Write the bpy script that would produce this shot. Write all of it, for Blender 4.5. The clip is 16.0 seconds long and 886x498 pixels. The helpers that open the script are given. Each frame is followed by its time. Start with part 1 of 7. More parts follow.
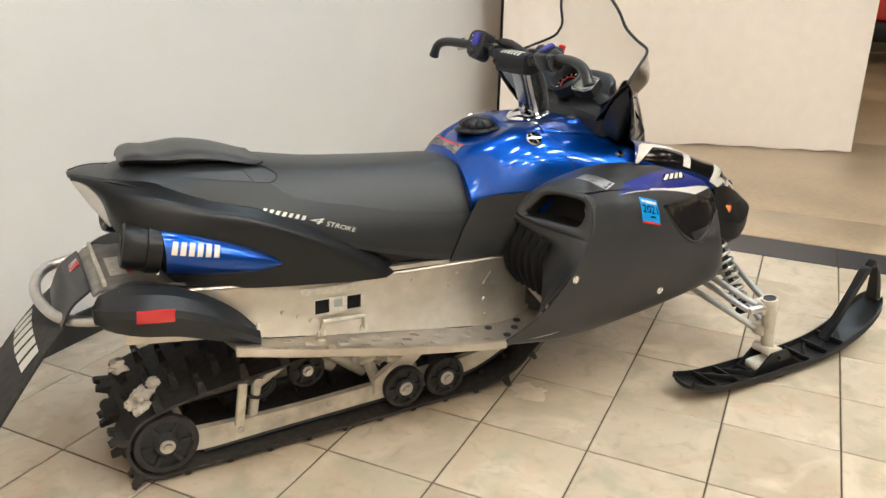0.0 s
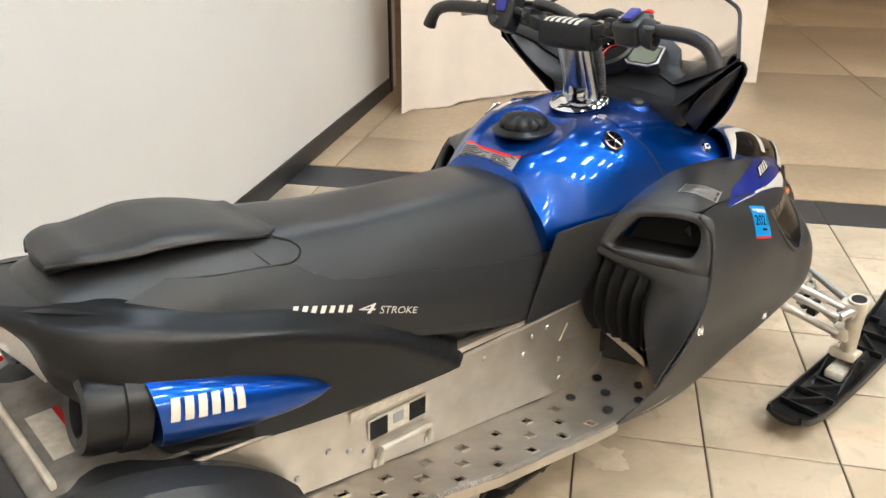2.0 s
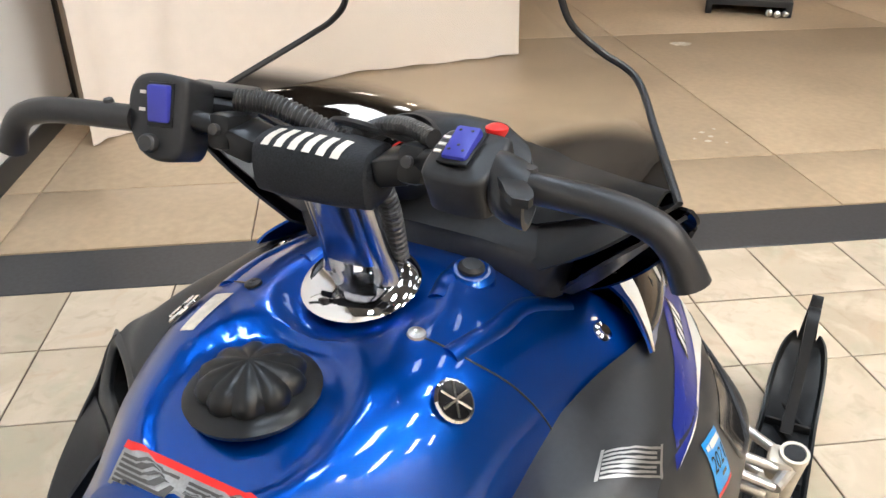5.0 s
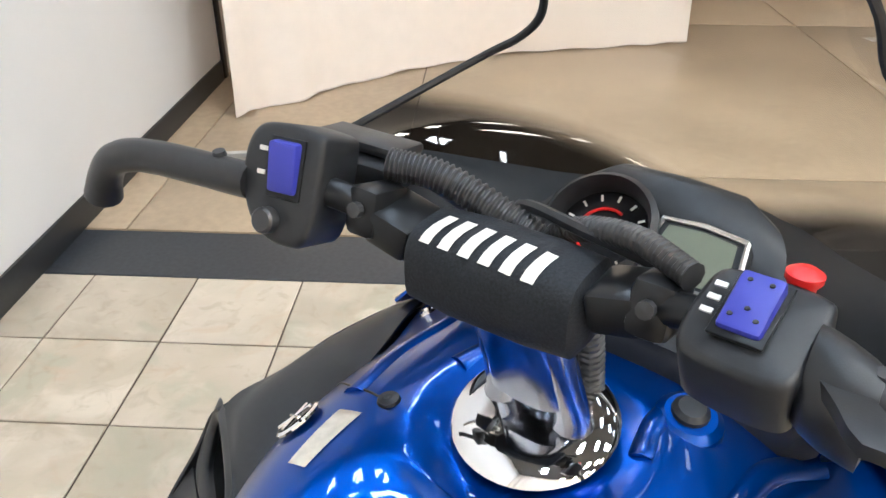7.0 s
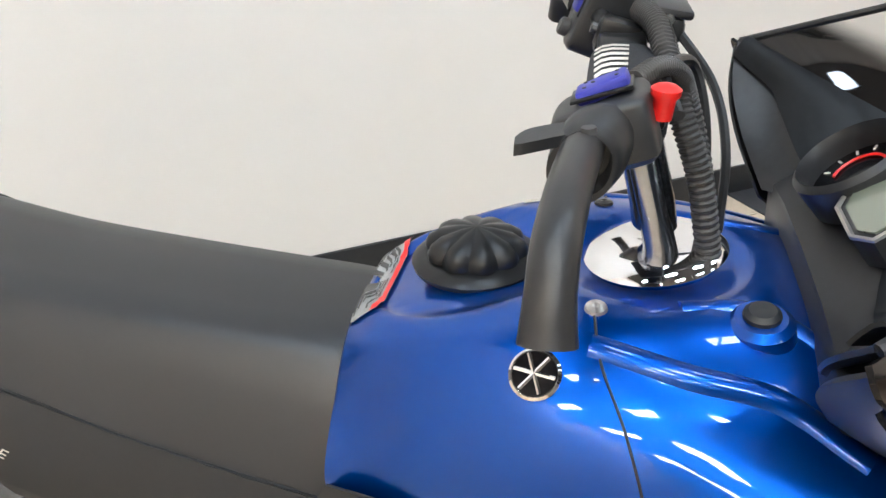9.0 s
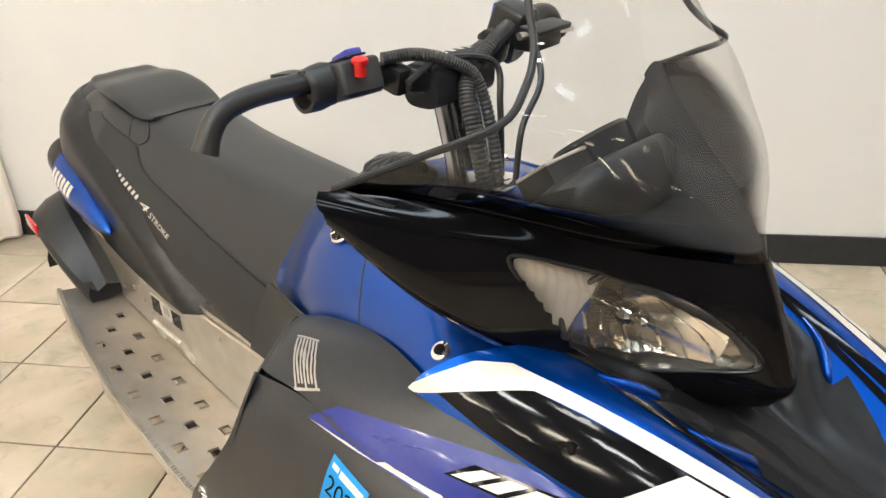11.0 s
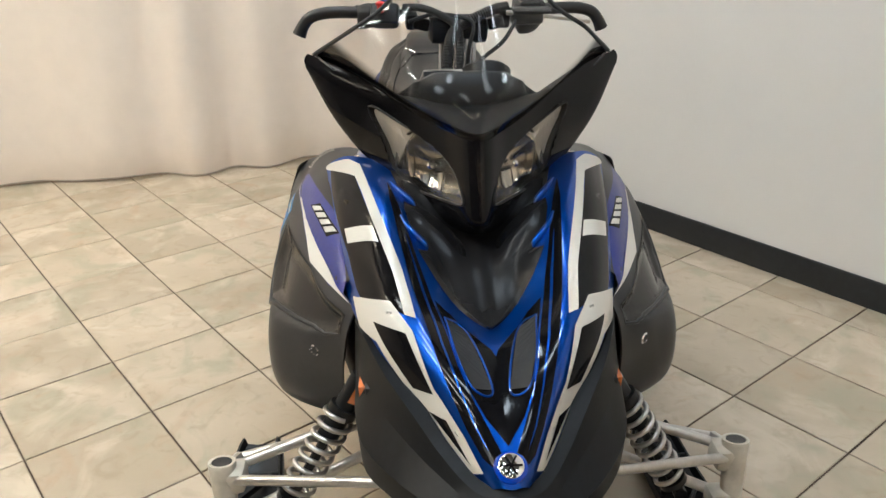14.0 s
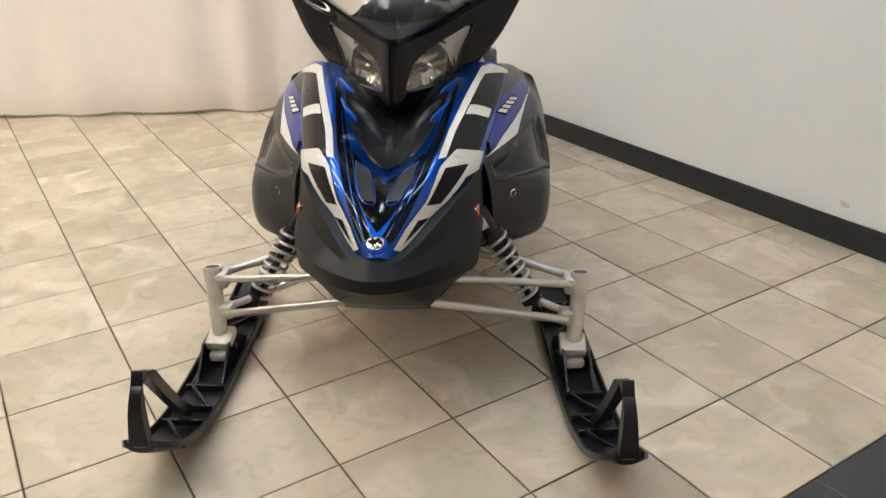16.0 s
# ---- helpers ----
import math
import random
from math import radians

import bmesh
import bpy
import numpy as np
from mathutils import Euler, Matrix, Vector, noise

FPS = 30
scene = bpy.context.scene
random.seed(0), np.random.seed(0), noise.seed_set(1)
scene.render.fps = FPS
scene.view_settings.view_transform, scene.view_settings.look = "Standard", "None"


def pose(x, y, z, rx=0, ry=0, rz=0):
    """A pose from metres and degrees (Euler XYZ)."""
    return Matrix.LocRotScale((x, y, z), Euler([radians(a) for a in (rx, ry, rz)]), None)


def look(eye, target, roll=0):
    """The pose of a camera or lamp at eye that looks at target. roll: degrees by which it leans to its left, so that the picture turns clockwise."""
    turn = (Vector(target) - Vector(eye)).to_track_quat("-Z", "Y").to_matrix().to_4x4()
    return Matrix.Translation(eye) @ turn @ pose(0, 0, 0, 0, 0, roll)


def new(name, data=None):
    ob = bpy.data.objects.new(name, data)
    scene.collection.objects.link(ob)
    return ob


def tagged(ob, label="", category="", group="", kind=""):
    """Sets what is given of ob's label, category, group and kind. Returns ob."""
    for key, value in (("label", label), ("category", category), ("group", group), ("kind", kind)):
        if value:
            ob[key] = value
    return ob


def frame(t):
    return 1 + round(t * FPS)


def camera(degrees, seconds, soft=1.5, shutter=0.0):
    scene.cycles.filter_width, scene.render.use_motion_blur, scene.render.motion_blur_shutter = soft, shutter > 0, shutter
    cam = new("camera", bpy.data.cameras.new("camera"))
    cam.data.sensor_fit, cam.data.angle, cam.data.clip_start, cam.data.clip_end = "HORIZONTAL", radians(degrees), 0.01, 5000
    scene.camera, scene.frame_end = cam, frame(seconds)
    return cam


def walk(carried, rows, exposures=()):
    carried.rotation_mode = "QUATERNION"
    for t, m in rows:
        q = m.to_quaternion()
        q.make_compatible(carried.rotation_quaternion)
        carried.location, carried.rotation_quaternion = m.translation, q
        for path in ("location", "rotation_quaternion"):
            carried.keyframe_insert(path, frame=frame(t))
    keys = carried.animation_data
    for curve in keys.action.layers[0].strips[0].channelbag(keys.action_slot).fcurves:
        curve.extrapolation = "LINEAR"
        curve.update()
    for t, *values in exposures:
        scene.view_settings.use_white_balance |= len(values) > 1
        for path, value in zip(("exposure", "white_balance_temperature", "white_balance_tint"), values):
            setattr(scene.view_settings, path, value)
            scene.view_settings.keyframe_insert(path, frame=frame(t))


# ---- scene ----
cam = camera(58.9, 16.0)

PATH = [
    (0, (-3.893, -0.087, 1.299), (-2.187, 0.7, 0.615), 1.2),
    (0.5, (-3.845, 0.157, 1.299), (-2.124, 0.858, 0.558), 1.1),
    (1, (-3.725, 0.386, 1.305), (-1.98, 0.973, 0.524), 1.5),
    (1.5, (-3.592, 0.582, 1.307), (-1.818, 1.043, 0.507), 0.9),
    (2, (-3.388, 0.662, 1.315), (-1.609, 1.032, 0.478), 0.1),
    (2.5, (-3.155, 0.685, 1.322), (-1.377, 0.972, 0.451), 0.9),
    (3, (-2.973, 0.733, 1.314), (-1.181, 0.888, 0.441), 0.5),
    (3.5, (-2.808, 0.776, 1.314), (-1.009, 0.763, 0.44), -0.6),
    (4, (-2.65, 0.75, 1.314), (-0.871, 0.624, 0.41), -0.7),
    (4.2, (-2.576, 0.722, 1.317), (-0.804, 0.574, 0.4), -0.4),
    (6.3, (-2.088, 0.743, 1.328), (-0.360, 0.451, 0.364), -0.7),
    (6.5, (-2.071, 0.759, 1.324), (-0.348, 0.494, 0.344), -0.3),
    (7, (-2.023, 0.768, 1.315), (-0.300, 0.867, 0.305), 0.0),
    (7.5, (-2.024, 0.679, 1.279), (-0.465, 1.407, 0.260), 2.7),
    (8, (-2.051, 0.531, 1.253), (-0.796, 1.697, 0.220), 2.3),
    (8.2, (-2.057, 0.455, 1.251), (-0.910, 1.732, 0.224), 2.1),
    (10.3, (-1.660, -0.208, 1.303), (-1.623, 1.564, 0.377), -2.5),
    (10.5, (-1.589, -0.254, 1.314), (-1.625, 1.510, 0.373), -1.8),
    (11, (-1.370, -0.376, 1.316), (-1.687, 1.376, 0.405), -2.6),
    (11.5, (-1.123, -0.493, 1.328), (-1.635, 1.213, 0.418), -2.5),
    (12, (-0.888, -0.546, 1.323), (-1.623, 1.104, 0.463), -1.9),
    (12.5, (-0.684, -0.552, 1.335), (-1.629, 1.005, 0.510), -1.7),
    (13, (-0.457, -0.559, 1.307), (-1.579, 0.896, 0.517), -2.0),
    (13.5, (-0.262, -0.562, 1.306), (-1.541, 0.755, 0.512), -1.5),
    (14, (-0.055, -0.515, 1.307), (-1.471, 0.637, 0.49), -0.2),
    (14.5, (0.161, -0.558, 1.301), (-1.329, 0.497, 0.484), 0.2),
    (15, (0.372, -0.603, 1.295), (-1.134, 0.411, 0.456), -0.0),
    (15.5, (0.572, -0.599, 1.293), (-0.949, 0.38, 0.439), -0.2),
    (16, (0.745, -0.586, 1.288), (-0.781, 0.381, 0.431), -0.6),
]
walk(cam, [(t, look(eye, target, roll)) for t, eye, target, roll in PATH], exposures=[(0.0, 0.28, 5810, 5), (1.0, 0.36, 5790, 5), (2.0, 0.50, 5790, 6), (4.0, 0.53, 5780, 8), (6.5, 0.54, 5380, 8), (7.0, 0.64, 5400, 7), (7.5, 0.60, 5380, 7), (8.0, 0.54, 5360, 7), (10.5, 0.66, 5850, 6), (11.0, 0.50, 5860, 6), (12.0, 0.13, 5790, 5), (13.5, 0.00, 5740, 5), (16.0, 0.02, 5760, 6)])

from mathutils.bvhtree import BVHTree
from mathutils.geometry import tessellate_polygon

# ---- world and light ----
world = bpy.data.worlds.new("world")
scene.world = world
world.use_nodes = True
world.node_tree.nodes["Background"].inputs[0].default_value = (0.9, 0.92, 1.0, 1)
world.node_tree.nodes["Background"].inputs[1].default_value = 0.15
scene.view_settings.exposure = 0.0


# ---- materials ----
def mat(name, colour, rough=0.5, metal=0.0, grain=0.0, scale=40.0, bump=0.0, bump_scale=200.0, coat=0.0, second=None, second_scale=6.0, spec=0.5, second_amount=0.5):
    """A principled surface: base colour with fine grain, a second tone in large patches, and fine relief."""
    m = bpy.data.materials.new(name)
    m.use_nodes = True
    nt = m.node_tree
    b = nt.nodes["Principled BSDF"]
    b.inputs["Base Color"].default_value = (*colour, 1)
    b.inputs["Roughness"].default_value = rough
    b.inputs["Metallic"].default_value = metal
    b.inputs["Coat Weight"].default_value = coat
    b.inputs["Coat Roughness"].default_value = 0.025
    b.inputs["Specular IOR Level"].default_value = spec
    co = nt.nodes.new("ShaderNodeTexCoord")
    last = None
    if second:
        n = nt.nodes.new("ShaderNodeTexNoise")
        n.inputs["Scale"].default_value, n.inputs["Detail"].default_value = second_scale, 6
        nt.links.new(co.outputs["Object"], n.inputs["Vector"])
        r = nt.nodes.new("ShaderNodeValToRGB")
        r.color_ramp.elements[0].position, r.color_ramp.elements[1].position = 0.62 - second_amount / 2, 0.72
        r.color_ramp.elements[0].color, r.color_ramp.elements[1].color = (*colour, 1), (*second, 1)
        nt.links.new(n.outputs["Fac"], r.inputs["Fac"])
        last = r.outputs["Color"]
    if grain:
        n = nt.nodes.new("ShaderNodeTexNoise")
        n.inputs["Scale"].default_value, n.inputs["Detail"].default_value = scale, 5
        nt.links.new(co.outputs["Object"], n.inputs["Vector"])
        mp = nt.nodes.new("ShaderNodeMapRange")
        mp.inputs["From Min"].default_value, mp.inputs["From Max"].default_value = 0.3, 0.7
        mp.inputs["To Min"].default_value, mp.inputs["To Max"].default_value = 1 - grain, 1 + grain
        nt.links.new(n.outputs["Fac"], mp.inputs["Value"])
        mx = nt.nodes.new("ShaderNodeMix")
        mx.data_type, mx.blend_type = "RGBA", "MULTIPLY"
        mx.inputs["Factor"].default_value = 1.0
        if last:
            nt.links.new(last, mx.inputs["A"])
        else:
            mx.inputs["A"].default_value = (*colour, 1)
        nt.links.new(mp.outputs["Result"], mx.inputs["B"])
        last = mx.outputs["Result"]
        mr = nt.nodes.new("ShaderNodeMapRange")
        mr.inputs["From Min"].default_value, mr.inputs["From Max"].default_value = 0.3, 0.7
        mr.inputs["To Min"].default_value, mr.inputs["To Max"].default_value = max(rough - grain * 0.05, 0.02), min(rough + grain * 0.05, 1)
        nt.links.new(n.outputs["Fac"], mr.inputs["Value"])
        nt.links.new(mr.outputs["Result"], b.inputs["Roughness"])
    if last:
        nt.links.new(last, b.inputs["Base Color"])
    if bump:
        n = nt.nodes.new("ShaderNodeTexNoise")
        n.inputs["Scale"].default_value, n.inputs["Detail"].default_value = bump_scale, 3
        nt.links.new(co.outputs["Object"], n.inputs["Vector"])
        bp = nt.nodes.new("ShaderNodeBump")
        bp.inputs["Strength"].default_value, bp.inputs["Distance"].default_value = bump, 0.002
        nt.links.new(n.outputs["Fac"], bp.inputs["Height"])
        nt.links.new(bp.outputs["Normal"], b.inputs["Normal"])
    return m


def glow(name, colour, strength):
    m = bpy.data.materials.new(name)
    m.use_nodes = True
    b = m.node_tree.nodes["Principled BSDF"]
    b.inputs["Base Color"].default_value = (0.8, 0.8, 0.8, 1)
    b.inputs["Emission Color"].default_value = (*colour, 1)
    b.inputs["Emission Strength"].default_value = strength
    return m


def clear(name, colour, rough=0.02, ior=1.45, alpha=0.12):
    """Thin clear plastic: mostly lets the light pass and mirrors a little."""
    m = bpy.data.materials.new(name)
    m.use_nodes = True
    nt = m.node_tree
    nt.nodes.remove(nt.nodes["Principled BSDF"])
    out = nt.nodes["Material Output"]
    tr, gl, lw, mx, pw, ma = (nt.nodes.new("ShaderNode" + k) for k in ("BsdfTransparent", "BsdfGlossy", "LayerWeight", "MixShader", "Math", "Math"))
    tr.inputs["Color"].default_value = (*colour, 1)
    gl.inputs["Roughness"].default_value = rough
    lw.inputs["Blend"].default_value = 0.5
    pw.operation, ma.operation = "POWER", "MULTIPLY_ADD"
    pw.inputs[1].default_value = 5.0
    ma.inputs[1].default_value, ma.inputs[2].default_value = 0.6, 0.040
    nt.links.new(lw.outputs["Facing"], pw.inputs[0])
    nt.links.new(pw.outputs[0], ma.inputs[0])
    nt.links.new(ma.outputs[0], mx.inputs[0])
    nt.links.new(tr.outputs[0], mx.inputs[1])
    nt.links.new(gl.outputs[0], mx.inputs[2])
    nt.links.new(mx.outputs[0], out.inputs["Surface"])
    return m


def tile_material(name, base, tone, vein):
    """Glazed floor tile: soft clouds of beige, grey-green and rose, another cast to each piece, faint veins."""
    m = mat(name, base, rough=0.24, grain=0.03, scale=14, bump=0.02, bump_scale=40)
    nt = m.node_tree
    b = nt.nodes["Principled BSDF"]
    src = b.inputs["Base Color"].links[0].from_socket
    oi = nt.nodes.new("ShaderNodeObjectInfo")
    co = next(n for n in nt.nodes if n.type == "TEX_COORD")
    add = nt.nodes.new("ShaderNodeVectorMath")
    add.operation = "MULTIPLY_ADD"
    add.inputs[1].default_value = (17, 31, 7)
    nt.links.new(oi.outputs["Random"], add.inputs[0])
    nt.links.new(co.outputs["Object"], add.inputs[2])
    for n in nt.nodes:
        if n.type == "TEX_NOISE":
            nt.links.new(add.outputs[0], n.inputs["Vector"])

    def cloud(scale, detail, distortion, lo, hi, colour, amount, source):
        w = nt.nodes.new("ShaderNodeTexNoise")
        w.inputs["Scale"].default_value, w.inputs["Detail"].default_value, w.inputs["Distortion"].default_value = scale, detail, distortion
        nt.links.new(add.outputs[0], w.inputs["Vector"])
        r = nt.nodes.new("ShaderNodeMapRange")
        r.interpolation_type = "SMOOTHSTEP"
        r.inputs["From Min"].default_value, r.inputs["From Max"].default_value = lo, hi
        r.inputs["To Max"].default_value = amount
        nt.links.new(w.outputs["Fac"], r.inputs["Value"])
        x = nt.nodes.new("ShaderNodeMix")
        x.data_type = "RGBA"
        nt.links.new(r.outputs["Result"], x.inputs["Factor"])
        nt.links.new(source, x.inputs["A"])
        x.inputs["B"].default_value = (*colour, 1)
        return x.outputs["Result"]
    s = cloud(2.6, 2, 0.4, 0.38, 0.66, tone, 0.85, src)
    s = cloud(4.6, 5, 0.9, 0.50, 0.70, (base[0] * 0.76, base[1] * 0.82, base[2] * 0.78), 0.8, s)
    s = cloud(3.7, 4, 1.1, 0.52, 0.72, (base[0] * 1.20, base[1] * 1.22, base[2] * 1.25), 0.7, s)
    s = cloud(4.3, 6, 1.6, 0.56, 0.74, (base[0] * 0.88, base[1] * 0.74, base[2] * 0.64), 0.42, s)
    s = cloud(16.0, 6, 1.2, 0.50, 0.78, vein, 0.40, s)
    mp = nt.nodes.new("ShaderNodeMapRange")
    mp.inputs["To Min"].default_value, mp.inputs["To Max"].default_value = 0.92, 1.06
    nt.links.new(oi.outputs["Random"], mp.inputs["Value"])
    mx = nt.nodes.new("ShaderNodeMix")
    mx.data_type, mx.blend_type = "RGBA", "MULTIPLY"
    mx.inputs["Factor"].default_value = 1
    nt.links.new(s, mx.inputs["A"])
    nt.links.new(mp.outputs["Result"], mx.inputs["B"])
    nt.links.new(mx.outputs["Result"], b.inputs["Base Color"])
    return m


TILE = tile_material("glazed_tile", (0.580, 0.490, 0.376), (0.485, 0.402, 0.293), (0.37, 0.30, 0.205))
GROUT = mat("grout", (0.10, 0.07, 0.05), 0.9, grain=0.3, scale=90)
DARKTILE = mat("dark_tile", (0.035, 0.037, 0.042), 0.4, grain=0.25, scale=60, bump=0.05)
CONCRETE = mat("sealed_concrete", (0.46, 0.352, 0.230), 0.36, grain=0.08, scale=25, second=(0.35, 0.265, 0.172), second_scale=1.2, bump=0.04, bump_scale=80)
WALLPAINT = mat("white_wall_paint", (0.78, 0.765, 0.745), 0.6, grain=0.015, scale=3, bump=0.06, bump_scale=350)
VINYL = mat("black_vinyl_base", (0.018, 0.020, 0.023), 0.45, grain=0.15, scale=40)
FARPAINT = mat("low_bounce_wall", (0.22, 0.20, 0.18), 0.7, grain=0.08, scale=4, bump=0.06, bump_scale=60)
CLOTH = mat("white_cloth", (0.91, 0.815, 0.72), 0.85, grain=0.02, scale=12, bump=0.15, bump_scale=500)
CEILING = mat("ceiling_board", (0.10, 0.098, 0.095), 0.8, grain=0.03, scale=60, bump=0.1)
BLUE = mat("blue_metallic_paint", (0.0, 0.058, 0.36), 0.28, metal=0.80, coat=0.70, grain=0.04, scale=900)
BLUEDEC = mat("blue_film", (0.003, 0.055, 0.50), 0.2, coat=0.8)
VIOLET = mat("violet_film", (0.006, 0.018, 0.20), 0.28, coat=0.25)
GLOSS = mat("black_gloss_plastic", (0.004, 0.004, 0.005), 0.09, coat=0.12, spec=0.18)
PLASTIC = mat("charcoal_plastic", (0.030, 0.0305, 0.032), 0.38, grain=0.08, scale=120, bump=0.04, bump_scale=900, second=(0.024, 0.0245, 0.026), second_scale=5, spec=0.40)
BLACK = mat("black_plastic", (0.018, 0.019, 0.021), 0.38, grain=0.15, scale=100, bump=0.05, bump_scale=800, spec=0.40)
# weaker light and cool reflections at the nose are put into this blue-black
NOSEBLACK = mat("shaded_black_plastic", (0.008, 0.009, 0.0105), 0.42, grain=0.15, scale=100, bump=0.05, bump_scale=700, spec=0.20)
VENTBLACK = mat("moulded_black_plastic", (0.012, 0.012, 0.013), 0.27, grain=0.05, scale=100, spec=0.22)
DUCTBLACK = mat("dull_black_rubber", (0.006, 0.006, 0.006), 0.6, grain=0.2, scale=60, bump=0.1, bump_scale=200, spec=0.15)
SUNKBLACK = mat("sunk_gloss_plastic", (0.008, 0.008, 0.009), 0.20, grain=0.05, scale=90, coat=0.15, spec=0.3)
SATIN = mat("satin_black_plastic", (0.011, 0.0115, 0.0125), 0.28, grain=0.1, scale=100, spec=0.3)
FLANK = mat("seat_flank_vinyl", (0.015, 0.016, 0.018), 0.40, grain=0.04, scale=200, bump=0.05, bump_scale=900, spec=0.42)
LEATHER = mat("seat_vinyl", (0.019, 0.020, 0.022), 0.36, grain=0.03, scale=200, bump=0.07, bump_scale=900, spec=0.50)
RUBBER = mat("black_rubber", (0.034, 0.033, 0.032), 0.65, grain=0.3, scale=50, second=(0.045, 0.042, 0.038), second_scale=14, bump=0.3, bump_scale=150, spec=0.2)
ALU = mat("brushed_aluminium", (0.62, 0.58, 0.52), 0.38, metal=0.9, grain=0.07, scale=25, second=(0.50, 0.45, 0.38), second_scale=5, bump=0.05, bump_scale=300)
RAIL = mat("weathered_aluminium", (0.70, 0.66, 0.57), 0.55, metal=0.2, grain=0.15, scale=25, second=(0.48, 0.43, 0.35), second_scale=9, bump=0.15, bump_scale=120)
DULLPLATE = mat("dull_grey_aluminium", (0.26, 0.245, 0.225), 0.6, metal=0.2, grain=0.2, scale=30, second=(0.15, 0.14, 0.125), second_scale=12, bump=0.15, bump_scale=120)
STEEL = mat("satin_steel", (0.55, 0.53, 0.50), 0.3, metal=0.9, grain=0.08, scale=60)
POLISH = mat("polished_steel", (0.36, 0.38, 0.43), 0.16, metal=1.0, grain=0.06, scale=40)
PADCLOTH = mat("woven_pad_cloth", (0.016, 0.018, 0.022), 0.6, grain=0.35, scale=500, bump=0.3, bump_scale=450, spec=0.25)
MIRRORED = mat("lamp_reflector_silver", (0.50, 0.47, 0.41), 0.16, metal=0.95, grain=0.1, scale=60)
CHROME = mat("chrome", (0.85, 0.85, 0.86), 0.05, metal=1.0)
GRIPRUBBER = mat("smooth_grip_rubber", (0.024, 0.024, 0.025), 0.33, grain=0.1, scale=120, bump=0.04, bump_scale=600, spec=0.4)
HOSE = mat("grey_black_conduit", (0.035, 0.035, 0.036), 0.42, grain=0.1, scale=80)
WHITE = mat("white_film", (0.66, 0.635, 0.575), 0.3, coat=0.3)
BLACKFILM = mat("black_film", (0.005, 0.005, 0.006), 0.11, coat=0.10, spec=0.12)
RED = mat("red_reflector", (0.55, 0.008, 0.012), 0.15, coat=1.0)
REDPLASTIC = mat("red_plastic", (0.65, 0.015, 0.012), 0.35)
ORANGE = mat("orange_lens", (0.75, 0.20, 0.05), 0.15, coat=1.0)
VIOLETBTN = mat("violet_rubber", (0.035, 0.04, 0.33), 0.45)
STICKER = mat("cyan_sticker", (0.01, 0.24, 0.62), 0.3)
PAPER = mat("worn_label", (0.60, 0.57, 0.50), 0.5, grain=0.15, scale=80)
PRINT = mat("grey_print", (0.06, 0.06, 0.06), 0.45)
GREYFILM = mat("grey_label", (0.30, 0.31, 0.32), 0.4, grain=0.1, scale=300)
LENS = clear("clear_lens", (0.97, 0.97, 0.97), 0.01, 1.5)
SCREENCLEAR = clear("clear_windshield", (0.93, 0.93, 0.92), 0.03, 1.42)


def smoked_foot(m):
    """The windshield's lower edge is tinted black and fades out upwards, along a line that rises to its sides."""
    nt = m.node_tree
    tr = next(n for n in nt.nodes if n.type == "BSDF_TRANSPARENT")
    co, sp, sq, up, rg, mx = (nt.nodes.new("ShaderNode" + k) for k in ("TexCoord", "SeparateXYZ", "Math", "Math", "MapRange", "Mix"))
    nt.links.new(co.outputs["Object"], sp.inputs[0])
    sq.operation, up.operation, rg.interpolation_type, mx.data_type = "ABSOLUTE", "MULTIPLY_ADD", "SMOOTHSTEP", "RGBA"
    nt.links.new(sp.outputs["Y"], sq.inputs[0])
    nt.links.new(sq.outputs[0], up.inputs[0])
    up.inputs[1].default_value = -0.535
    nt.links.new(sp.outputs["Z"], up.inputs[2])
    rg.inputs["From Min"].default_value, rg.inputs["From Max"].default_value = 0.858, 0.890
    nt.links.new(up.outputs[0], rg.inputs["Value"])
    nt.links.new(rg.outputs["Result"], mx.inputs["Factor"])
    mx.inputs["A"].default_value = (0.02, 0.02, 0.022, 1)
    mx.inputs["B"].default_value = tr.inputs["Color"].default_value
    nt.links.new(mx.outputs["Result"], tr.inputs["Color"])


smoked_foot(SCREENCLEAR)
FROST = mat("frosted_lens", (0.62, 0.60, 0.57), 0.3, grain=0.15, scale=400, coat=0.6)
LCD = mat("grey_lcd", (0.16, 0.18, 0.14), 0.15, coat=1.0)


# ---- mesh helpers ----
def curve_points(pts, n, closed=False):
    """n points along a smooth curve through pts (rows of any width)."""
    p = np.asarray(pts, float)
    k = len(p)
    if closed:
        p = np.concatenate([p[-1:], p, p[:2]])
        spans = k
    else:
        p = np.concatenate([2 * p[:1] - p[1:2], p, 2 * p[-1:] - p[-2:-1]])
        spans = k - 1
    u = np.linspace(0, spans, n, endpoint=not closed)
    i = np.minimum(u.astype(int), spans - 1)
    f = (u - i).reshape(-1, *[1] * (p.ndim - 1))
    a, b, c, d = p[i], p[i + 1], p[i + 2], p[i + 3]
    return 0.5 * (2 * b + (c - a) * f + (2 * a - 5 * b + 4 * c - d) * f * f + (3 * b - a - 3 * c + d) * f ** 3)


def grid_faces(r, c, wrap_r=False, wrap_c=False, base=0):
    out = []
    for i in range(r if wrap_r else r - 1):
        for j in range(c if wrap_c else c - 1):
            i2, j2 = (i + 1) % r, (j + 1) % c
            out.append((base + i * c + j, base + i * c + j2, base + i2 * c + j2, base + i2 * c + j))
    return out


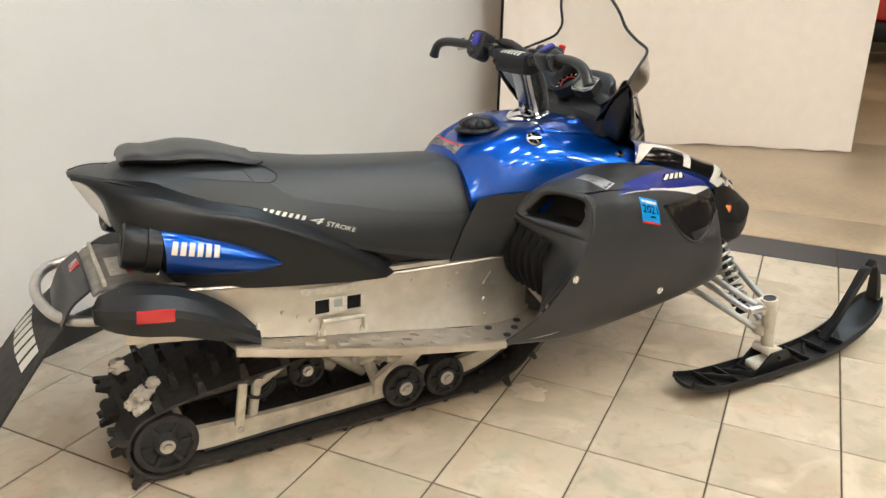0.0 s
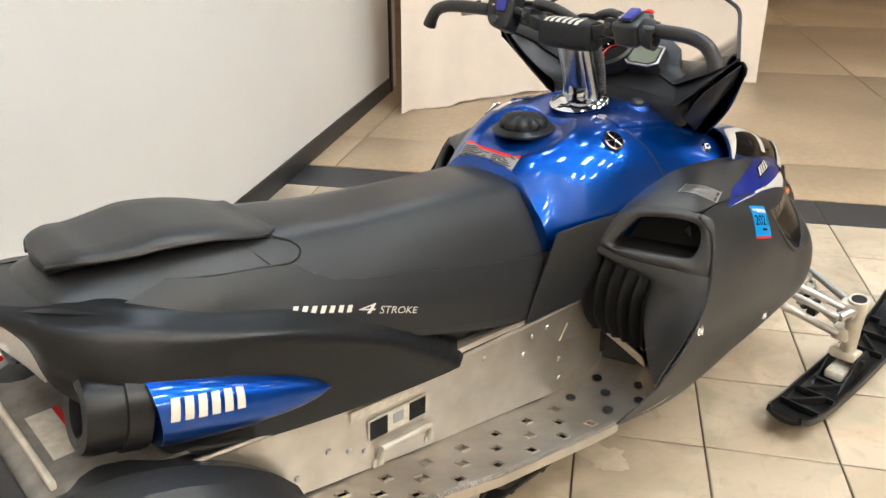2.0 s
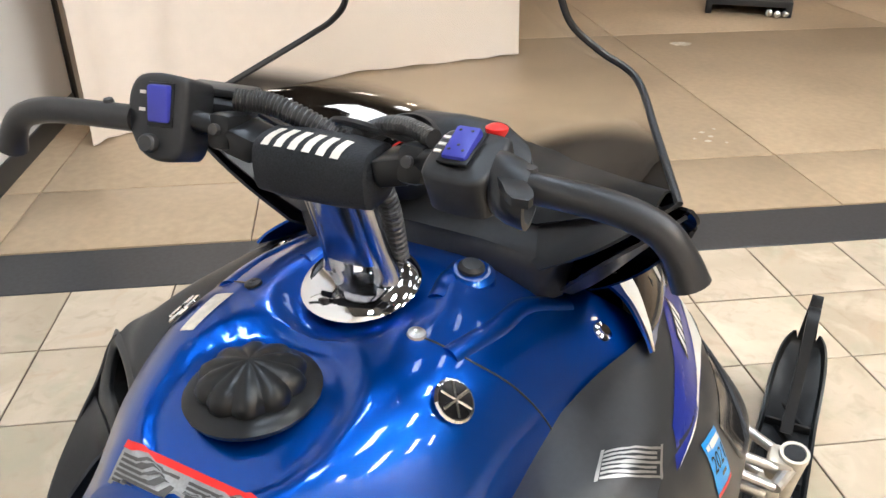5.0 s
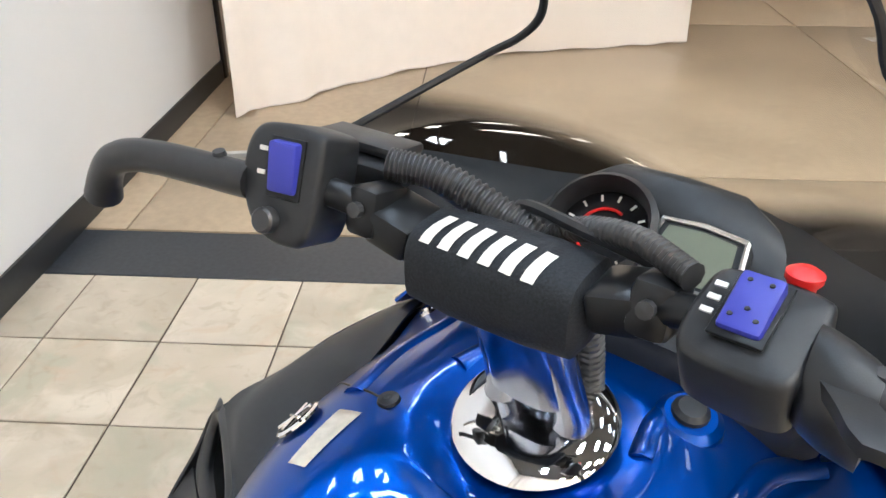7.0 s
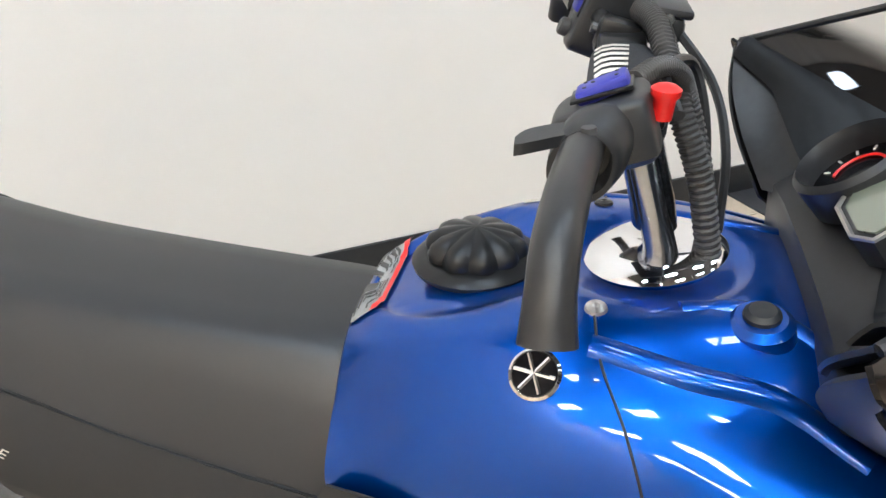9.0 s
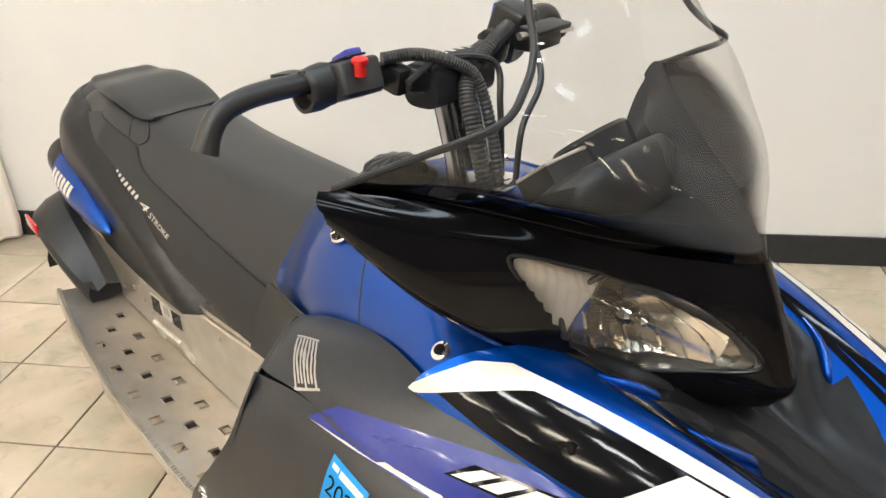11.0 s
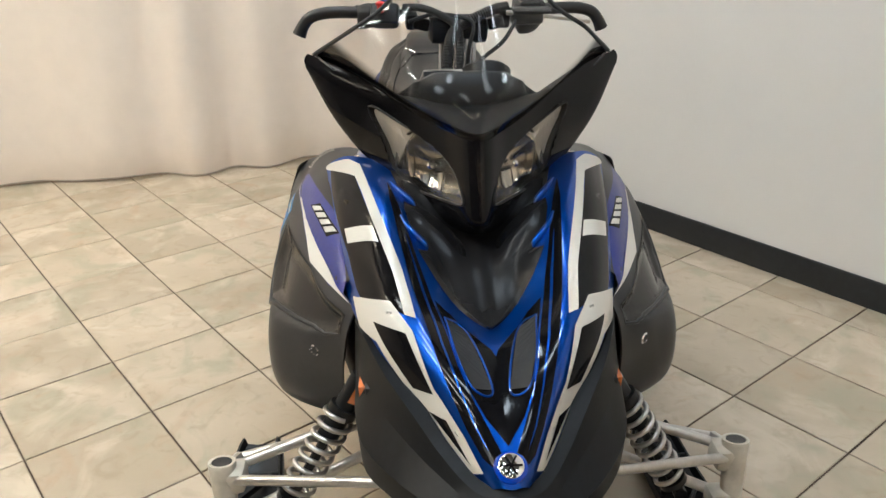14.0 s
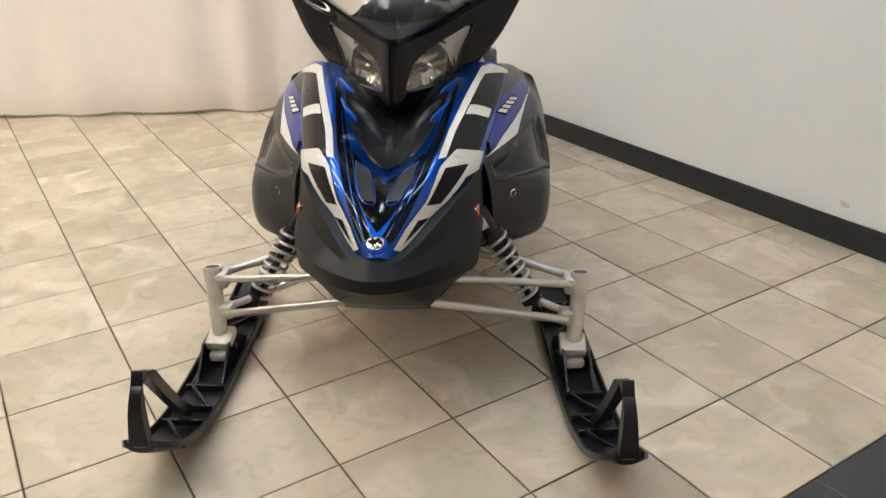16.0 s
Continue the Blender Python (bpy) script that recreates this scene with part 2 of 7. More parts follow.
class Shape:
    """Gathers vertices and faces for one mesh."""

    def __init__(self):
        self.v, self.f = [], []

    def add(self, verts, faces):
        b = len(self.v)
        self.v += [tuple(float(x) for x in p) for p in verts]
        self.f += [tuple(b + i for i in q) for q in faces]
        return self

    def patch(self, rows, nu=0, nv=0, thick=0.0, flip=False):
        """A smooth sheet through a grid of points; thick gives it a back, offset along the normals."""
        g = np.asarray(rows, float)
        if nu:
            g = curve_points(g, nu)
        if nv:
            g = curve_points(g.transpose(1, 0, 2), nv).transpose(1, 0, 2)
        r, c = g.shape[:2]
        fr = grid_faces(r, c)
        if flip:
            fr = [q[::-1] for q in fr]
        if not thick:
            return self.add(g.reshape(-1, 3), fr)
        du, dv = np.gradient(g, axis=0), np.gradient(g, axis=1)
        n = np.cross(dv, du)
        n /= np.maximum(np.linalg.norm(n, axis=2, keepdims=True), 1e-9)
        if flip:
            n = -n
        back = g + n * thick
        m = r * c
        faces = fr + [tuple(m + i for i in q[::-1]) for q in fr]
        rim = [j for j in range(c)] + [i * c + c - 1 for i in range(1, r)] + [(r - 1) * c + j for j in range(c - 2, -1, -1)] + [i * c for i in range(r - 2, 0, -1)]
        for a, b in zip(rim, rim[1:] + rim[:1]):
            faces.append((b, a, m + a, m + b) if not flip else (a, b, m + b, m + a))
        return self.add(np.concatenate([g.reshape(-1, 3), back.reshape(-1, 3)]), faces)

    def loft(self, rings, n=0, ring_n=0, caps=True):
        """A skin over closed rings of points."""
        g = np.asarray(rings, float)
        if ring_n:
            g = curve_points(g.transpose(1, 0, 2), ring_n, closed=True).transpose(1, 0, 2)
        if n:
            g = curve_points(g, n)
        r, c = g.shape[:2]
        faces = grid_faces(r, c, wrap_c=True)
        if caps:
            faces += [tuple(range(c))[::-1], tuple((r - 1) * c + j for j in range(c))]
        return self.add(g.reshape(-1, 3), faces)

    def tube(self, pts, radius, n=0, seg=10, caps=True):
        p = np.asarray(pts, float)
        rad = np.full((len(p), 1), radius, float) if np.isscalar(radius) else np.asarray(radius, float).reshape(-1, 1)
        if n:
            q = curve_points(np.concatenate([p, rad], 1), n)
            p, rad = q[:, :3], np.maximum(q[:, 3:], 1e-4)
        t = np.gradient(p, axis=0)
        t /= np.maximum(np.linalg.norm(t, axis=1, keepdims=True), 1e-9)
        side = np.cross(t[0], (0, 0, 1) if abs(t[0][2]) < 0.9 else (1, 0, 0))
        rings = []
        for i in range(len(p)):
            side = side - t[i] * (side @ t[i])
            side /= np.linalg.norm(side)
            up = np.cross(t[i], side)
            a = np.linspace(0, 2 * np.pi, seg, endpoint=False)[:, None]
            rings.append(p[i] + rad[i] * (np.cos(a) * side + np.sin(a) * up))
        return self.loft(rings, caps=caps)

    def lathe(self, profile, at, axis, seg=20):
        """profile: (radius, height along the axis)."""
        w = Vector(axis).normalized()
        m = w.to_track_quat("Z", "Y").to_matrix()
        rings = []
        for r, h in profile:
            rings.append([tuple(Vector(at) + m @ Vector((r * math.cos(a), r * math.sin(a), h))) for a in np.linspace(0, 2 * np.pi, seg, endpoint=False)])
        return self.loft(rings)

    def box(self, size, m=None, bevel=0.0, taper=1.0):
        """A box with chamfered edges, centred on the pose m; taper narrows its top."""
        x, y, z = (s / 2 for s in size)
        m = m or Matrix()
        if not bevel:
            c = [(-x, -y, -z), (x, -y, -z), (x, y, -z), (-x, y, -z), (-x * taper, -y * taper, z), (x * taper, -y * taper, z), (x * taper, y * taper, z), (-x * taper, y * taper, z)]
            return self.add([m @ Vector(p) for p in c], [(3, 2, 1, 0), (4, 5, 6, 7), (0, 1, 5, 4), (1, 2, 6, 5), (2, 3, 7, 6), (3, 0, 4, 7)])
        bm = bmesh.new()
        bmesh.ops.create_cube(bm, size=1)
        for v in bm.verts:
            k = taper if v.co.z > 0 else 1
            v.co = (v.co.x * size[0] * k, v.co.y * size[1] * k, v.co.z * size[2])
        bmesh.ops.bevel(bm, geom=bm.edges[:], offset=bevel, segments=2, affect="EDGES", profile=0.5)
        bm.verts.index_update()
        self.add([m @ v.co for v in bm.verts], [tuple(v.index for v in q.verts) for q in bm.faces])
        bm.free()
        return self

    def prism(self, outline, height, m=None):
        """A flat outline (x, y) raised by height along z, at the pose m."""
        m = m or Matrix()
        k = len(outline)
        self.add([m @ Vector((x, y, 0)) for x, y in outline] + [m @ Vector((x, y, height)) for x, y in outline],
                 [tuple(range(k))[::-1], tuple(range(k, 2 * k))] + [(i, (i + 1) % k, k + (i + 1) % k, k + i) for i in range(k)])
        return self

    def mirrored(self):
        s = Shape()
        s.v = [(x, -y, z) for x, y, z in self.v]
        s.f = [q[::-1] for q in self.f]
        return s

    def mesh(self, name):
        me = bpy.data.meshes.new(name)
        me.from_pydata(self.v, [], self.f)
        bm = bmesh.new()
        bm.from_mesh(me)
        bmesh.ops.recalc_face_normals(bm, faces=bm.faces[:])
        bm.to_mesh(me)
        bm.free()
        return me


def part(name, shape, material, parent, label="", sharp=35):
    me = shape.mesh(name) if isinstance(shape, Shape) else shape
    if not me.materials:
        me.materials.append(material)
    me.shade_smooth()
    me.set_sharp_from_angle(angle=radians(sharp))
    ob = new(name, me)
    ob.parent = parent
    return tagged(ob, label)


def pair(name, shape, material, parent, label="", sharp=35):
    """The same part on both sides of the sled."""
    return part(name, shape, material, parent, label, sharp), part(name, shape.mirrored(), material, parent, label, sharp)


def structure(name, shape, material, label, sharp=35):
    ob = part(name, shape, material, None, "", sharp)
    return tagged(ob, label, name.split("_")[0], kind="structure")


# ---- the room ----
T = 0.33
WALL_Y = 6.53 * T
HEIGHT = 4.4

floor = structure("floor", Shape().box((12.9, 13.0, 0.1), pose(-6.17, -4.2, -0.058)), GROUT, "dark grout bed under glazed beige floor tiles")
wall = structure("wall_left", Shape().box((6.3, 0.15, HEIGHT), pose(-1.22, WALL_Y + 0.075, HEIGHT / 2)), WALLPAINT, "plain white painted wall with black vinyl base")
mark = Shape()
mark.prism([(0.022 * math.cos(a) * (1 + 0.3 * math.sin(3 * a)), 0.010 * math.sin(a)) for a in np.linspace(0, 6.283, 14, endpoint=False)], 0.0012, pose(-0.756, WALL_Y, 0.16, 90, 20, 0))
structure("baseboard", Shape().box((6.27, 0.012, 0.105), pose(-1.22, WALL_Y - 0.006, 0.0525), bevel=0.003), VINYL, "black vinyl baseboard along the white wall")
structure("trim", Shape().box((0.05, 0.17, HEIGHT), pose(1.955, WALL_Y + 0.07, HEIGHT / 2), bevel=0.004), VINYL, "black upright trim at the end of the wall")
part("scuff_mark", mark, PAPER, wall, "small grey scuff on the paint")
structure("wall_back", Shape().box((0.15, 14, HEIGHT), pose(-5.6, -4.2, HEIGHT / 2)), WALLPAINT, "plain white wall behind the cloth")
# three walls added to close the room, grey so they throw back less light
structure("wall_side", Shape().box((18, 0.15, HEIGHT), pose(3.3, -8.0, HEIGHT / 2)), FARPAINT, "plain grey closing wall added across the showroom")
structure("wall_end", Shape().box((0.15, 15, HEIGHT), pose(12.0, -3.0, HEIGHT / 2)), FARPAINT, "plain closing wall added at the far end of the workshop")
structure("wall_far", Shape().box((10, 0.15, HEIGHT), pose(7.0, 4.6, HEIGHT / 2)), FARPAINT, "plain closing wall added beyond the cloth screen")
structure("wall_return", Shape().box((0.15, 2.6, HEIGHT), pose(2.055, 3.46, HEIGHT / 2)), WALLPAINT, "plain short wall beyond the trim")
structure("ceiling", Shape().box((18.2, 13.2, 0.1), pose(3.3, -1.7, HEIGHT + 0.05)), CEILING, "dark painted ceiling with flat lamps")


def slab_floor():
    """Sealed concrete beyond the dark band, in large slabs with sawn joints."""
    ob = structure("ground", Shape().box((12.0, 13.0, 0.1), pose(6.288, -1.9, -0.058)), GROUT, "sealed brown concrete floor in large slabs")
    xs, ys = [0.292, 0.835, 3.2, 5.7, 8.4, 12.0], [-8.0, -5.6, -3.4, -1.21, 1.1, 2.0, 4.6]
    for x0, x1 in zip(xs, xs[1:]):
        for y0, y1 in zip(ys, ys[1:]):
            part("slab", Shape().box((x1 - x0 - 0.006, y1 - y0 - 0.006, 0.02), pose((x0 + x1) / 2, (y0 + y1) / 2, -0.0085), bevel=0.002), CONCRETE, ob)


slab_floor()


def draped(points, height, folds, seed, hem=0.0):
    """A hanging cloth along a line on the floor, with soft uneven folds and a hem that brushes the floor."""
    rnd = random.Random(seed)
    n, rows = 150, 16
    line = curve_points(points, n)
    t = np.gradient(line, axis=0)
    nor = np.stack([t[:, 1], -t[:, 0]], 1)
    nor /= np.linalg.norm(nor, axis=1, keepdims=True)
    u = np.linspace(0, 1, n)
    wave = sum(a * np.sin(2 * np.pi * f * u + p) for a, f, p in [(rnd.uniform(0.3, 1), rnd.uniform(0.5, 1.5) * folds, rnd.uniform(0, 6)) for _ in range(5)])
    lift = 0.012 * np.abs(np.sin(2 * np.pi * 2.3 * u + 1)) * (0.3 + np.sin(2 * np.pi * 5 * u) ** 2)
    g = np.zeros((rows, n, 3))
    for i, k in enumerate(np.linspace(0, 1, rows)):
        off = 0.016 * wave * (0.35 + 0.65 * (1 - k)) + 0.02 * np.sin(9 * u + 5 * k)
        if i == 0:
            off = off + hem
        g[i, :, 0:2] = line + nor * off[:, None]
        g[i, :, 2] = (k ** 1.5) * height + lift * (1 - k)
    g[0, :, 2] += 0.004
    return Shape().patch(g, thick=0.003)


hung = tagged(part("hanging_cloth", draped([(-3.50, 2.13), (-3.56, 1.9), (-3.70, 1.35), (-3.95, 0.75), (-4.35, 0.05), (-4.72, -0.7), (-5.1, -1.9), (-5.25, -4.5)], 4.39, 11, 3, 0.02), CLOTH, None), "cream-white draped backdrop cloth hanging to the tiles", "curtain")
screen = tagged(part("cloth_screen", draped([(1.36, 1.93), (1.62, 1.70), (1.97, 1.33), (2.35, 0.80), (2.62, 0.1), (2.78, -0.42)], 4.39, 4, 8), CLOTH, None), "white cloth screen with a ragged hem over concrete", "curtain")

HEM = mat("grubby_cloth_hem", (0.52, 0.46, 0.39), 0.9, grain=0.25, scale=25, bump=0.2, bump_scale=300)


def hem(cloth):
    """The stitched, dirty lower edge of a cloth."""
    pts = [v.co.copy() for v in cloth.data.vertices[:150]]
    part("hem", Shape().tube([(p.x, p.y, p.z + 0.004) for p in pts], 0.0035, 0, 6), HEM, cloth, "grubby stitched hem", 80)


hem(hung)
hem(screen)


def ceiling_light(x, y, tone, power):
    top = tagged(new("ceiling_light"), "flat white ceiling lamp with a glowing diffuser", "ceiling lamp", "ceiling lamps")
    top.matrix_basis = pose(x, y, HEIGHT)
    rim = Shape()
    for sx, sy, px, py in ((0.66, 0.03, 0, 0.155), (0.66, 0.03, 0, -0.155), (0.03, 0.28, 0.315, 0), (0.03, 0.28, -0.315, 0)):
        rim.box((sx, sy, 0.05), pose(px, py, -0.027), bevel=0.004)
    part("rim", rim, CEILING, top)
    part("diffuser", Shape().box((0.60, 0.275, 0.012), pose(0, 0, -0.04)), glow("lamp_glow", tone, power), top, "glowing diffuser")
    return top


WARM, COOL = (1.0, 0.82, 0.60), (0.92, 0.97, 1.0)
for cx in (-4.6, -3.0, -1.4, 0.2, 1.8):
    for cy in (-4.4, -3.1, -1.8, -0.5, 0.8):
        power = (30 if cx < 0 else 24) if cy > 0.5 else 4 if cx > 1 else 9 if cx > 0 else 56 if cy < -1 and cx < -1 else 36
        ceiling_light(cx, cy, WARM if cx < -4 or (cx < -2 and cy < -3) else COOL if cy > 0.5 or cx > -0.5 else (1.0, 0.93, 0.82), power)
for cx in (3.6, 5.4, 7.2, 9.4):
    for cy in (-6.0, -4.0, -2.0, 0.0):
        ceiling_light(cx, cy, (1.0, 0.73, 0.47), 16)


# ---- the snowmobile ----
sled = tagged(new("snowmobile"), "blue and black snowmobile with white graphics standing on tiles", "snowmobile")
sled.matrix_basis = pose(-0.99, 0.35, 0, 0, 0, -35.5)


def ring(x, half):
    """A closed ring from half a section: (y, z) from the top centre round to the bottom centre."""
    right = [(x, y, z) for y, z in half]
    left = [(x, -y, z) for y, z in half[::-1] if y > 1e-6]
    return right + left


# tunnel and running boards
def side_sheet(y0, y1, xs, ztop, zbot, thick):
    return Shape().patch([[(x, y0, zt) for x, zt in zip(xs, ztop)], [(x, (y0 + y1) / 2, (zt + zb) / 2) for x, zt, zb in zip(xs, ztop, zbot)], [(x, y1, zb) for x, zb in zip(xs, zbot)]], 3, 0, thick)


TX = [-1.93, -1.75, -1.55, -1.31, -1.05, -0.83, -0.70]
TTOP = [0.560, 0.535, 0.512, 0.488, 0.478, 0.472, 0.470]
TBOT = [0.425, 0.400, 0.362, 0.320, 0.280, 0.245, 0.235]
tunnel = part("tunnel", Shape().box((1.25, 0.41, 0.012), pose(-1.3, 0, 0.50, 0, 2.5, 0)), ALU, sled, "bare aluminium tunnel")
pair("tunnel_side", side_sheet(0.203, 0.206, TX, TTOP, TBOT, 0.004), ALU, sled, "scuffed bare aluminium side plate")
lip = Shape().tube([(x, 0.207, z) for x, z in zip(TX, TTOP)], 0.0045, 24, 6)
pair("tunnel_edge", lip, ALU, sled)
BX = [-1.72, -1.55, -1.31, -1.05, -0.975]
BIN = [0.388, 0.358, 0.318, 0.277, 0.262]
BOUT = [0.418, 0.393, 0.355, 0.314, 0.302]
BWID = [0.325, 0.362, 0.395, 0.405, 0.405]


def board(side):
    """Running board with punched square holes whose rims stand up, a folded serrated outer edge."""
    n = 33
    xs = np.linspace(-1.70, -0.965, n)
    zi, zo, w = np.interp(xs, BX, BIN), np.interp(xs, BX, BOUT), np.interp(xs, BX, BWID)
    cols = 9
    g = np.zeros((n, cols, 3))
    for j, k in enumerate(np.linspace(0, 1, cols)):
        g[:, j] = np.stack([xs, 0.206 + (w - 0.206) * k, zi + (zo - zi) * k], 1)
    holes = {(i, j) for i in range(6, n - 2, 4) for j in (2, 4, 6) if not (j == 6 and i < 10)}
    holes = {(i + (2 if j == 4 else 0), j) for i, j in holes}
    faces = [q for q in grid_faces(n, cols) if (q[0] // cols, q[0] % cols) not in holes]
    back = g - np.array((0, 0, 0.004))
    m = n * cols
    s = Shape().add(np.concatenate([g.reshape(-1, 3), back.reshape(-1, 3)]), faces + [tuple(m + i for i in q[::-1]) for q in faces])
    if side < 0:
        s = s.mirrored()
    b = part("running_board", s, ALU, sled, "aluminium running board with punched grip holes", 20)
    for i, j in sorted(holes):
        rims = Shape()
        if i + 1 >= n:
            continue
        c = [g[i, j], g[i + 1, j], g[i + 1, j + 1], g[i, j + 1]]
        up = np.array((0, 0, 0.0035))
        mid = sum(c) / 4
        for a, d in ((0, 1), (1, 2), (2, 3), (3, 0)):
            p, q = c[a], c[d]
            rims.add([p, q, q + up + (mid - q) * 0.12, p + up + (mid - p) * 0.12, p - up * 0.6, q - up * 0.6], [(0, 1, 2, 3), (4, 5, 1, 0)])
        part("grip_rim", rims if side > 0 else rims.mirrored(), ALU, b, "", 20)
    edge = Shape()
    p = np.stack([xs, w, zo], 1)
    edge.loft([[q + np.array(o) for o in ((0, -0.004, 0.003), (0, 0.004, 0.003), (0, 0.006, -0.004), (0, 0.006, -0.016), (0, 0.002, -0.02), (0, -0.004, -0.018))] for q in p])
    for q, r in zip(curve_points(p, 110)[:-1:1], curve_points(p, 110)[1::1]):
        edge.box((0.0035, 0.008, 0.006), Matrix.Translation(tuple((q + r) / 2 + np.array((0, -0.002, 0.005)))))
    part("folded_edge", edge if side > 0 else edge.mirrored(), ALU, b, "folded serrated outer edge", 20)
    # toe plate that climbs into the footwell
    toe = Shape().patch([[(-0.965, 0.206, 0.262), (-0.965, 0.31, 0.282), (-0.965, 0.405, 0.302)], [(-0.80, 0.206, 0.262), (-0.80, 0.32, 0.285), (-0.80, 0.43, 0.31)], [(-0.66, 0.206, 0.33), (-0.66, 0.33, 0.36), (-0.66, 0.44, 0.38)]], 8, 6, 0.004)
    part("toe_plate", toe if side > 0 else toe.mirrored(), ALU, sled, "aluminium toe plate")
    for hx, hy in ((-0.93, 0.26), (-0.93, 0.36), (-0.87, 0.31), (-0.86, 0.39), (-0.82, 0.25), (-0.80, 0.35)):
        pits = Shape().lathe([(0.0, 0.0), (0.011, 0.0), (0.0115, 0.003), (0.0, 0.003)], (hx, hy, 0.262 + (hy - 0.206) * 0.21), (0, 0, 1), 10)
        part("toe_hole", pits if side > 0 else pits.mirrored(), BLACK, b, "dark round hole")


board(1)
board(-1)


# track: a rubber belt in a loop with rows of paddles
def belt_path():
    low = [(-0.86, 0.028), (-1.0, 0.022), (-1.3, 0.020), (-1.6, 0.020), (-1.80, 0.020)]
    rear = [(-1.862 + 0.095 * math.cos(a), 0.112 + 0.095 * math.sin(a)) for a in np.radians([-105, -140, -180, -220, -258])]
    top = [(-1.75, 0.235), (-1.45, 0.275), (-1.1, 0.335), (-0.75, 0.39)]
    front = [(-0.56 + 0.09 * math.cos(a), 0.315 + 0.09 * math.sin(a)) for a in np.radians([80, 20, -40])]
    return low + rear + top + front + [(-0.66, 0.15), (-0.76, 0.065)]


def track():
    p = curve_points(belt_path(), 150, closed=True)
    t = np.roll(p, -1, 0) - np.roll(p, 1, 0)
    t /= np.linalg.norm(t, axis=1, keepdims=True)
    nor = np.stack([t[:, 1], -t[:, 0]], 1)
    if (nor[0] @ np.array((0, -1))) < 0:
        nor = -nor
    w = 0.19
    s = Shape()
    rings = []
    for q, n in zip(p, nor):
        i, o = q - n * 0.004, q + n * 0.004
        rings.append([(i[0], -w, i[1]), (o[0], -w, o[1]), (o[0], w, o[1]), (i[0], w, i[1])])
    g = np.asarray(rings)
    s.add(g.reshape(-1, 3), grid_faces(len(g), 4, wrap_r=True, wrap_c=True))
    belt = part("track", s, RUBBER, sled, "black ribbed rubber drive track")
    lug = Shape()
    seg = np.linalg.norm(np.diff(np.vstack([p, p[:1]]), axis=0), axis=1)
    dist = np.concatenate([[0], np.cumsum(seg)])
    count = 58
    for k in range(count):
        d = dist[-1] * k / count
        i = min(int(np.searchsorted(dist, d, side="right")) - 1, len(p) - 1)
        q, n, a = p[i] + (d - dist[i]) * t[i], nor[i], t[i]
        h = 0.014 if q[1] < 0.03 else 0.044
        blocks = ((-0.15, 0.075), (0.0, 0.10), (0.15, 0.075)) if k % 2 else ((-0.085, 0.07), (0.085, 0.07))
        for c, wd in blocks:
            # a paddle with a notched tip, worn differently from row to row
            cols = [(-0.5, 1.0), (-0.2, 0.96), (-0.16, 0.62), (0.16, 0.62), (0.2, 0.96), (0.5, 1.0)] if wd < 0.09 else [(-0.5, 0.70), (-0.3, 1.0), (-0.1, 0.98), (0.1, 0.98), (0.3, 1.0), (0.5, 0.70)]
            worn = 0.85 + 0.3 * ((k * 7 + int(c * 100) * 3) % 5) / 5
            v, f = [], []
            for u, top in cols:
                for off, up in ((-0.012, 0.0), (0.012, 0.0), (-0.006, 1.0), (0.006, 1.0)):
                    g = q + a * off + n * h * worn * top * up
                    v.append((g[0], c + u * wd, g[1]))
            m = len(cols)
            for b in range(m - 1):
                f += [(4 * b, 4 * b + 4, 4 * b + 6, 4 * b + 2), (4 * b + 1, 4 * b + 3, 4 * b + 7, 4 * b + 5), (4 * b + 2, 4 * b + 6, 4 * b + 7, 4 * b + 3)]
            f += [(0, 2, 3, 1), (4 * m - 4, 4 * m - 3, 4 * m - 1, 4 * m - 2)]
            part("paddle", Shape().add(v, f), RUBBER, belt, "", 20)
        if k % 2 == 0:
            for c in (-0.115, -0.06, 0.06, 0.115):
                v = q - n * 0.012
                lug.box((0.014, 0.022, 0.02), Matrix.Translation((v[0], c, v[1])))
    tagged(part("drive_lug_strip", lug, RUBBER, belt, "", 20), "small rubber drive lugs inside the track", kind="stuff")


track()


def wheel(x, z, y, r, hub):
    """Idler wheel: tyre ring, spoked disc, bolted hub."""
    out = math.copysign(1, y)
    s = Shape().lathe([(r * 0.80, -0.012), (r * 0.97, -0.012), (r, -0.006), (r, 0.006), (r * 0.97, 0.012), (r * 0.80, 0.012), (r * 0.78, 0.0)], (x, y, z), (0, out, 0), 28)
    w = part("idler_wheel", s, RUBBER, sled, "black rubber-tyred idler wheel")
    d = Shape().lathe([(0, -0.008), (r * 0.8, -0.006), (r * 0.8, 0.002), (r * 0.45, 0.004), (r * 0.40, 0.012), (hub * 1.5, 0.014), (hub * 1.4, 0.018), (0, 0.018)], (x, y, z), (0, out, 0), 28)
    for k in range(6):
        a = k * math.pi / 3
        spoke = Shape().box((r * 0.38, 0.010, 0.012), Matrix.Translation((x + math.cos(a) * r * 0.6, y + out * 0.006, z + math.sin(a) * r * 0.6)) @ Matrix.Rotation(-a, 4, "Y"), 0.002)
        part("spoke", spoke, BLACK, w, "")
    part("disc", d, BLACK, w, "black ribbed wheel disc")
    part("hub", Shape().lathe([(0, 0.014), (hub, 0.014), (hub, 0.022), (hub * 0.6, 0.024), (hub * 0.55, 0.03), (0, 0.03)], (x, y, z), (0, out, 0), 14), STEEL, w, "pale steel hub")


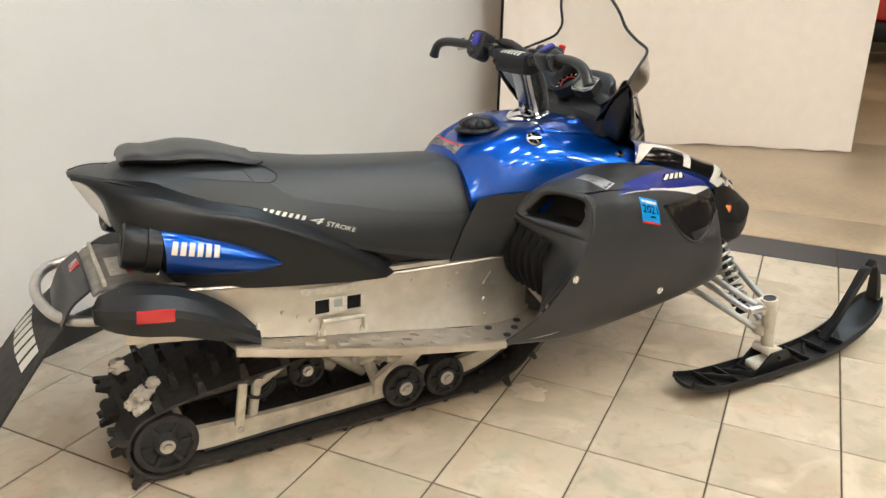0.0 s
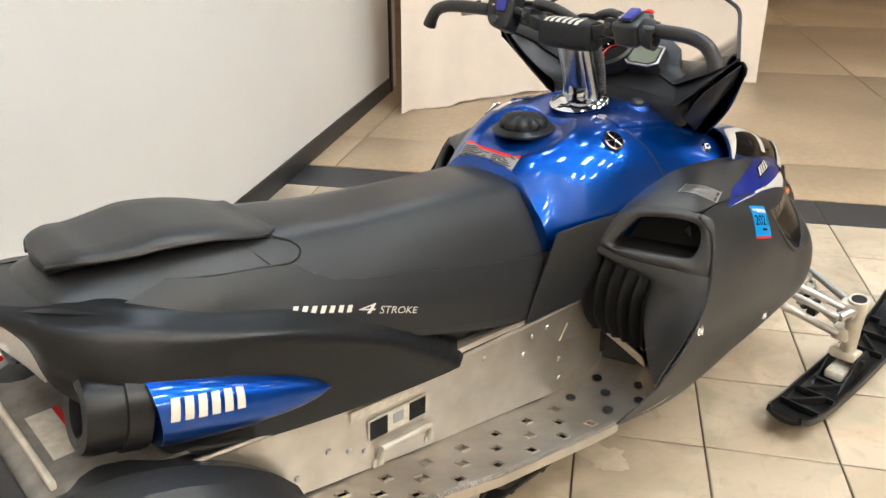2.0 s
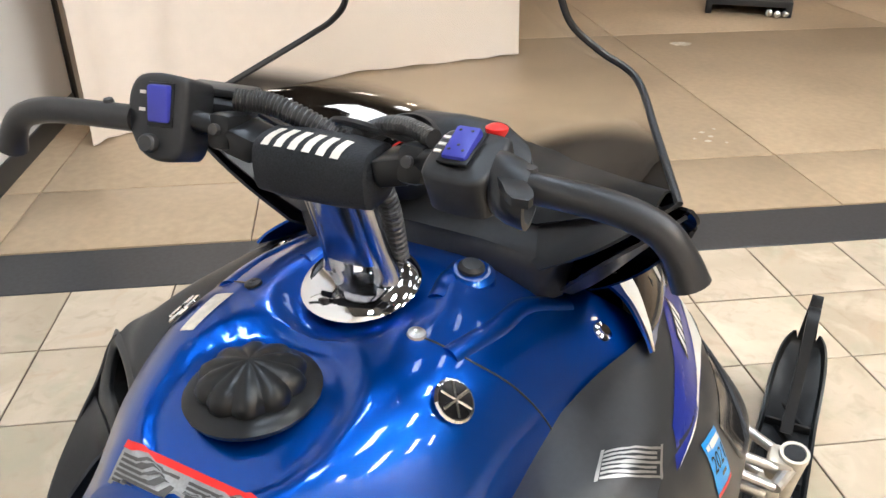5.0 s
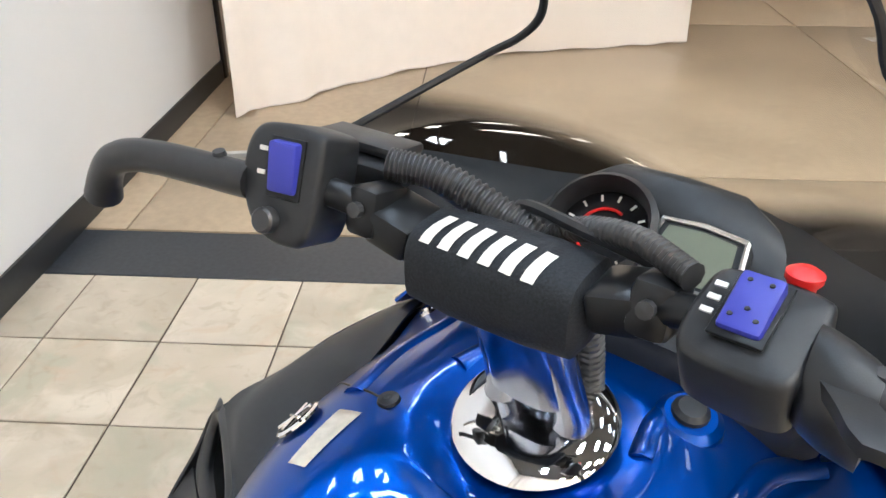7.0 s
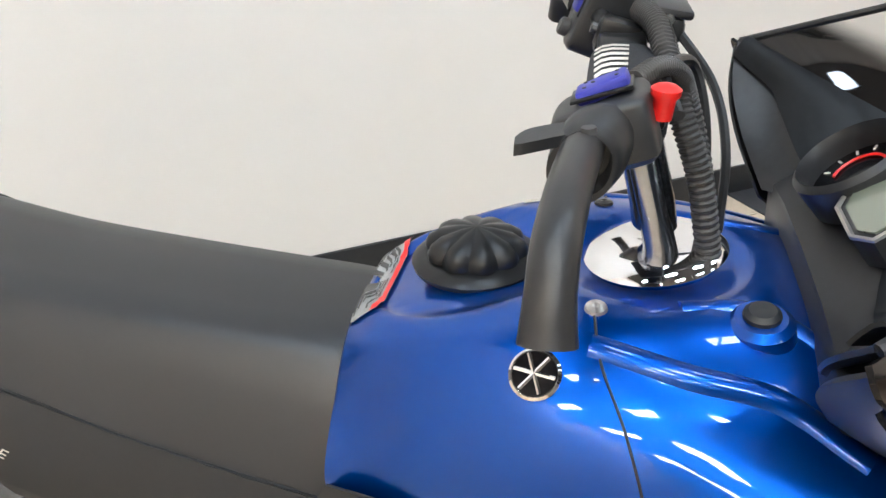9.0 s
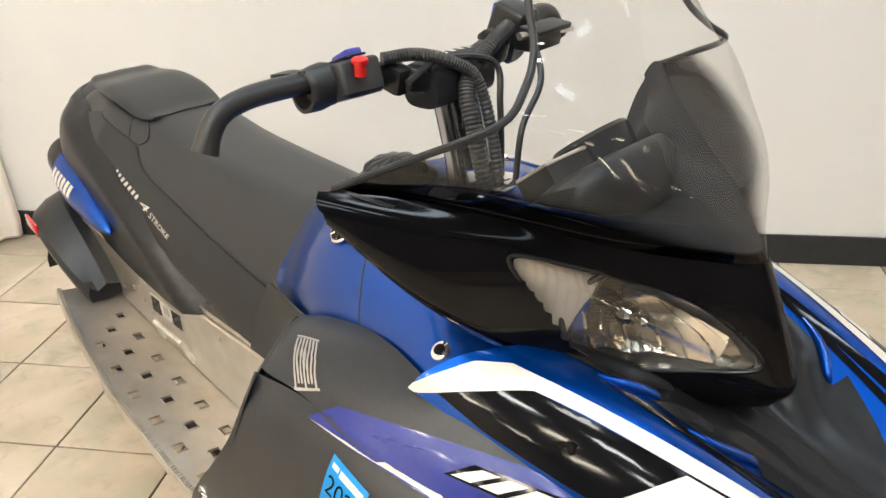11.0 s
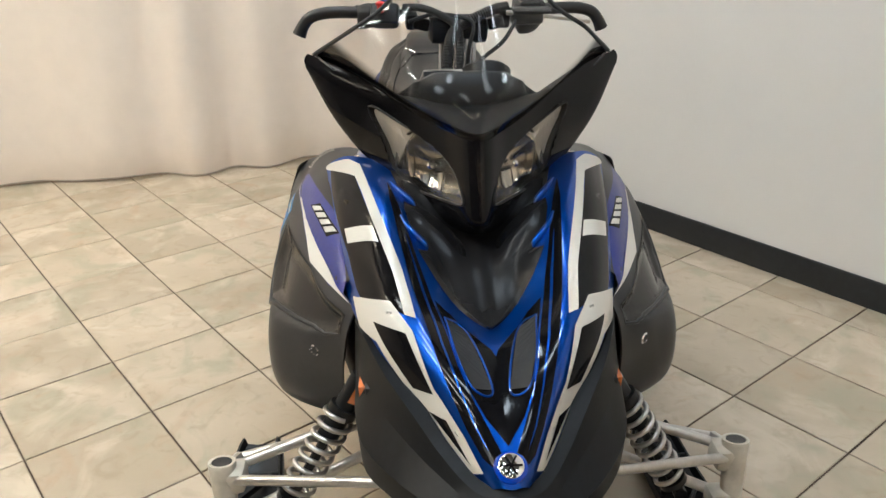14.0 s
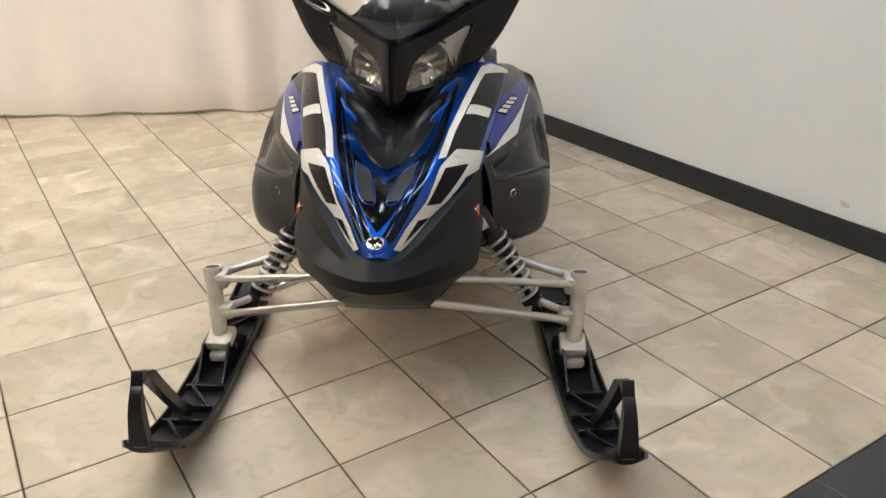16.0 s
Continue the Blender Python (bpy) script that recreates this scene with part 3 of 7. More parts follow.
for sy in (-1, 1):
    wheel(-1.862, 0.112, sy * 0.178, 0.083, 0.02)
    wheel(-1.172, 0.098, sy * 0.176, 0.066, 0.022)
    wheel(-1.031, 0.098, sy * 0.176, 0.066, 0.022)
    wheel(-1.45, 0.19, sy * 0.10, 0.055, 0.016)
wheel(-1.862, 0.112, 0.06, 0.083, 0.02)

for sy in (-1, 1):
    r = Shape()
    xs = [-1.86, -1.76, -1.55, -1.3, -1.05, -0.9, -0.78, -0.70]
    zc = [0.085, 0.075, 0.075, 0.08, 0.09, 0.105, 0.15, 0.21]
    hh = [0.028, 0.032, 0.026, 0.026, 0.03, 0.026, 0.018, 0.012]
    r.loft([[(x, sy * 0.135 - 0.011, z + h), (x, sy * 0.135 + 0.011, z + h), (x, sy * 0.135 + 0.011, z + h * 0.55), (x, sy * 0.135 + 0.004, z + h * 0.45), (x, sy * 0.135 + 0.004, z - h * 0.45), (x, sy * 0.135 + 0.011, z - h * 0.55), (x, sy * 0.135 + 0.011, z - h), (x, sy * 0.135 - 0.011, z - h)] for x, z, h in zip(xs, zc, hh)], 40)
    rail = part("slide_rail", r, RAIL, sled, "weathered aluminium slide rail")
    part("wear_strip", Shape().tube([(x, sy * 0.135, z - h - 0.008) for x, z, h in zip(xs[1:], zc[1:], hh[1:])], 0.011, 30, 6), BLACK, rail, "black plastic wear strip")
    for x, z in ((-1.78, 0.09), (-1.66, 0.075), (-1.55, 0.08), (-1.40, 0.085), (-1.25, 0.09), (-1.10, 0.10)):
        b = Shape().lathe([(0, 0), (0.009, 0), (0.009, 0.005), (0, 0.007)], (x, sy * 0.147, z), (0, sy, 0), 8)
        part("rail_bolt", b, STEEL, rail, "")
    arm = Shape().tube([(-1.62, sy * 0.125, 0.10), (-1.60, sy * 0.125, 0.20)], 0.014, 0, 10).tube([(-1.60, sy * 0.12, 0.19), (-1.40, sy * 0.14, 0.33)], 0.016, 0, 10).tube([(-1.23, sy * 0.10, 0.10), (-1.30, sy * 0.10, 0.30)], 0.018, 0, 10)
    arm.tube([(-1.12, sy * 0.13, 0.12), (-1.22, sy * 0.13, 0.20), (-1.30, sy * 0.13, 0.20)], 0.022, 8, 8)
    part("suspension_arm", arm, RAIL, sled, "dirty bare metal suspension arm")
part("cross_shaft", Shape().tube([(-1.60, -0.14, 0.20), (-1.60, 0.14, 0.20)], 0.015).tube([(-1.40, -0.19, 0.33), (-1.40, 0.19, 0.33)], 0.017).tube([(-1.862, -0.19, 0.112), (-1.862, 0.19, 0.112)], 0.014).tube([(-1.30, -0.13, 0.20), (-1.30, 0.13, 0.20)], 0.017), STEEL, sled, "steel cross shafts of the rear suspension")
part("rear_shock", Shape().tube([(-1.33, 0.0, 0.13), (-1.62, 0.0, 0.30)], 0.026, 0, 14).tube([(-1.25, -0.05, 0.11), (-1.45, -0.05, 0.27)], 0.02, 0, 12), RAIL, sled, "grimy rear shock absorber")
spring = Shape()
spring.tube([(-1.60 + 0.045 * math.cos(a), -0.07 - 0.006 * a / 6.28 * 3, 0.20 + 0.045 * math.sin(a)) for a in np.linspace(0, 6.283 * 4, 60)], 0.006, 0, 6)
pair("torsion_spring", spring, BLACK, sled, "black torsion spring")
pair("spring_bracket", Shape().box((0.026, 0.016, 0.13), pose(-1.655, 0.150, 0.155, 0, 8, 0), 0.005), RAIL, sled, "pale metal spring bracket")
pair("rear_strut", Shape().tube([(-1.80, 0.145, 0.10), (-1.83, 0.145, 0.20)], 0.009, 0, 8), RAIL, sled, "thin metal strut")
pair("front_bracket", Shape().loft([[(x, y0, z - h), (x, y0 + 0.022, z - h), (x, y0 + 0.022, z + h), (x, y0, z + h)] for x, y0, z, h in ((-1.26, 0.138, 0.105, 0.025), (-1.20, 0.138, 0.135, 0.032), (-1.13, 0.138, 0.185, 0.030), (-1.07, 0.138, 0.225, 0.018))], 16), RAIL, sled, "pale cast suspension bracket", 40)


# ---- seat and tail ----
def seat_sections():
    """x, then half sections (y, z) from the top centre down to the lower edge."""
    return [
        (-1.908, [(0, 0.802), (0.03, 0.801), (0.05, 0.798), (0.064, 0.793), (0.074, 0.785), (0.081, 0.775), (0.084, 0.762), (0.082, 0.750), (0.0, 0.745)]),
        (-1.878, [(0, 0.817), (0.04, 0.816), (0.072, 0.808), (0.094, 0.795), (0.112, 0.776), (0.124, 0.752), (0.128, 0.725), (0.124, 0.708), (0.0, 0.70)]),
        (-1.80, [(0, 0.824), (0.05, 0.822), (0.085, 0.810), (0.11, 0.787), (0.132, 0.765), (0.146, 0.742), (0.152, 0.715), (0.15, 0.69), (0.0, 0.69)]),
        (-1.68, [(0, 0.826), (0.05, 0.825), (0.09, 0.815), (0.115, 0.797), (0.140, 0.770), (0.158, 0.742), (0.170, 0.71), (0.175, 0.68), (0.0, 0.66)]),
        (-1.54, [(0, 0.808), (0.05, 0.807), (0.09, 0.799), (0.108, 0.788), (0.135, 0.757), (0.160, 0.720), (0.180, 0.69), (0.19, 0.65), (0.0, 0.62)]),
        (-1.38, [(0, 0.783), (0.05, 0.782), (0.086, 0.775), (0.101, 0.766), (0.130, 0.732), (0.163, 0.690), (0.190, 0.64), (0.203, 0.59), (0.0, 0.57)]),
        (-1.22, [(0, 0.769), (0.05, 0.768), (0.084, 0.762), (0.099, 0.753), (0.128, 0.716), (0.162, 0.665), (0.192, 0.605), (0.206, 0.54), (0.0, 0.53)]),
        (-1.08, [(0, 0.760), (0.05, 0.759), (0.084, 0.753), (0.100, 0.743), (0.129, 0.704), (0.164, 0.648), (0.194, 0.58), (0.207, 0.50), (0.0, 0.50)]),
        (-0.97, [(0, 0.754), (0.05, 0.753), (0.084, 0.746), (0.102, 0.734), (0.132, 0.694), (0.165, 0.640), (0.193, 0.575), (0.206, 0.49), (0.0, 0.49)]),
        (-0.88, [(0, 0.735), (0.05, 0.734), (0.084, 0.727), (0.102, 0.715), (0.132, 0.68), (0.165, 0.63), (0.193, 0.565), (0.205, 0.487), (0.0, 0.487)]),
    ]


seat = part("seat", Shape().loft([ring(x, h) for x, h in seat_sections()], 50), LEATHER, sled, "black vinyl seat with a faint carbon texture", 50)


def on_section(x, k):
    """The point at the fraction k (0 top centre, 1 lower edge) of the seat's side at x."""
    st = seat_sections()
    xs = [q[0] for q in st]
    prof = np.array([[np.interp(x, xs, [q[1][j][c] for q in st]) for c in (0, 1)] for j in range(8)])
    p = curve_points(prof, 121)
    at = [np.interp(k * 120, range(121), p[:, c]) for c in (0, 1)]
    return (x, at[0], at[1])


def at_height(x, z):
    """The point of the seat's side at x that lies at the height z."""
    return on_section(x, min(np.linspace(0, 1, 241), key=lambda k: abs(on_section(x, k)[2] - z)))


# rear pad of the seat with its piped edge
pad_rows = []
edge_line = []
for x, h, w, th in ((-1.874, 0.838, 0.040, 0.008), (-1.864, 0.851, 0.066, 0.012), (-1.838, 0.856, 0.080, 0.015), (-1.806, 0.851, 0.087, 0.013), (-1.762, 0.854, 0.096, 0.018), (-1.715, 0.857, 0.102, 0.021), (-1.65, 0.846, 0.105, 0.018), (-1.60, 0.832, 0.103, 0.016), (-1.56, 0.818, 0.096, 0.012), (-1.535, 0.812, 0.082, 0.006)):
    pad_rows.append(ring(x, [(0, h - 0.001), (w * 0.55, h - 0.003), (w * 0.86, h - 0.20 * th), (w, h - 0.55 * th), (w * 1.02, h - 0.85 * th), (w * 0.92, h - th), (w * 0.7, h - th - 0.016), (0, h - th - 0.036)]))
    edge_line.append((x, w * 1.0, h - 0.92 * th))
pad = part("seat_pad", Shape().loft(pad_rows, 46), LEATHER, seat, "raised black vinyl rear pad with a turned-up end", 50)
pair("pad_piping", Shape().tube(edge_line, 0.0032, 46, 8), LEATHER, seat, "piped edge of the pad")
pair("strap_seam", Shape().tube([on_section(-1.628, 0.0), on_section(-1.622, 0.12), at_height(-1.605, 0.808), at_height(-1.590, 0.790), at_height(-1.572, 0.769)], 0.0020, 30, 6), BLACK, seat, "stitched cross seam")
pair("strap_edge", Shape().tube([on_section(-1.590, 0.0), on_section(-1.578, 0.12), at_height(-1.548, 0.801), at_height(-1.520, 0.788), at_height(-1.509, 0.773), at_height(-1.530, 0.763), at_height(-1.574, 0.768), at_height(-1.66, 0.781), at_height(-1.74, 0.794)], 0.0024, 70, 6), BLACK, seat, "raised stitched seam that loops round the strap")
SEAM = [(-1.528, 0.757), (-1.508, 0.739), (-1.478, 0.720), (-1.418, 0.703), (-1.31, 0.679), (-1.20, 0.652), (-1.08, 0.630), (-0.93, 0.608)]
pair("seat_seam", Shape().tube([at_height(x, z) for x, z in SEAM], 0.0018, 60, 6), BLACK, seat, "stitched side seam")

# side covers under the seat, running back into the pointed tail
cover = Shape()
crow = []
for x, pts in (
    (-1.985, [(0.025, 0.806), (0.03, 0.804), (0.033, 0.802), (0.033, 0.800), (0.031, 0.797)]),
    (-1.955, [(0.055, 0.806), (0.068, 0.803), (0.074, 0.800), (0.075, 0.796), (0.073, 0.792)]),
    (-1.928, [(0.075, 0.803), (0.095, 0.796), (0.103, 0.785), (0.101, 0.770), (0.088, 0.755)]),
    (-1.912, [(0.082, 0.800), (0.110, 0.786), (0.121, 0.765), (0.118, 0.728), (0.094, 0.690)]),
    (-1.88, [(0.090, 0.795), (0.133, 0.774), (0.149, 0.742), (0.148, 0.700), (0.13, 0.655)]),
    (-1.84, [(0.103, 0.790), (0.145, 0.764), (0.164, 0.718), (0.166, 0.670), (0.155, 0.615)]),
    (-1.78, [(0.118, 0.780), (0.156, 0.754), (0.178, 0.705), (0.182, 0.640), (0.17, 0.545)]),
    (-1.64, [(0.13, 0.745), (0.172, 0.722), (0.190, 0.690), (0.194, 0.615), (0.188, 0.520)]),
    (-1.50, [(0.15, 0.725), (0.186, 0.690), (0.200, 0.655), (0.202, 0.590), (0.200, 0.505)]),
    (-1.36, [(0.16, 0.690), (0.193, 0.645), (0.206, 0.605), (0.208, 0.555), (0.207, 0.492)]),
    (-1.22, [(0.17, 0.640), (0.197, 0.592), (0.209, 0.560), (0.211, 0.520), (0.210, 0.484)]),
    (-1.12, [(0.18, 0.575), (0.199, 0.545), (0.210, 0.522), (0.212, 0.500), (0.211, 0.480)]),
    (-1.06, [(0.19, 0.520), (0.202, 0.510), (0.210, 0.498), (0.212, 0.487), (0.211, 0.478)]),
):
    crow.append([(x, y, z) for y, z in pts])
# below a falling groove the cover steps out into a shelf
cgrid = curve_points(np.array(crow), 70)
cgrid = np.array([curve_points(r, 36) for r in cgrid])
groove = np.interp(cgrid[:, :, 0], [-1.98, -1.90, -1.80, -1.726, -1.585, -1.48, -1.40, -1.31, -1.226, -1.15], [0.83, 0.806, 0.772, 0.746, 0.702, 0.654, 0.610, 0.551, 0.487, 0.42])
step = np.clip((groove - cgrid[:, :, 2]) / 0.020, 0, 1)
cgrid[:, :, 1] += 0.020 * step * step * (3 - 2 * step) * np.clip((cgrid[:, :, 0] + 1.95) / 0.10, 0, 1)
# above the groove its flange tucks in under the seat
cgrid[:, :, 1] -= 0.035 * np.clip((cgrid[:, :, 2] - groove - 0.002) / 0.025, 0, 1)
cover.patch(cgrid, 0, 0, 0.004, flip=True)
lip = []
for x in np.linspace(-1.86, -0.93, 80):
    z0 = np.interp(x, [-1.86, -1.74, -1.66, -1.574] + [q[0] for q in SEAM], [0.770, 0.793, 0.780, 0.767] + [q[1] for q in SEAM])
    k0 = min(np.linspace(0, 1, 241), key=lambda k: abs(on_section(x, k)[2] - z0))
    lip.append([tuple(np.array(on_section(x, k)) + np.array((0, 0.0016, 0.0006))) for k in np.linspace(k0, 0.97, 12)])
pair("cover_lip", Shape().patch(lip, 0, 0, 0.002, flip=True), FLANK, sled, "smooth black vinyl flank of the seat with white lettering", 60)
pair("side_cover", cover, SATIN, sled, "matt black plastic side cover", 60)
part("tail_deck", Shape().loft([ring(x, [(0, z), (w * 0.6, z - 0.001), (w, z - 0.004), (w * 0.98, z - 0.008), (0, z - 0.010)]) for x, z, w in ((-1.992, 0.8085, 0.020), (-1.955, 0.8105, 0.068), (-1.90, 0.803, 0.110), (-1.85, 0.79, 0.130), (-1.80, 0.775, 0.140))], 20), BLACK, sled, "pointed black plastic tail deck", 50)
tl = Shape().patch([[(-1.988, 0.0, 0.806), (-1.980, 0.030, 0.800), (-1.956, 0.072, 0.792)], [(-1.953, 0.0, 0.737), (-1.945, 0.042, 0.745), (-1.927, 0.088, 0.755)], [(-1.908, 0.0, 0.662), (-1.911, 0.046, 0.675), (-1.913, 0.092, 0.689)]], 12, 12, 0.006)
pair("tail_lamp", tl, FROST, sled, "frosted clear tail lamp lens", 60)
part("tail_under", Shape().loft([ring(x, [(0, z), (w, z), (w * 1.02, z - 0.02), (w, z - 0.04), (0, z - 0.05)]) for x, z, w in ((-1.90, 0.70, 0.10), (-1.84, 0.69, 0.13), (-1.70, 0.66, 0.16))], 10), BLACK, sled, "black plastic under the tail")


# mufflers: black collar and a tapering blue shell on each side
def muffler(sy):
    a, b = Vector((-1.905, 0.152, 0.660)), Vector((-1.54, 0.184, 0.577))
    ax = (b - a).normalized()
    s = Shape().lathe([(0.030, 0.03), (0.034, 0.0), (0.046, -0.004), (0.056, 0.0), (0.060, 0.014), (0.060, 0.05), (0.064, 0.052), (0.064, 0.085), (0.058, 0.088), (0.03, 0.088)], a, ax, 28)
    c = part("muffler_collar", s if sy > 0 else s.mirrored(), SATIN, sled, "black ribbed exhaust collar")
    pipe = Shape().lathe([(0.0, 0.02), (0.030, 0.02), (0.030, 0.028), (0, 0.028)], a, ax, 20)
    part("pipe_mouth", pipe if sy > 0 else pipe.mirrored(), RUBBER, c, "sooty pipe mouth")
    body = Shape()
    rings = []
    for h, r in ((0.086, 0.061), (0.12, 0.060), (0.18, 0.054), (0.24, 0.044), (0.30, 0.031), (0.345, 0.016), (0.372, 0.002)):
        o = a + ax * h + Vector((0, 0.014 + 0.034 * (h - 0.086) / 0.286, 0))
        rings.append([tuple(o + Vector((0, r * math.cos(t), r * 0.98 * math.sin(t)))) for t in np.linspace(0, 2 * np.pi, 24, endpoint=False)])
    body.loft(rings, 24)
    m = part("muffler_shell", body if sy > 0 else body.mirrored(), BLUE, sled, "glossy blue tapered muffler shell", 60)
    for t in (80, -75):
        bolts = Shape()
        o = a + ax * 0.07 + Vector((0, 0.062 * math.cos(radians(t)), 0.062 * math.sin(radians(t))))
        bolts.lathe([(0, 0), (0.008, 0), (0.007, 0.006), (0, 0.007)], o, (0, math.cos(radians(t)), math.sin(radians(t))), 8)
        part("collar_bolt", bolts if sy > 0 else bolts.mirrored(), CHROME, c, "bright bolt head")
    return m


mufflers = {sy: muffler(sy) for sy in (-1, 1)}

# rear corner caps, grab bar, plate and flap
capr = []
for x, yi, yo, zt, zm, zb in ((-1.990, 0.150, 0.185, 0.515, 0.500, 0.480), (-1.965, 0.140, 0.235, 0.553, 0.510, 0.468), (-1.90, 0.150, 0.288, 0.575, 0.520, 0.462), (-1.82, 0.175, 0.303, 0.566, 0.512, 0.452), (-1.74, 0.19, 0.306, 0.530, 0.480, 0.425), (-1.67, 0.20, 0.300, 0.478, 0.440, 0.398), (-1.625, 0.21, 0.288, 0.425, 0.410, 0.385)):
    capr.append([(x, yi, zt - 0.012), (x, yi * 0.6 + yo * 0.4, zt), (x, yi * 0.3 + yo * 0.7, zt - 0.012), (x, yo - 0.006, zm + 0.018), (x, yo, zm), (x, yo - 0.004, zm - 0.02), (x, yo - 0.02, zb + 0.004), (x, yi * 0.5 + yo * 0.5, zb), (x, yi, zb + 0.004), (x, yi - 0.006, zm)])
for sy in (1, -1):
    s = Shape().loft(capr, 15)
    c = part("corner_cap", s if sy > 0 else s.mirrored(), BLACK, sled, "black angular plastic rear corner cap", 16)
    r = Shape().box((0.085, 0.008, 0.032), pose(-1.868, 0.297, 0.524, 0, 5, 5), 0.003)
    part("side_reflector", r if sy > 0 else r.mirrored(), RED, c, "red side reflector")
part("grab_bar", Shape().tube([(-1.90, -0.158, 0.472), (-1.965, -0.150, 0.473), (-2.02, -0.132, 0.475), (-2.065, -0.09, 0.480), (-2.092, -0.01, 0.488), (-2.100, 0.07, 0.497), (-2.088, 0.135, 0.508), (-2.05, 0.17, 0.52), (-1.98, 0.175, 0.53), (-1.90, 0.17, 0.53)], 0.0135, 70, 14), STEEL, sled, "satin silver tubular rear grab bar")
plate = part("tail_plate", Shape().patch([[(-1.70, -0.20, 0.548), (-1.70, 0, 0.552), (-1.70, 0.20, 0.548)], [(-1.85, -0.19, 0.560), (-1.85, 0, 0.565), (-1.85, 0.19, 0.560)], [(-1.955, -0.17, 0.560), (-1.955, 0, 0.565), (-1.955, 0.17, 0.560)], [(-1.985, -0.16, 0.545), (-1.985, 0, 0.550), (-1.985, 0.16, 0.545)]], 10, 8, 0.006, flip=True), DULLPLATE, sled, "dull grey rear tunnel plate")
part("plate_fold", Shape().box((0.010, 0.32, 0.014), pose(-1.955, 0, 0.568), 0.003), RAIL, plate, "folded upright edge")
part("tail_recess", Shape().patch([[(-1.985, -0.15, 0.553), (-1.985, 0, 0.556), (-1.985, 0.15, 0.553)], [(-2.03, -0.145, 0.515), (-2.035, 0, 0.515), (-2.03, 0.145, 0.52)], [(-2.06, -0.14, 0.455), (-2.07, 0, 0.455), (-2.06, 0.14, 0.46)]], 10, 8, 0.006), BLACK, sled, "black moulded plate inside the grab bar")
part("rear_reflector", Shape().box((0.01, 0.05, 0.03), pose(-2.002, 0.06, 0.548, 0, 50, 0), 0.002), RED, sled, "small red rear reflector")
flap = Shape().patch([[(-2.055, -0.15, 0.465), (-2.065, 0, 0.465), (-2.055, 0.15, 0.465)], [(-2.10, -0.165, 0.42), (-2.115, 0, 0.42), (-2.10, 0.165, 0.42)], [(-2.15, -0.18, 0.36), (-2.17, 0, 0.36), (-2.15, 0.18, 0.36)], [(-2.215, -0.19, 0.275), (-2.235, 0, 0.27), (-2.215, 0.19, 0.275)], [(-2.25, -0.185, 0.225), (-2.27, 0, 0.21), (-2.25, 0.185, 0.225)]], 20, 12, 0.006)
snow_flap = part("snow_flap", flap, RUBBER, sled, "black rubber snow flap with white bars")

# ---- tank cover ----
TANK = [
    (-0.955, [(0, 0.772), (0.06, 0.770), (0.10, 0.752), (0.135, 0.715), (0.160, 0.690), (0.176, 0.668), (0.182, 0.650), (0, 0.64)]),
    (-0.915, [(0, 0.800), (0.07, 0.798), (0.115, 0.778), (0.150, 0.735), (0.175, 0.70), (0.190, 0.668), (0.194, 0.642), (0, 0.63)]),
    (-0.85, [(0, 0.822), (0.08, 0.824), (0.135, 0.806), (0.178, 0.765), (0.203, 0.722), (0.216, 0.685), (0.217, 0.655), (0, 0.63)]),
    (-0.76, [(0, 0.832), (0.09, 0.842), (0.150, 0.832), (0.196, 0.795), (0.228, 0.742), (0.242, 0.68), (0.235, 0.61), (0, 0.60)]),
    (-0.66, [(0, 0.842), (0.09, 0.850), (0.155, 0.836), (0.205, 0.800), (0.240, 0.748), (0.257, 0.685), (0.25, 0.62), (0, 0.61)]),
    (-0.56, [(0, 0.846), (0.09, 0.848), (0.160, 0.825), (0.212, 0.790), (0.25, 0.750), (0.272, 0.700), (0.27, 0.64), (0, 0.62)]),
    (-0.46, [(0, 0.83), (0.09, 0.822), (0.17, 0.798), (0.23, 0.772), (0.27, 0.748), (0.295, 0.715), (0.29, 0.66), (0, 0.64)]),
    (-0.40, [(0, 0.80), (0.09, 0.795), (0.17, 0.778), (0.24, 0.760), (0.285, 0.742), (0.308, 0.72), (0.30, 0.67), (0, 0.66)]),
]
tank_grid = curve_points(np.array([ring(x, h[:-1] + [(h[-2][0] * 0.985, h[-2][1] - 0.016), (h[-2][0] * 0.93, h[-2][1] - 0.034), (h[-2][0] * 0.4, h[-1][1]), h[-1]]) for x, h in TANK]).transpose(1, 0, 2), 112, closed=True).transpose(1, 0, 2)
tank_grid = curve_points(tank_grid, 110)
for q in tank_grid.reshape(-1, 3):
    if q[2] > 0.74:
        # the dish of the filler, flat towards the post, and the well of the post
        r = math.hypot(q[0] + 0.838, q[1])
        k = min(1.0, max(0.0, (0.112 - r) / 0.014)) * min(1.0, max(0.0, (-0.738 - q[0]) / 0.010))
        w = min(1.0, max(0.0, (0.100 - math.hypot(q[0] + 0.645, q[1] + 0.006)) / 0.016))
        q[2] -= 0.012 * k * k * (3 - 2 * k) + 0.007 * w * w * (3 - 2 * w)
tank = part("tank_cover", Shape().loft(tank_grid), BLUE, sled, "glossy metallic blue tank cover", 60)
capb = Shape().lathe([(0.0, 0.0), (0.069, 0.0), (0.071, 0.006), (0.063, 0.012), (0.052, 0.014), (0.0, 0.014)], (-0.830, 0.004, 0.817), (-0.05, 0, 1), 36)
part("fuel_neck", capb, SATIN, sled, "black rubber fuel neck gasket")
lobes = []
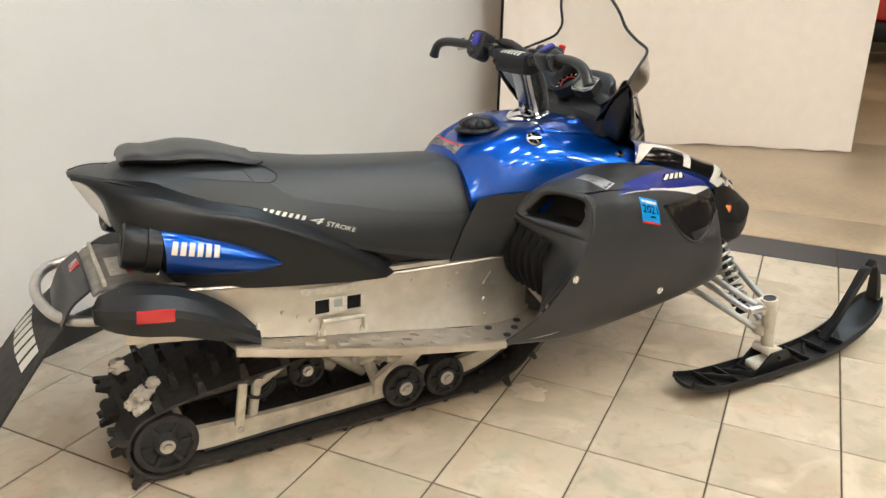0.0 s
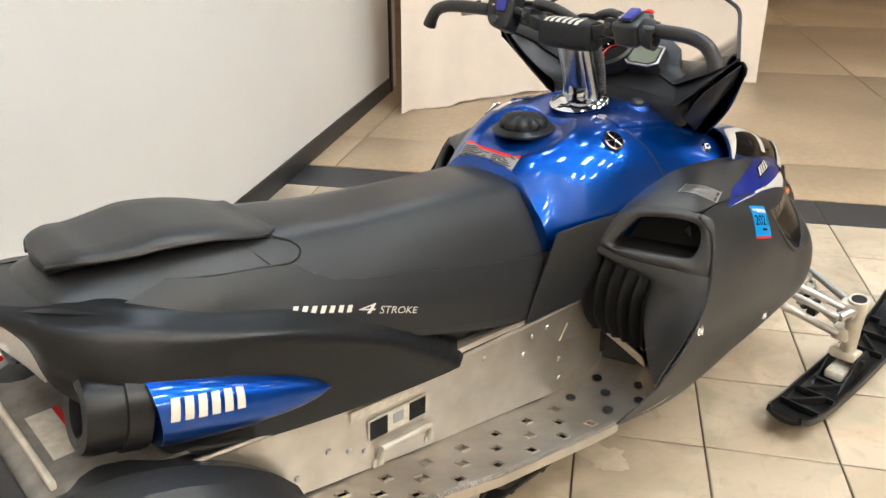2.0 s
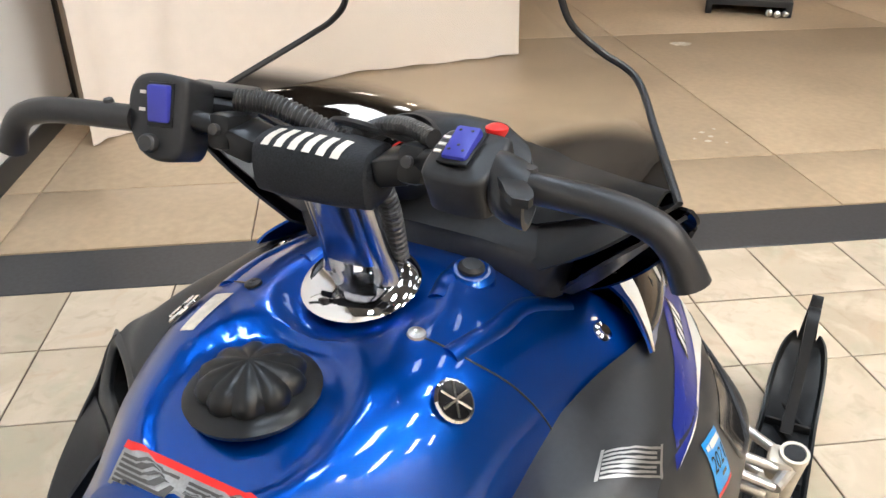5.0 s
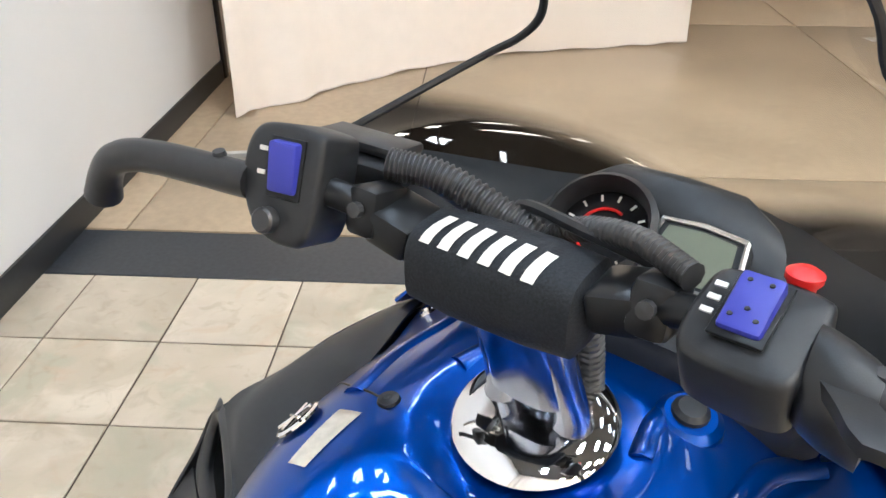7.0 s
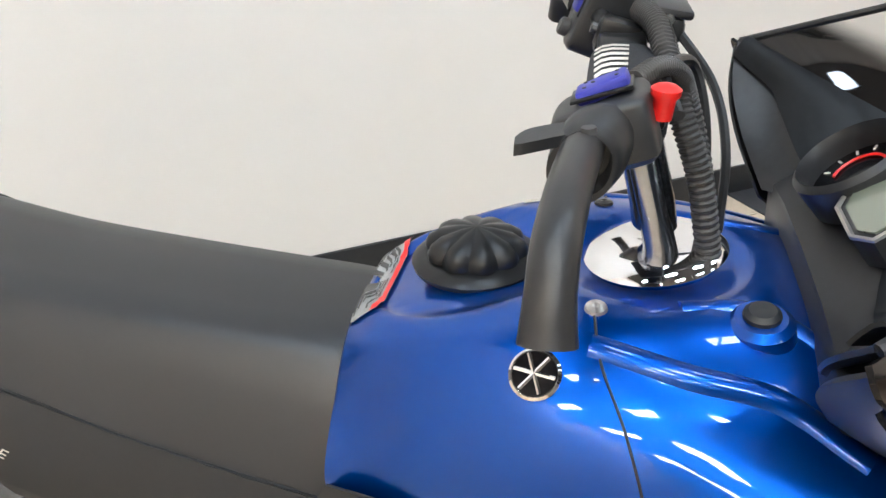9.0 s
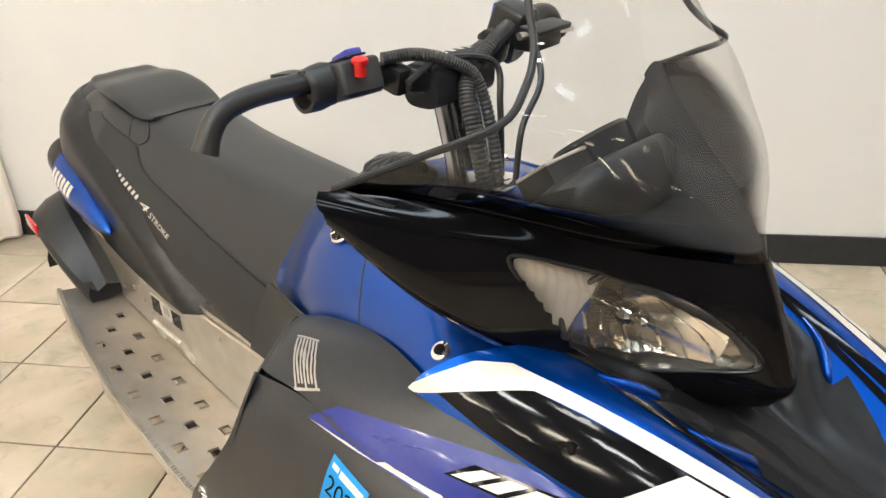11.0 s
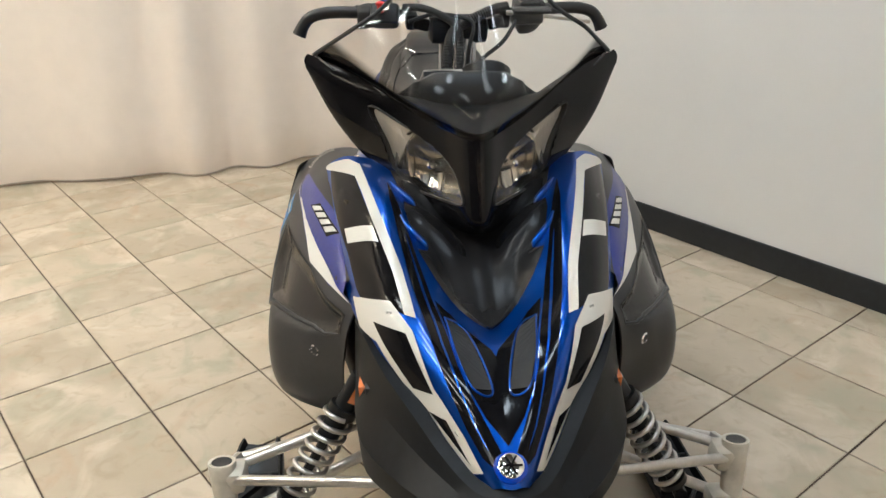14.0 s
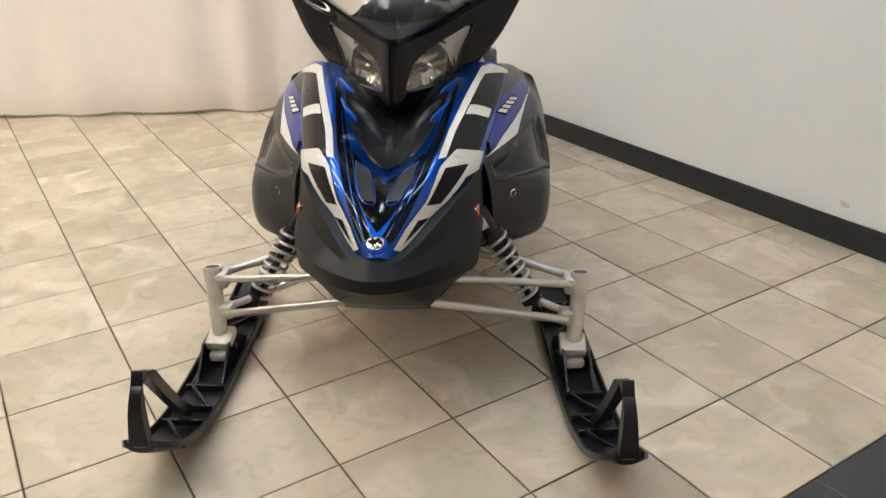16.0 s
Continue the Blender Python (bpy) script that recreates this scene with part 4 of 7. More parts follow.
for r, h, d in ((0.052, 0.010, 0.006), (0.054, 0.020, 0.006), (0.050, 0.028, 0.006), (0.040, 0.035, 0.004), (0.018, 0.041, 0.0015), (0.001, 0.043, 0.0)):
    lobes.append([(-0.830 + (r + d * abs(math.cos(5 * a)) - d / 2) * math.cos(a), 0.004 + (r + d * abs(math.cos(5 * a)) - d / 2) * math.sin(a), 0.817 + h - d * 0.4 * (1 - abs(math.cos(5 * a)))) for a in np.linspace(0, 2 * np.pi, 80, endpoint=False)])
part("fuel_cap", Shape().loft(lobes), SATIN, sled, "black lobed fuel cap", 40)
part("post_plate", Shape().lathe([(0, 0), (0.068, 0), (0.072, 0.006), (0.066, 0.012), (0.045, 0.018), (0, 0.020)], (-0.643, -0.006, 0.850), (-0.18, 0, 1), 40), CHROME, sled, "chrome steering post plate")
post = Shape().loft([[tuple(Vector(c) + Vector((0.018 * math.cos(a) * (1.25 if abs(math.cos(a)) > 0.5 else 1), 0.038 * math.copysign(abs(math.sin(a)) ** 0.6, math.sin(a)), 0))) for a in np.linspace(0, 2 * np.pi, 24, endpoint=False)] for c in ((-0.649, -0.005, 0.893), (-0.655, -0.004, 0.92), (-0.675, 0.0, 0.985), (-0.682, 0.0, 1.01))], 0)
for sy in (1, -1):
    post.tube([(-0.640, 0.034 * sy - 0.006, 0.858), (-0.643, 0.033 * sy - 0.006, 0.88), (-0.655, 0.031 * sy - 0.004, 0.92), (-0.682, 0.031 * sy, 1.01)], [0.020, 0.016, 0.0145, 0.0145], 16, 12)
part("steering_post", post, POLISH, sled, "polished steel steering post on two feet", 40)
part("ignition_ring", Shape().lathe([(0, -0.02), (0.034, -0.02), (0.030, 0.004), (0.023, 0.010), (0, 0.010)], (-0.552, -0.105, 0.843), (-0.1, -0.15, 1), 20), BLUE, sled, "blue raised ignition boss")
part("ignition_key", Shape().lathe([(0, 0), (0.017, 0), (0.0165, 0.005), (0.012, 0.009), (0, 0.010)], (-0.552, -0.105, 0.852), (-0.1, -0.15, 1), 16), BLACK, sled, "black ignition key head")

# ---- side panels ----
outer = [
    # top shoulder
    [(-0.705, 0.385, 0.690), (-0.60, 0.375, 0.690), (-0.50, 0.385, 0.680), (-0.38, 0.365, 0.665), (-0.25, 0.325, 0.650), (-0.12, 0.285, 0.625), (-0.045, 0.245, 0.600)],
    [(-0.70, 0.415, 0.655), (-0.60, 0.402, 0.655), (-0.50, 0.412, 0.645), (-0.36, 0.395, 0.630), (-0.22, 0.360, 0.605), (-0.11, 0.314, 0.585), (-0.030, 0.260, 0.562)],
    [(-0.715, 0.437, 0.60), (-0.60, 0.428, 0.60), (-0.47, 0.438, 0.578), (-0.33, 0.427, 0.560), (-0.20, 0.402, 0.545), (-0.10, 0.348, 0.525), (-0.030, 0.270, 0.505)],
    [(-0.755, 0.456, 0.535), (-0.62, 0.450, 0.53), (-0.47, 0.450, 0.515), (-0.32, 0.444, 0.500), (-0.18, 0.430, 0.480), (-0.10, 0.366, 0.462), (-0.040, 0.275, 0.445)],
    [(-0.81, 0.462, 0.465), (-0.65, 0.460, 0.455), (-0.48, 0.455, 0.445), (-0.32, 0.448, 0.425), (-0.175, 0.435, 0.405), (-0.10, 0.378, 0.395), (-0.045, 0.272, 0.385)],
    [(-0.885, 0.445, 0.375), (-0.70, 0.448, 0.365), (-0.50, 0.444, 0.365), (-0.33, 0.438, 0.358), (-0.185, 0.424, 0.354), (-0.115, 0.372, 0.352), (-0.055, 0.262, 0.350)],
    [(-0.975, 0.406, 0.297), (-0.76, 0.420, 0.278), (-0.53, 0.414, 0.290), (-0.34, 0.410, 0.310), (-0.205, 0.392, 0.326), (-0.13, 0.338, 0.332), (-0.070, 0.25, 0.336)],
    [(-0.97, 0.385, 0.285), (-0.77, 0.37, 0.262), (-0.54, 0.36, 0.268), (-0.36, 0.35, 0.288), (-0.225, 0.34, 0.308), (-0.14, 0.29, 0.320), (-0.085, 0.22, 0.325)],
]
# the sunk gloss field in the side panel's front, as (x, z)
SUNK = [(-0.425, 0.634), (-0.30, 0.628), (-0.20, 0.620), (-0.12, 0.600), (-0.050, 0.588), (-0.045, 0.548), (-0.10, 0.526), (-0.20, 0.505), (-0.30, 0.505), (-0.375, 0.555)]


def sunk_depth(x, z):
    """How far inside the sunk field a place lies, in metres; 0 outside."""
    hit, near = False, 1.0
    for (x0, z0), (x1, z1) in zip(SUNK, SUNK[1:] + SUNK[:1]):
        if (z0 > z) != (z1 > z) and x < (x1 - x0) * (z - z0) / (z1 - z0) + x0:
            hit = not hit
        k = min(1, max(0, ((x - x0) * (x1 - x0) + (z - z0) * (z1 - z0)) / ((x1 - x0) ** 2 + (z1 - z0) ** 2)))
        near = min(near, math.hypot(x - x0 - k * (x1 - x0), z - z0 - k * (z1 - z0)))
    return near if hit else 0.0


panel_grid = curve_points(np.array(outer), 96)
panel_grid = curve_points(panel_grid.transpose(1, 0, 2), 120).transpose(1, 0, 2)
for row in panel_grid:
    for q in row:
        k = min(1.0, sunk_depth(q[0], q[2]) / 0.026)
        q[1] -= 0.020 * k * k * (3 - 2 * k)
deck = [
    [(-0.828, 0.220, 0.640), (-0.75, 0.230, 0.690), (-0.66, 0.243, 0.722), (-0.55, 0.266, 0.740), (-0.42, 0.295, 0.738), (-0.27, 0.275, 0.700), (-0.10, 0.25, 0.64)],
    [(-0.803, 0.242, 0.668), (-0.740, 0.275, 0.709), (-0.655, 0.292, 0.727), (-0.54, 0.305, 0.738), (-0.42, 0.312, 0.732), (-0.26, 0.292, 0.690), (-0.10, 0.268, 0.63)],
    [(-0.762, 0.283, 0.697), (-0.710, 0.328, 0.712), (-0.65, 0.340, 0.722), (-0.53, 0.350, 0.717), (-0.41, 0.345, 0.702), (-0.255, 0.312, 0.670), (-0.11, 0.280, 0.626)],
    [(-0.700, 0.376, 0.695), (-0.672, 0.380, 0.697), (-0.61, 0.376, 0.694), (-0.50, 0.384, 0.684), (-0.38, 0.363, 0.668), (-0.25, 0.324, 0.652), (-0.12, 0.284, 0.625)],
]
scoop_out = [(-0.834, 0.225, 0.619), (-0.803, 0.242, 0.667), (-0.763, 0.282, 0.696), (-0.692, 0.391, 0.690), (-0.692, 0.420, 0.649), (-0.717, 0.440, 0.567), (-0.756, 0.371, 0.577), (-0.807, 0.284, 0.593)]
scoop_in = [(-0.819, 0.253, 0.615), (-0.788, 0.269, 0.655), (-0.763, 0.291, 0.677), (-0.711, 0.371, 0.675), (-0.706, 0.396, 0.648), (-0.729, 0.395, 0.604), (-0.759, 0.351, 0.603), (-0.793, 0.296, 0.608)]
for sy in (1, -1):
    s = Shape().patch(panel_grid, 0, 0, 0.004, flip=True)
    panel = part("side_panel", s if sy > 0 else s.mirrored(), PLASTIC, sled, "charcoal plastic side panel", 60)
    s = Shape().patch(deck, 16, 36, 0.004, flip=True)
    part("panel_top", s if sy > 0 else s.mirrored(), PLASTIC, panel, "charcoal plastic top of the side panel", 60)
    s = Shape()
    wall = [scoop_out, [tuple((np.array(a) * 0.45 + np.array(b) * 0.55) + np.array((-0.005, 0.002, 0.002))) for a, b in zip(scoop_out, scoop_in)], scoop_in, [(x + 0.012, y, z) for x, y, z in scoop_in]]
    wall = [curve_points(np.array(r), 48, closed=True) for r in wall]
    s.add(np.array(curve_points(np.array(wall), 17)).reshape(-1, 3), grid_faces(17, 48, wrap_c=True))
    part("air_scoop", s if sy > 0 else s.mirrored(), PLASTIC, panel, "open rear-facing air scoop with a rounded lip", 60)
    back = wall[-1] + np.array((0.075, -0.02, -0.005))
    s = Shape().add(np.concatenate([wall[-1], back]), grid_faces(2, 48, wrap_c=True) + [tuple(range(48, 96))])
    part("scoop_throat", s if sy > 0 else s.mirrored(), DUCTBLACK, panel, "dark inside of the scoop", 50)
    s = Shape().prism([(0, 0), (0.026, 0.004), (0.010, 0.020)], 0.004, pose(-0.665, 0.352, 0.622, 90, 0, -60))
    part("scoop_gap", s if sy > 0 else s.mirrored(), ALU, panel, "pale metal showing inside the scoop")
    # lower lip that falls from the scoop towards the foot
    s = Shape().patch([[(-0.836, 0.222, 0.613), (-0.808, 0.284, 0.593), (-0.757, 0.371, 0.577), (-0.718, 0.440, 0.568)], [(-0.836, 0.226, 0.600), (-0.806, 0.286, 0.574), (-0.763, 0.374, 0.555), (-0.738, 0.447, 0.548)], [(-0.80, 0.25, 0.575), (-0.785, 0.30, 0.54), (-0.775, 0.385, 0.50), (-0.785, 0.458, 0.495)], [(-0.79, 0.29, 0.555), (-0.80, 0.335, 0.47), (-0.83, 0.385, 0.385), (-0.885, 0.440, 0.378)]], 14, 14, 0.004)
    part("scoop_lip", s if sy > 0 else s.mirrored(), PLASTIC, panel, "sloping lip under the scoop", 60)
    # pleated rubber duct in the footwell
    s = Shape()
    rows = []
    for k in np.linspace(0, 1, 41):
        a = 0.009 * math.cos(k * 2 * math.pi * 5)
        y = 0.216 + 0.135 * k
        rows.append([(-0.815 - a * 0.8 + 0.02 * k, y, 0.60 - 0.05 * k), (-0.845 - a + 0.03 * k, y, 0.53 - 0.02 * k), (-0.842 - a + 0.03 * k, y, 0.45), (-0.80 - a * 0.5, y, 0.385)])
    s.patch(rows, 0, 14, 0.006)
    part("ribbed_duct", s if sy > 0 else s.mirrored(), DUCTBLACK, panel, "black pleated duct in the footwell", 60)
    for at, axis in (((-0.779, 0.4605, 0.477), (0, 1, 0.05)), ((-0.43, 0.4425, 0.372), (0, 1, -0.1)), ((-0.078, 0.327, 0.497), (0.72, 0.69, 0.0))):
        s = Shape().lathe([(0, 0), (0.012, 0), (0.012, 0.004), (0.0095, 0.006), (0.0085, 0.003), (0, 0.003)], at, axis, 16)
        part("panel_bolt", s if sy > 0 else s.mirrored(), CHROME, panel, "bright panel fastener")
    s = Shape().patch([[(-0.80, 0.213, 0.417), (-0.785, 0.27, 0.385), (-0.765, 0.33, 0.345)], [(-0.785, 0.213, 0.385), (-0.77, 0.27, 0.352), (-0.75, 0.33, 0.312)]], 4, 8, 0.003)
    part("toe_bracket", s if sy > 0 else s.mirrored(), ALU, sled, "aluminium toe bracket")
    s = Shape().add([(-0.925, 0.2105, 0.40), (-0.90, 0.2105, 0.435), (-0.868, 0.2105, 0.39), (-0.925, 0.2145, 0.40), (-0.90, 0.2145, 0.435), (-0.868, 0.2145, 0.39)], [(0, 1, 2), (3, 5, 4), (0, 3, 4, 1), (1, 4, 5, 2), (2, 5, 3, 0)])
    part("gusset", s if sy > 0 else s.mirrored(), STEEL, sled, "small triangular plate")
    # lower knee plate between the seat and the panel
    s = Shape().patch([[(-0.945, 0.205, 0.664), (-0.885, 0.222, 0.672), (-0.80, 0.241, 0.676), (-0.74, 0.249, 0.683)], [(-1.0, 0.2095, 0.57), (-0.90, 0.220, 0.575), (-0.80, 0.238, 0.600), (-0.76, 0.242, 0.62)], [(-1.04, 0.2105, 0.487), (-0.95, 0.213, 0.485), (-0.85, 0.2165, 0.482), (-0.76, 0.218, 0.475)]], 14, 14, 0.004, flip=True)
    part("knee_plate", s if sy > 0 else s.mirrored(), BLACK, sled, "black plastic plate beside the seat", 60)

panel_sheet = Shape().patch(panel_grid, 0, 0, 0, True).patch(deck, 16, 36, 0, True)
part("engine_bay", Shape().loft([ring(x, h) for x, h in ((-0.78, [(0, 0.60), (0.19, 0.60), (0.20, 0.45), (0.20, 0.30), (0, 0.26)]), (-0.50, [(0, 0.64), (0.24, 0.64), (0.34, 0.5), (0.33, 0.29), (0, 0.26)]), (-0.15, [(0, 0.60), (0.2, 0.6), (0.26, 0.5), (0.24, 0.29), (0, 0.26)]), (0.05, [(0, 0.54), (0.14, 0.54), (0.17, 0.45), (0.15, 0.30), (0, 0.26)]))], 0), RUBBER, sled, "dark covered engine bay")

# ---- hood ----
hood_rows = [
    [(-0.32, 0.0, 0.725), (-0.33, 0.07, 0.735), (-0.35, 0.13, 0.760), (-0.38, 0.20, 0.785), (-0.42, 0.262, 0.785), (-0.452, 0.30, 0.765), (-0.465, 0.318, 0.745)],
    [(-0.18, 0.0, 0.664), (-0.19, 0.06, 0.678), (-0.20, 0.12, 0.716), (-0.23, 0.18, 0.752), (-0.255, 0.235, 0.748), (-0.265, 0.272, 0.720), (-0.265, 0.290, 0.690)],
    [(-0.02, 0.0, 0.607), (-0.03, 0.05, 0.617), (-0.03, 0.10, 0.650), (-0.045, 0.155, 0.685), (-0.06, 0.205, 0.680), (-0.075, 0.240, 0.648), (-0.08, 0.258, 0.61)],
    [(0.11, 0.0, 0.600), (0.105, 0.04, 0.606), (0.10, 0.08, 0.620), (0.09, 0.125, 0.640), (0.08, 0.165, 0.632), (0.07, 0.193, 0.603), (0.065, 0.206, 0.572)],
    [(0.23, 0.0, 0.568), (0.227, 0.028, 0.572), (0.220, 0.055, 0.578), (0.21, 0.082, 0.574), (0.198, 0.104, 0.556), (0.188, 0.118, 0.532), (0.183, 0.125, 0.51)],
    [(0.315, 0.0, 0.527), (0.312, 0.016, 0.528), (0.306, 0.032, 0.526), (0.298, 0.048, 0.517), (0.288, 0.060, 0.502), (0.282, 0.068, 0.486), (0.279, 0.072, 0.472)],
    [(0.350, 0.0, 0.500), (0.348, 0.010, 0.500), (0.343, 0.019, 0.497), (0.336, 0.028, 0.490), (0.328, 0.036, 0.480), (0.322, 0.042, 0.470), (0.319, 0.046, 0.460)],
]
full = [[(x, -y, z) for x, y, z in r[:0:-1]] + r for r in hood_rows]
hood_sheet = Shape().patch(full, 160, 201)
hood = part("hood", Shape().patch(full, 90, 121, 0.004), BLUE, sled, "glossy blue hood with white and black graphics", 60)

# ---- bumper and belly ----
bump = [
    [(0.335, 0.0, 0.492), (0.352, 0.0, 0.484), (0.366, 0.0, 0.470), (0.386, 0.0, 0.456), (0.384, 0.0, 0.428), (0.345, 0.0, 0.402), (0.28, 0.0, 0.355)],
    [(0.315, 0.044, 0.486), (0.335, 0.050, 0.480), (0.348, 0.052, 0.468), (0.368, 0.055, 0.454), (0.366, 0.054, 0.425), (0.325, 0.048, 0.393), (0.25, 0.045, 0.335)],
    [(0.252, 0.088, 0.508), (0.274, 0.097, 0.500), (0.287, 0.103, 0.477), (0.318, 0.121, 0.452), (0.315, 0.120, 0.418), (0.270, 0.106, 0.350), (0.18, 0.095, 0.285)],
    [(0.178, 0.127, 0.535), (0.205, 0.139, 0.529), (0.218, 0.151, 0.490), (0.245, 0.178, 0.447), (0.242, 0.177, 0.404), (0.200, 0.132, 0.325), (0.14, 0.113, 0.268)],
    [(0.100, 0.177, 0.563), (0.120, 0.187, 0.562), (0.132, 0.199, 0.505), (0.155, 0.226, 0.442), (0.152, 0.224, 0.388), (0.110, 0.160, 0.320), (0.07, 0.140, 0.285)],
    [(0.030, 0.210, 0.585), (0.046, 0.219, 0.588), (0.058, 0.228, 0.530), (0.080, 0.241, 0.460), (0.072, 0.234, 0.395), (0.050, 0.190, 0.320), (0.00, 0.180, 0.295)],
    [(-0.030, 0.235, 0.597), (-0.020, 0.238, 0.590), (-0.006, 0.240, 0.535), (0.0, 0.242, 0.460), (0.0, 0.236, 0.400), (-0.02, 0.200, 0.330), (-0.06, 0.190, 0.300)],
]
fullb = [[(x, -y, z) for x, y, z in r] for r in bump[:0:-1]] + bump
part("front_bumper", Shape().patch(fullb, 61, 0, 0.006), NOSEBLACK, sled, "matt black pointed front bumper", 14)
part("belly_pan", Shape().loft([ring(x, h) for x, h in ((0.31, [(0, 0.41), (0.05, 0.41), (0.06, 0.40), (0, 0.39)]), (0.24, [(0, 0.38), (0.09, 0.38), (0.10, 0.32), (0, 0.315)]), (0.165, [(0, 0.37), (0.113, 0.37), (0.113, 0.264), (0, 0.258)]), (-0.05, [(0, 0.36), (0.19, 0.36), (0.2, 0.27), (0, 0.24)]), (-0.5, [(0, 0.36), (0.3, 0.36), (0.3, 0.265), (0, 0.24)]), (-0.75, [(0, 0.36), (0.3, 0.36), (0.3, 0.27), (0, 0.255)]))], 0), BLACK, sled, "black belly pan")

# ---- headlight cowl and windshield ----
cowl_rows = [
    [(-0.155, 0.0, 0.704), (-0.169, 0.020, 0.700), (-0.220, 0.055, 0.700), (-0.313, 0.120, 0.716), (-0.398, 0.203, 0.768), (-0.470, 0.286, 0.852), (-0.542, 0.350, 0.952)],
    [(-0.139, 0.0, 0.727), (-0.153, 0.020, 0.723), (-0.205, 0.055, 0.722), (-0.30, 0.122, 0.736), (-0.388, 0.207, 0.786), (-0.463, 0.290, 0.866), (-0.540, 0.352, 0.958)],
    [(-0.147, 0.0, 0.760), (-0.161, 0.021, 0.756), (-0.213, 0.058, 0.757), (-0.300, 0.125, 0.782), (-0.386, 0.206, 0.836), (-0.467, 0.289, 0.902), (-0.547, 0.357, 0.967)],
    [(-0.168, 0.0, 0.820), (-0.182, 0.021, 0.820), (-0.235, 0.060, 0.826), (-0.315, 0.127, 0.855), (-0.394, 0.199, 0.897), (-0.475, 0.279, 0.938), (-0.552, 0.356, 0.976)],
    [(-0.193, 0.0, 0.878), (-0.206, 0.021, 0.879), (-0.258, 0.060, 0.886), (-0.335, 0.125, 0.906), (-0.412, 0.190, 0.936), (-0.487, 0.264, 0.963), (-0.555, 0.350, 0.984)],
]
fullc = [[(x, -y, z) for x, y, z in r[:0:-1]] + r for r in cowl_rows]
LAMP = [(-0.396, 0.213, 0.902), (-0.340, 0.150, 0.880), (-0.275, 0.085, 0.850), (-0.225, 0.050, 0.82), (-0.180, 0.034, 0.785), (-0.168, 0.032, 0.758), (-0.215, 0.064, 0.750), (-0.30, 0.128, 0.752), (-0.345, 0.166, 0.782), (-0.372, 0.187, 0.836)]


def inside(y, z, outline):
    hit = False
    for (_, y0, z0), (_, y1, z1) in zip(outline, outline[1:] + outline[:1]):
        if (z0 > z) != (z1 > z) and y < (y1 - y0) * (z - z0) / (z1 - z0) + y0:
            hit = not hit
    return hit


cowl_sheet = Shape().patch(fullc, 60, 141)
cowl_shell = Shape().patch(fullc, 60, 141, 0.004)
lamp_loop = [tuple(p) for p in curve_points(LAMP, 60, closed=True)]
cv = np.array(cowl_shell.v)
cowl_shell.f = [q for q in cowl_shell.f if not inside(abs(cv[list(q), 1].mean()), cv[list(q), 2].mean(), lamp_loop)]
cowl = part("headlight_cowl", cowl_shell, GLOSS, sled, "gloss black headlight cowl", 60)
ws_rows = [[(-0.190, 0.0, 0.873), (-0.203, 0.021, 0.874), (-0.255, 0.060, 0.881), (-0.332, 0.125, 0.902), (-0.410, 0.190, 0.932), (-0.484, 0.262, 0.960), (-0.545, 0.336, 0.986)]]
for (xo, yo, zo), (xc, zc) in zip(((-0.462, 0.286, 1.026), (-0.388, 0.238, 1.064), (-0.392, 0.192, 1.092), (-0.408, 0.158, 1.125), (-0.432, 0.140, 1.180), (-0.462, 0.088, 1.25)), ((-0.215, 0.935), (-0.254, 1.005), (-0.292, 1.075), (-0.334, 1.150), (-0.385, 1.220), (-0.440, 1.28))):
    ws_rows.append([(xo + (xc - xo) * (1 - k * k), yo * k, zc + (zo - zc) * k ** 2) for k in (0, 0.10, 0.24, 0.47, 0.68, 0.86, 1)])
fullw = [[(x, -y, z) for x, y, z in r[:0:-1]] + r for r in ws_rows]
shield = part("windshield", Shape().patch(fullw, 30, 41), SCREENCLEAR, sled, "clear curved windshield with a smoked black foot", 60)
half_edge = [r[-1] for r in ws_rows] + [r[k] for r in ws_rows[-1:] for k in (5, 4, 3, 2, 1, 0)]
part("windshield_trim", Shape().tube(half_edge + [(x, -y, z) for x, y, z in half_edge[-2::-1]], 0.0045, 120, 8), BLACK, shield, "black rubber edge trim")

# dark lip of the cowl, which follows the inside of the windshield
wide = np.array(curve_points(np.array(fullw), 61))
wide = np.array([curve_points(r, 61) for r in wide])
brow = []
for k in np.linspace(0, 1, 8):
    row = []
    for c in range(61):
        y = abs(wide[10, c, 1])
        top = 10 * np.interp(y, [0.0, 0.03, 0.06, 0.11, 0.16, 0.24, 0.30], [0.30, 0.34, 0.40, 0.42, 0.34, 0.28, 0.20])
        i = int(k * top)
        q = wide[i, c] + (wide[i + 1, c] - wide[i, c]) * (k * top - i)
        row.append(tuple(q + np.array((-0.006, 0, -0.004))))
    brow.append(row)
part("cowl_brow", Shape().patch(brow), GLOSS, sled, "gloss black upper lip of the cowl", 60)

# the dash's top shelf closes the space between that lip and the gauge pod
shelf = []
for k in np.linspace(0, 1, 6):
    row = []
    for q in np.array(brow[-1]):
        y = abs(q[1])
        inner_end = np.array((min(q[0] - 0.02, np.interp(y, [0, 0.12, 0.20, 0.30], [-0.43, -0.47, -0.49, -0.51])), q[1] * np.interp(y, [0, 0.2, 0.33], [1.0, 0.95, 0.97]), np.interp(y, [0, 0.10, 0.16, 0.25, 0.33], [0.915, 0.905, 0.890, 0.930, 0.975])))
        p = q + (inner_end - q) * k
        row.append((p[0], p[1], p[2] + 0.010 * math.sin(k * math.pi)))
    shelf.append(row)
part("dash_shelf", Shape().patch(shelf, 0, 0, 0.003), NOSEBLACK, sled, "black plastic shelf behind the windshield", 60)

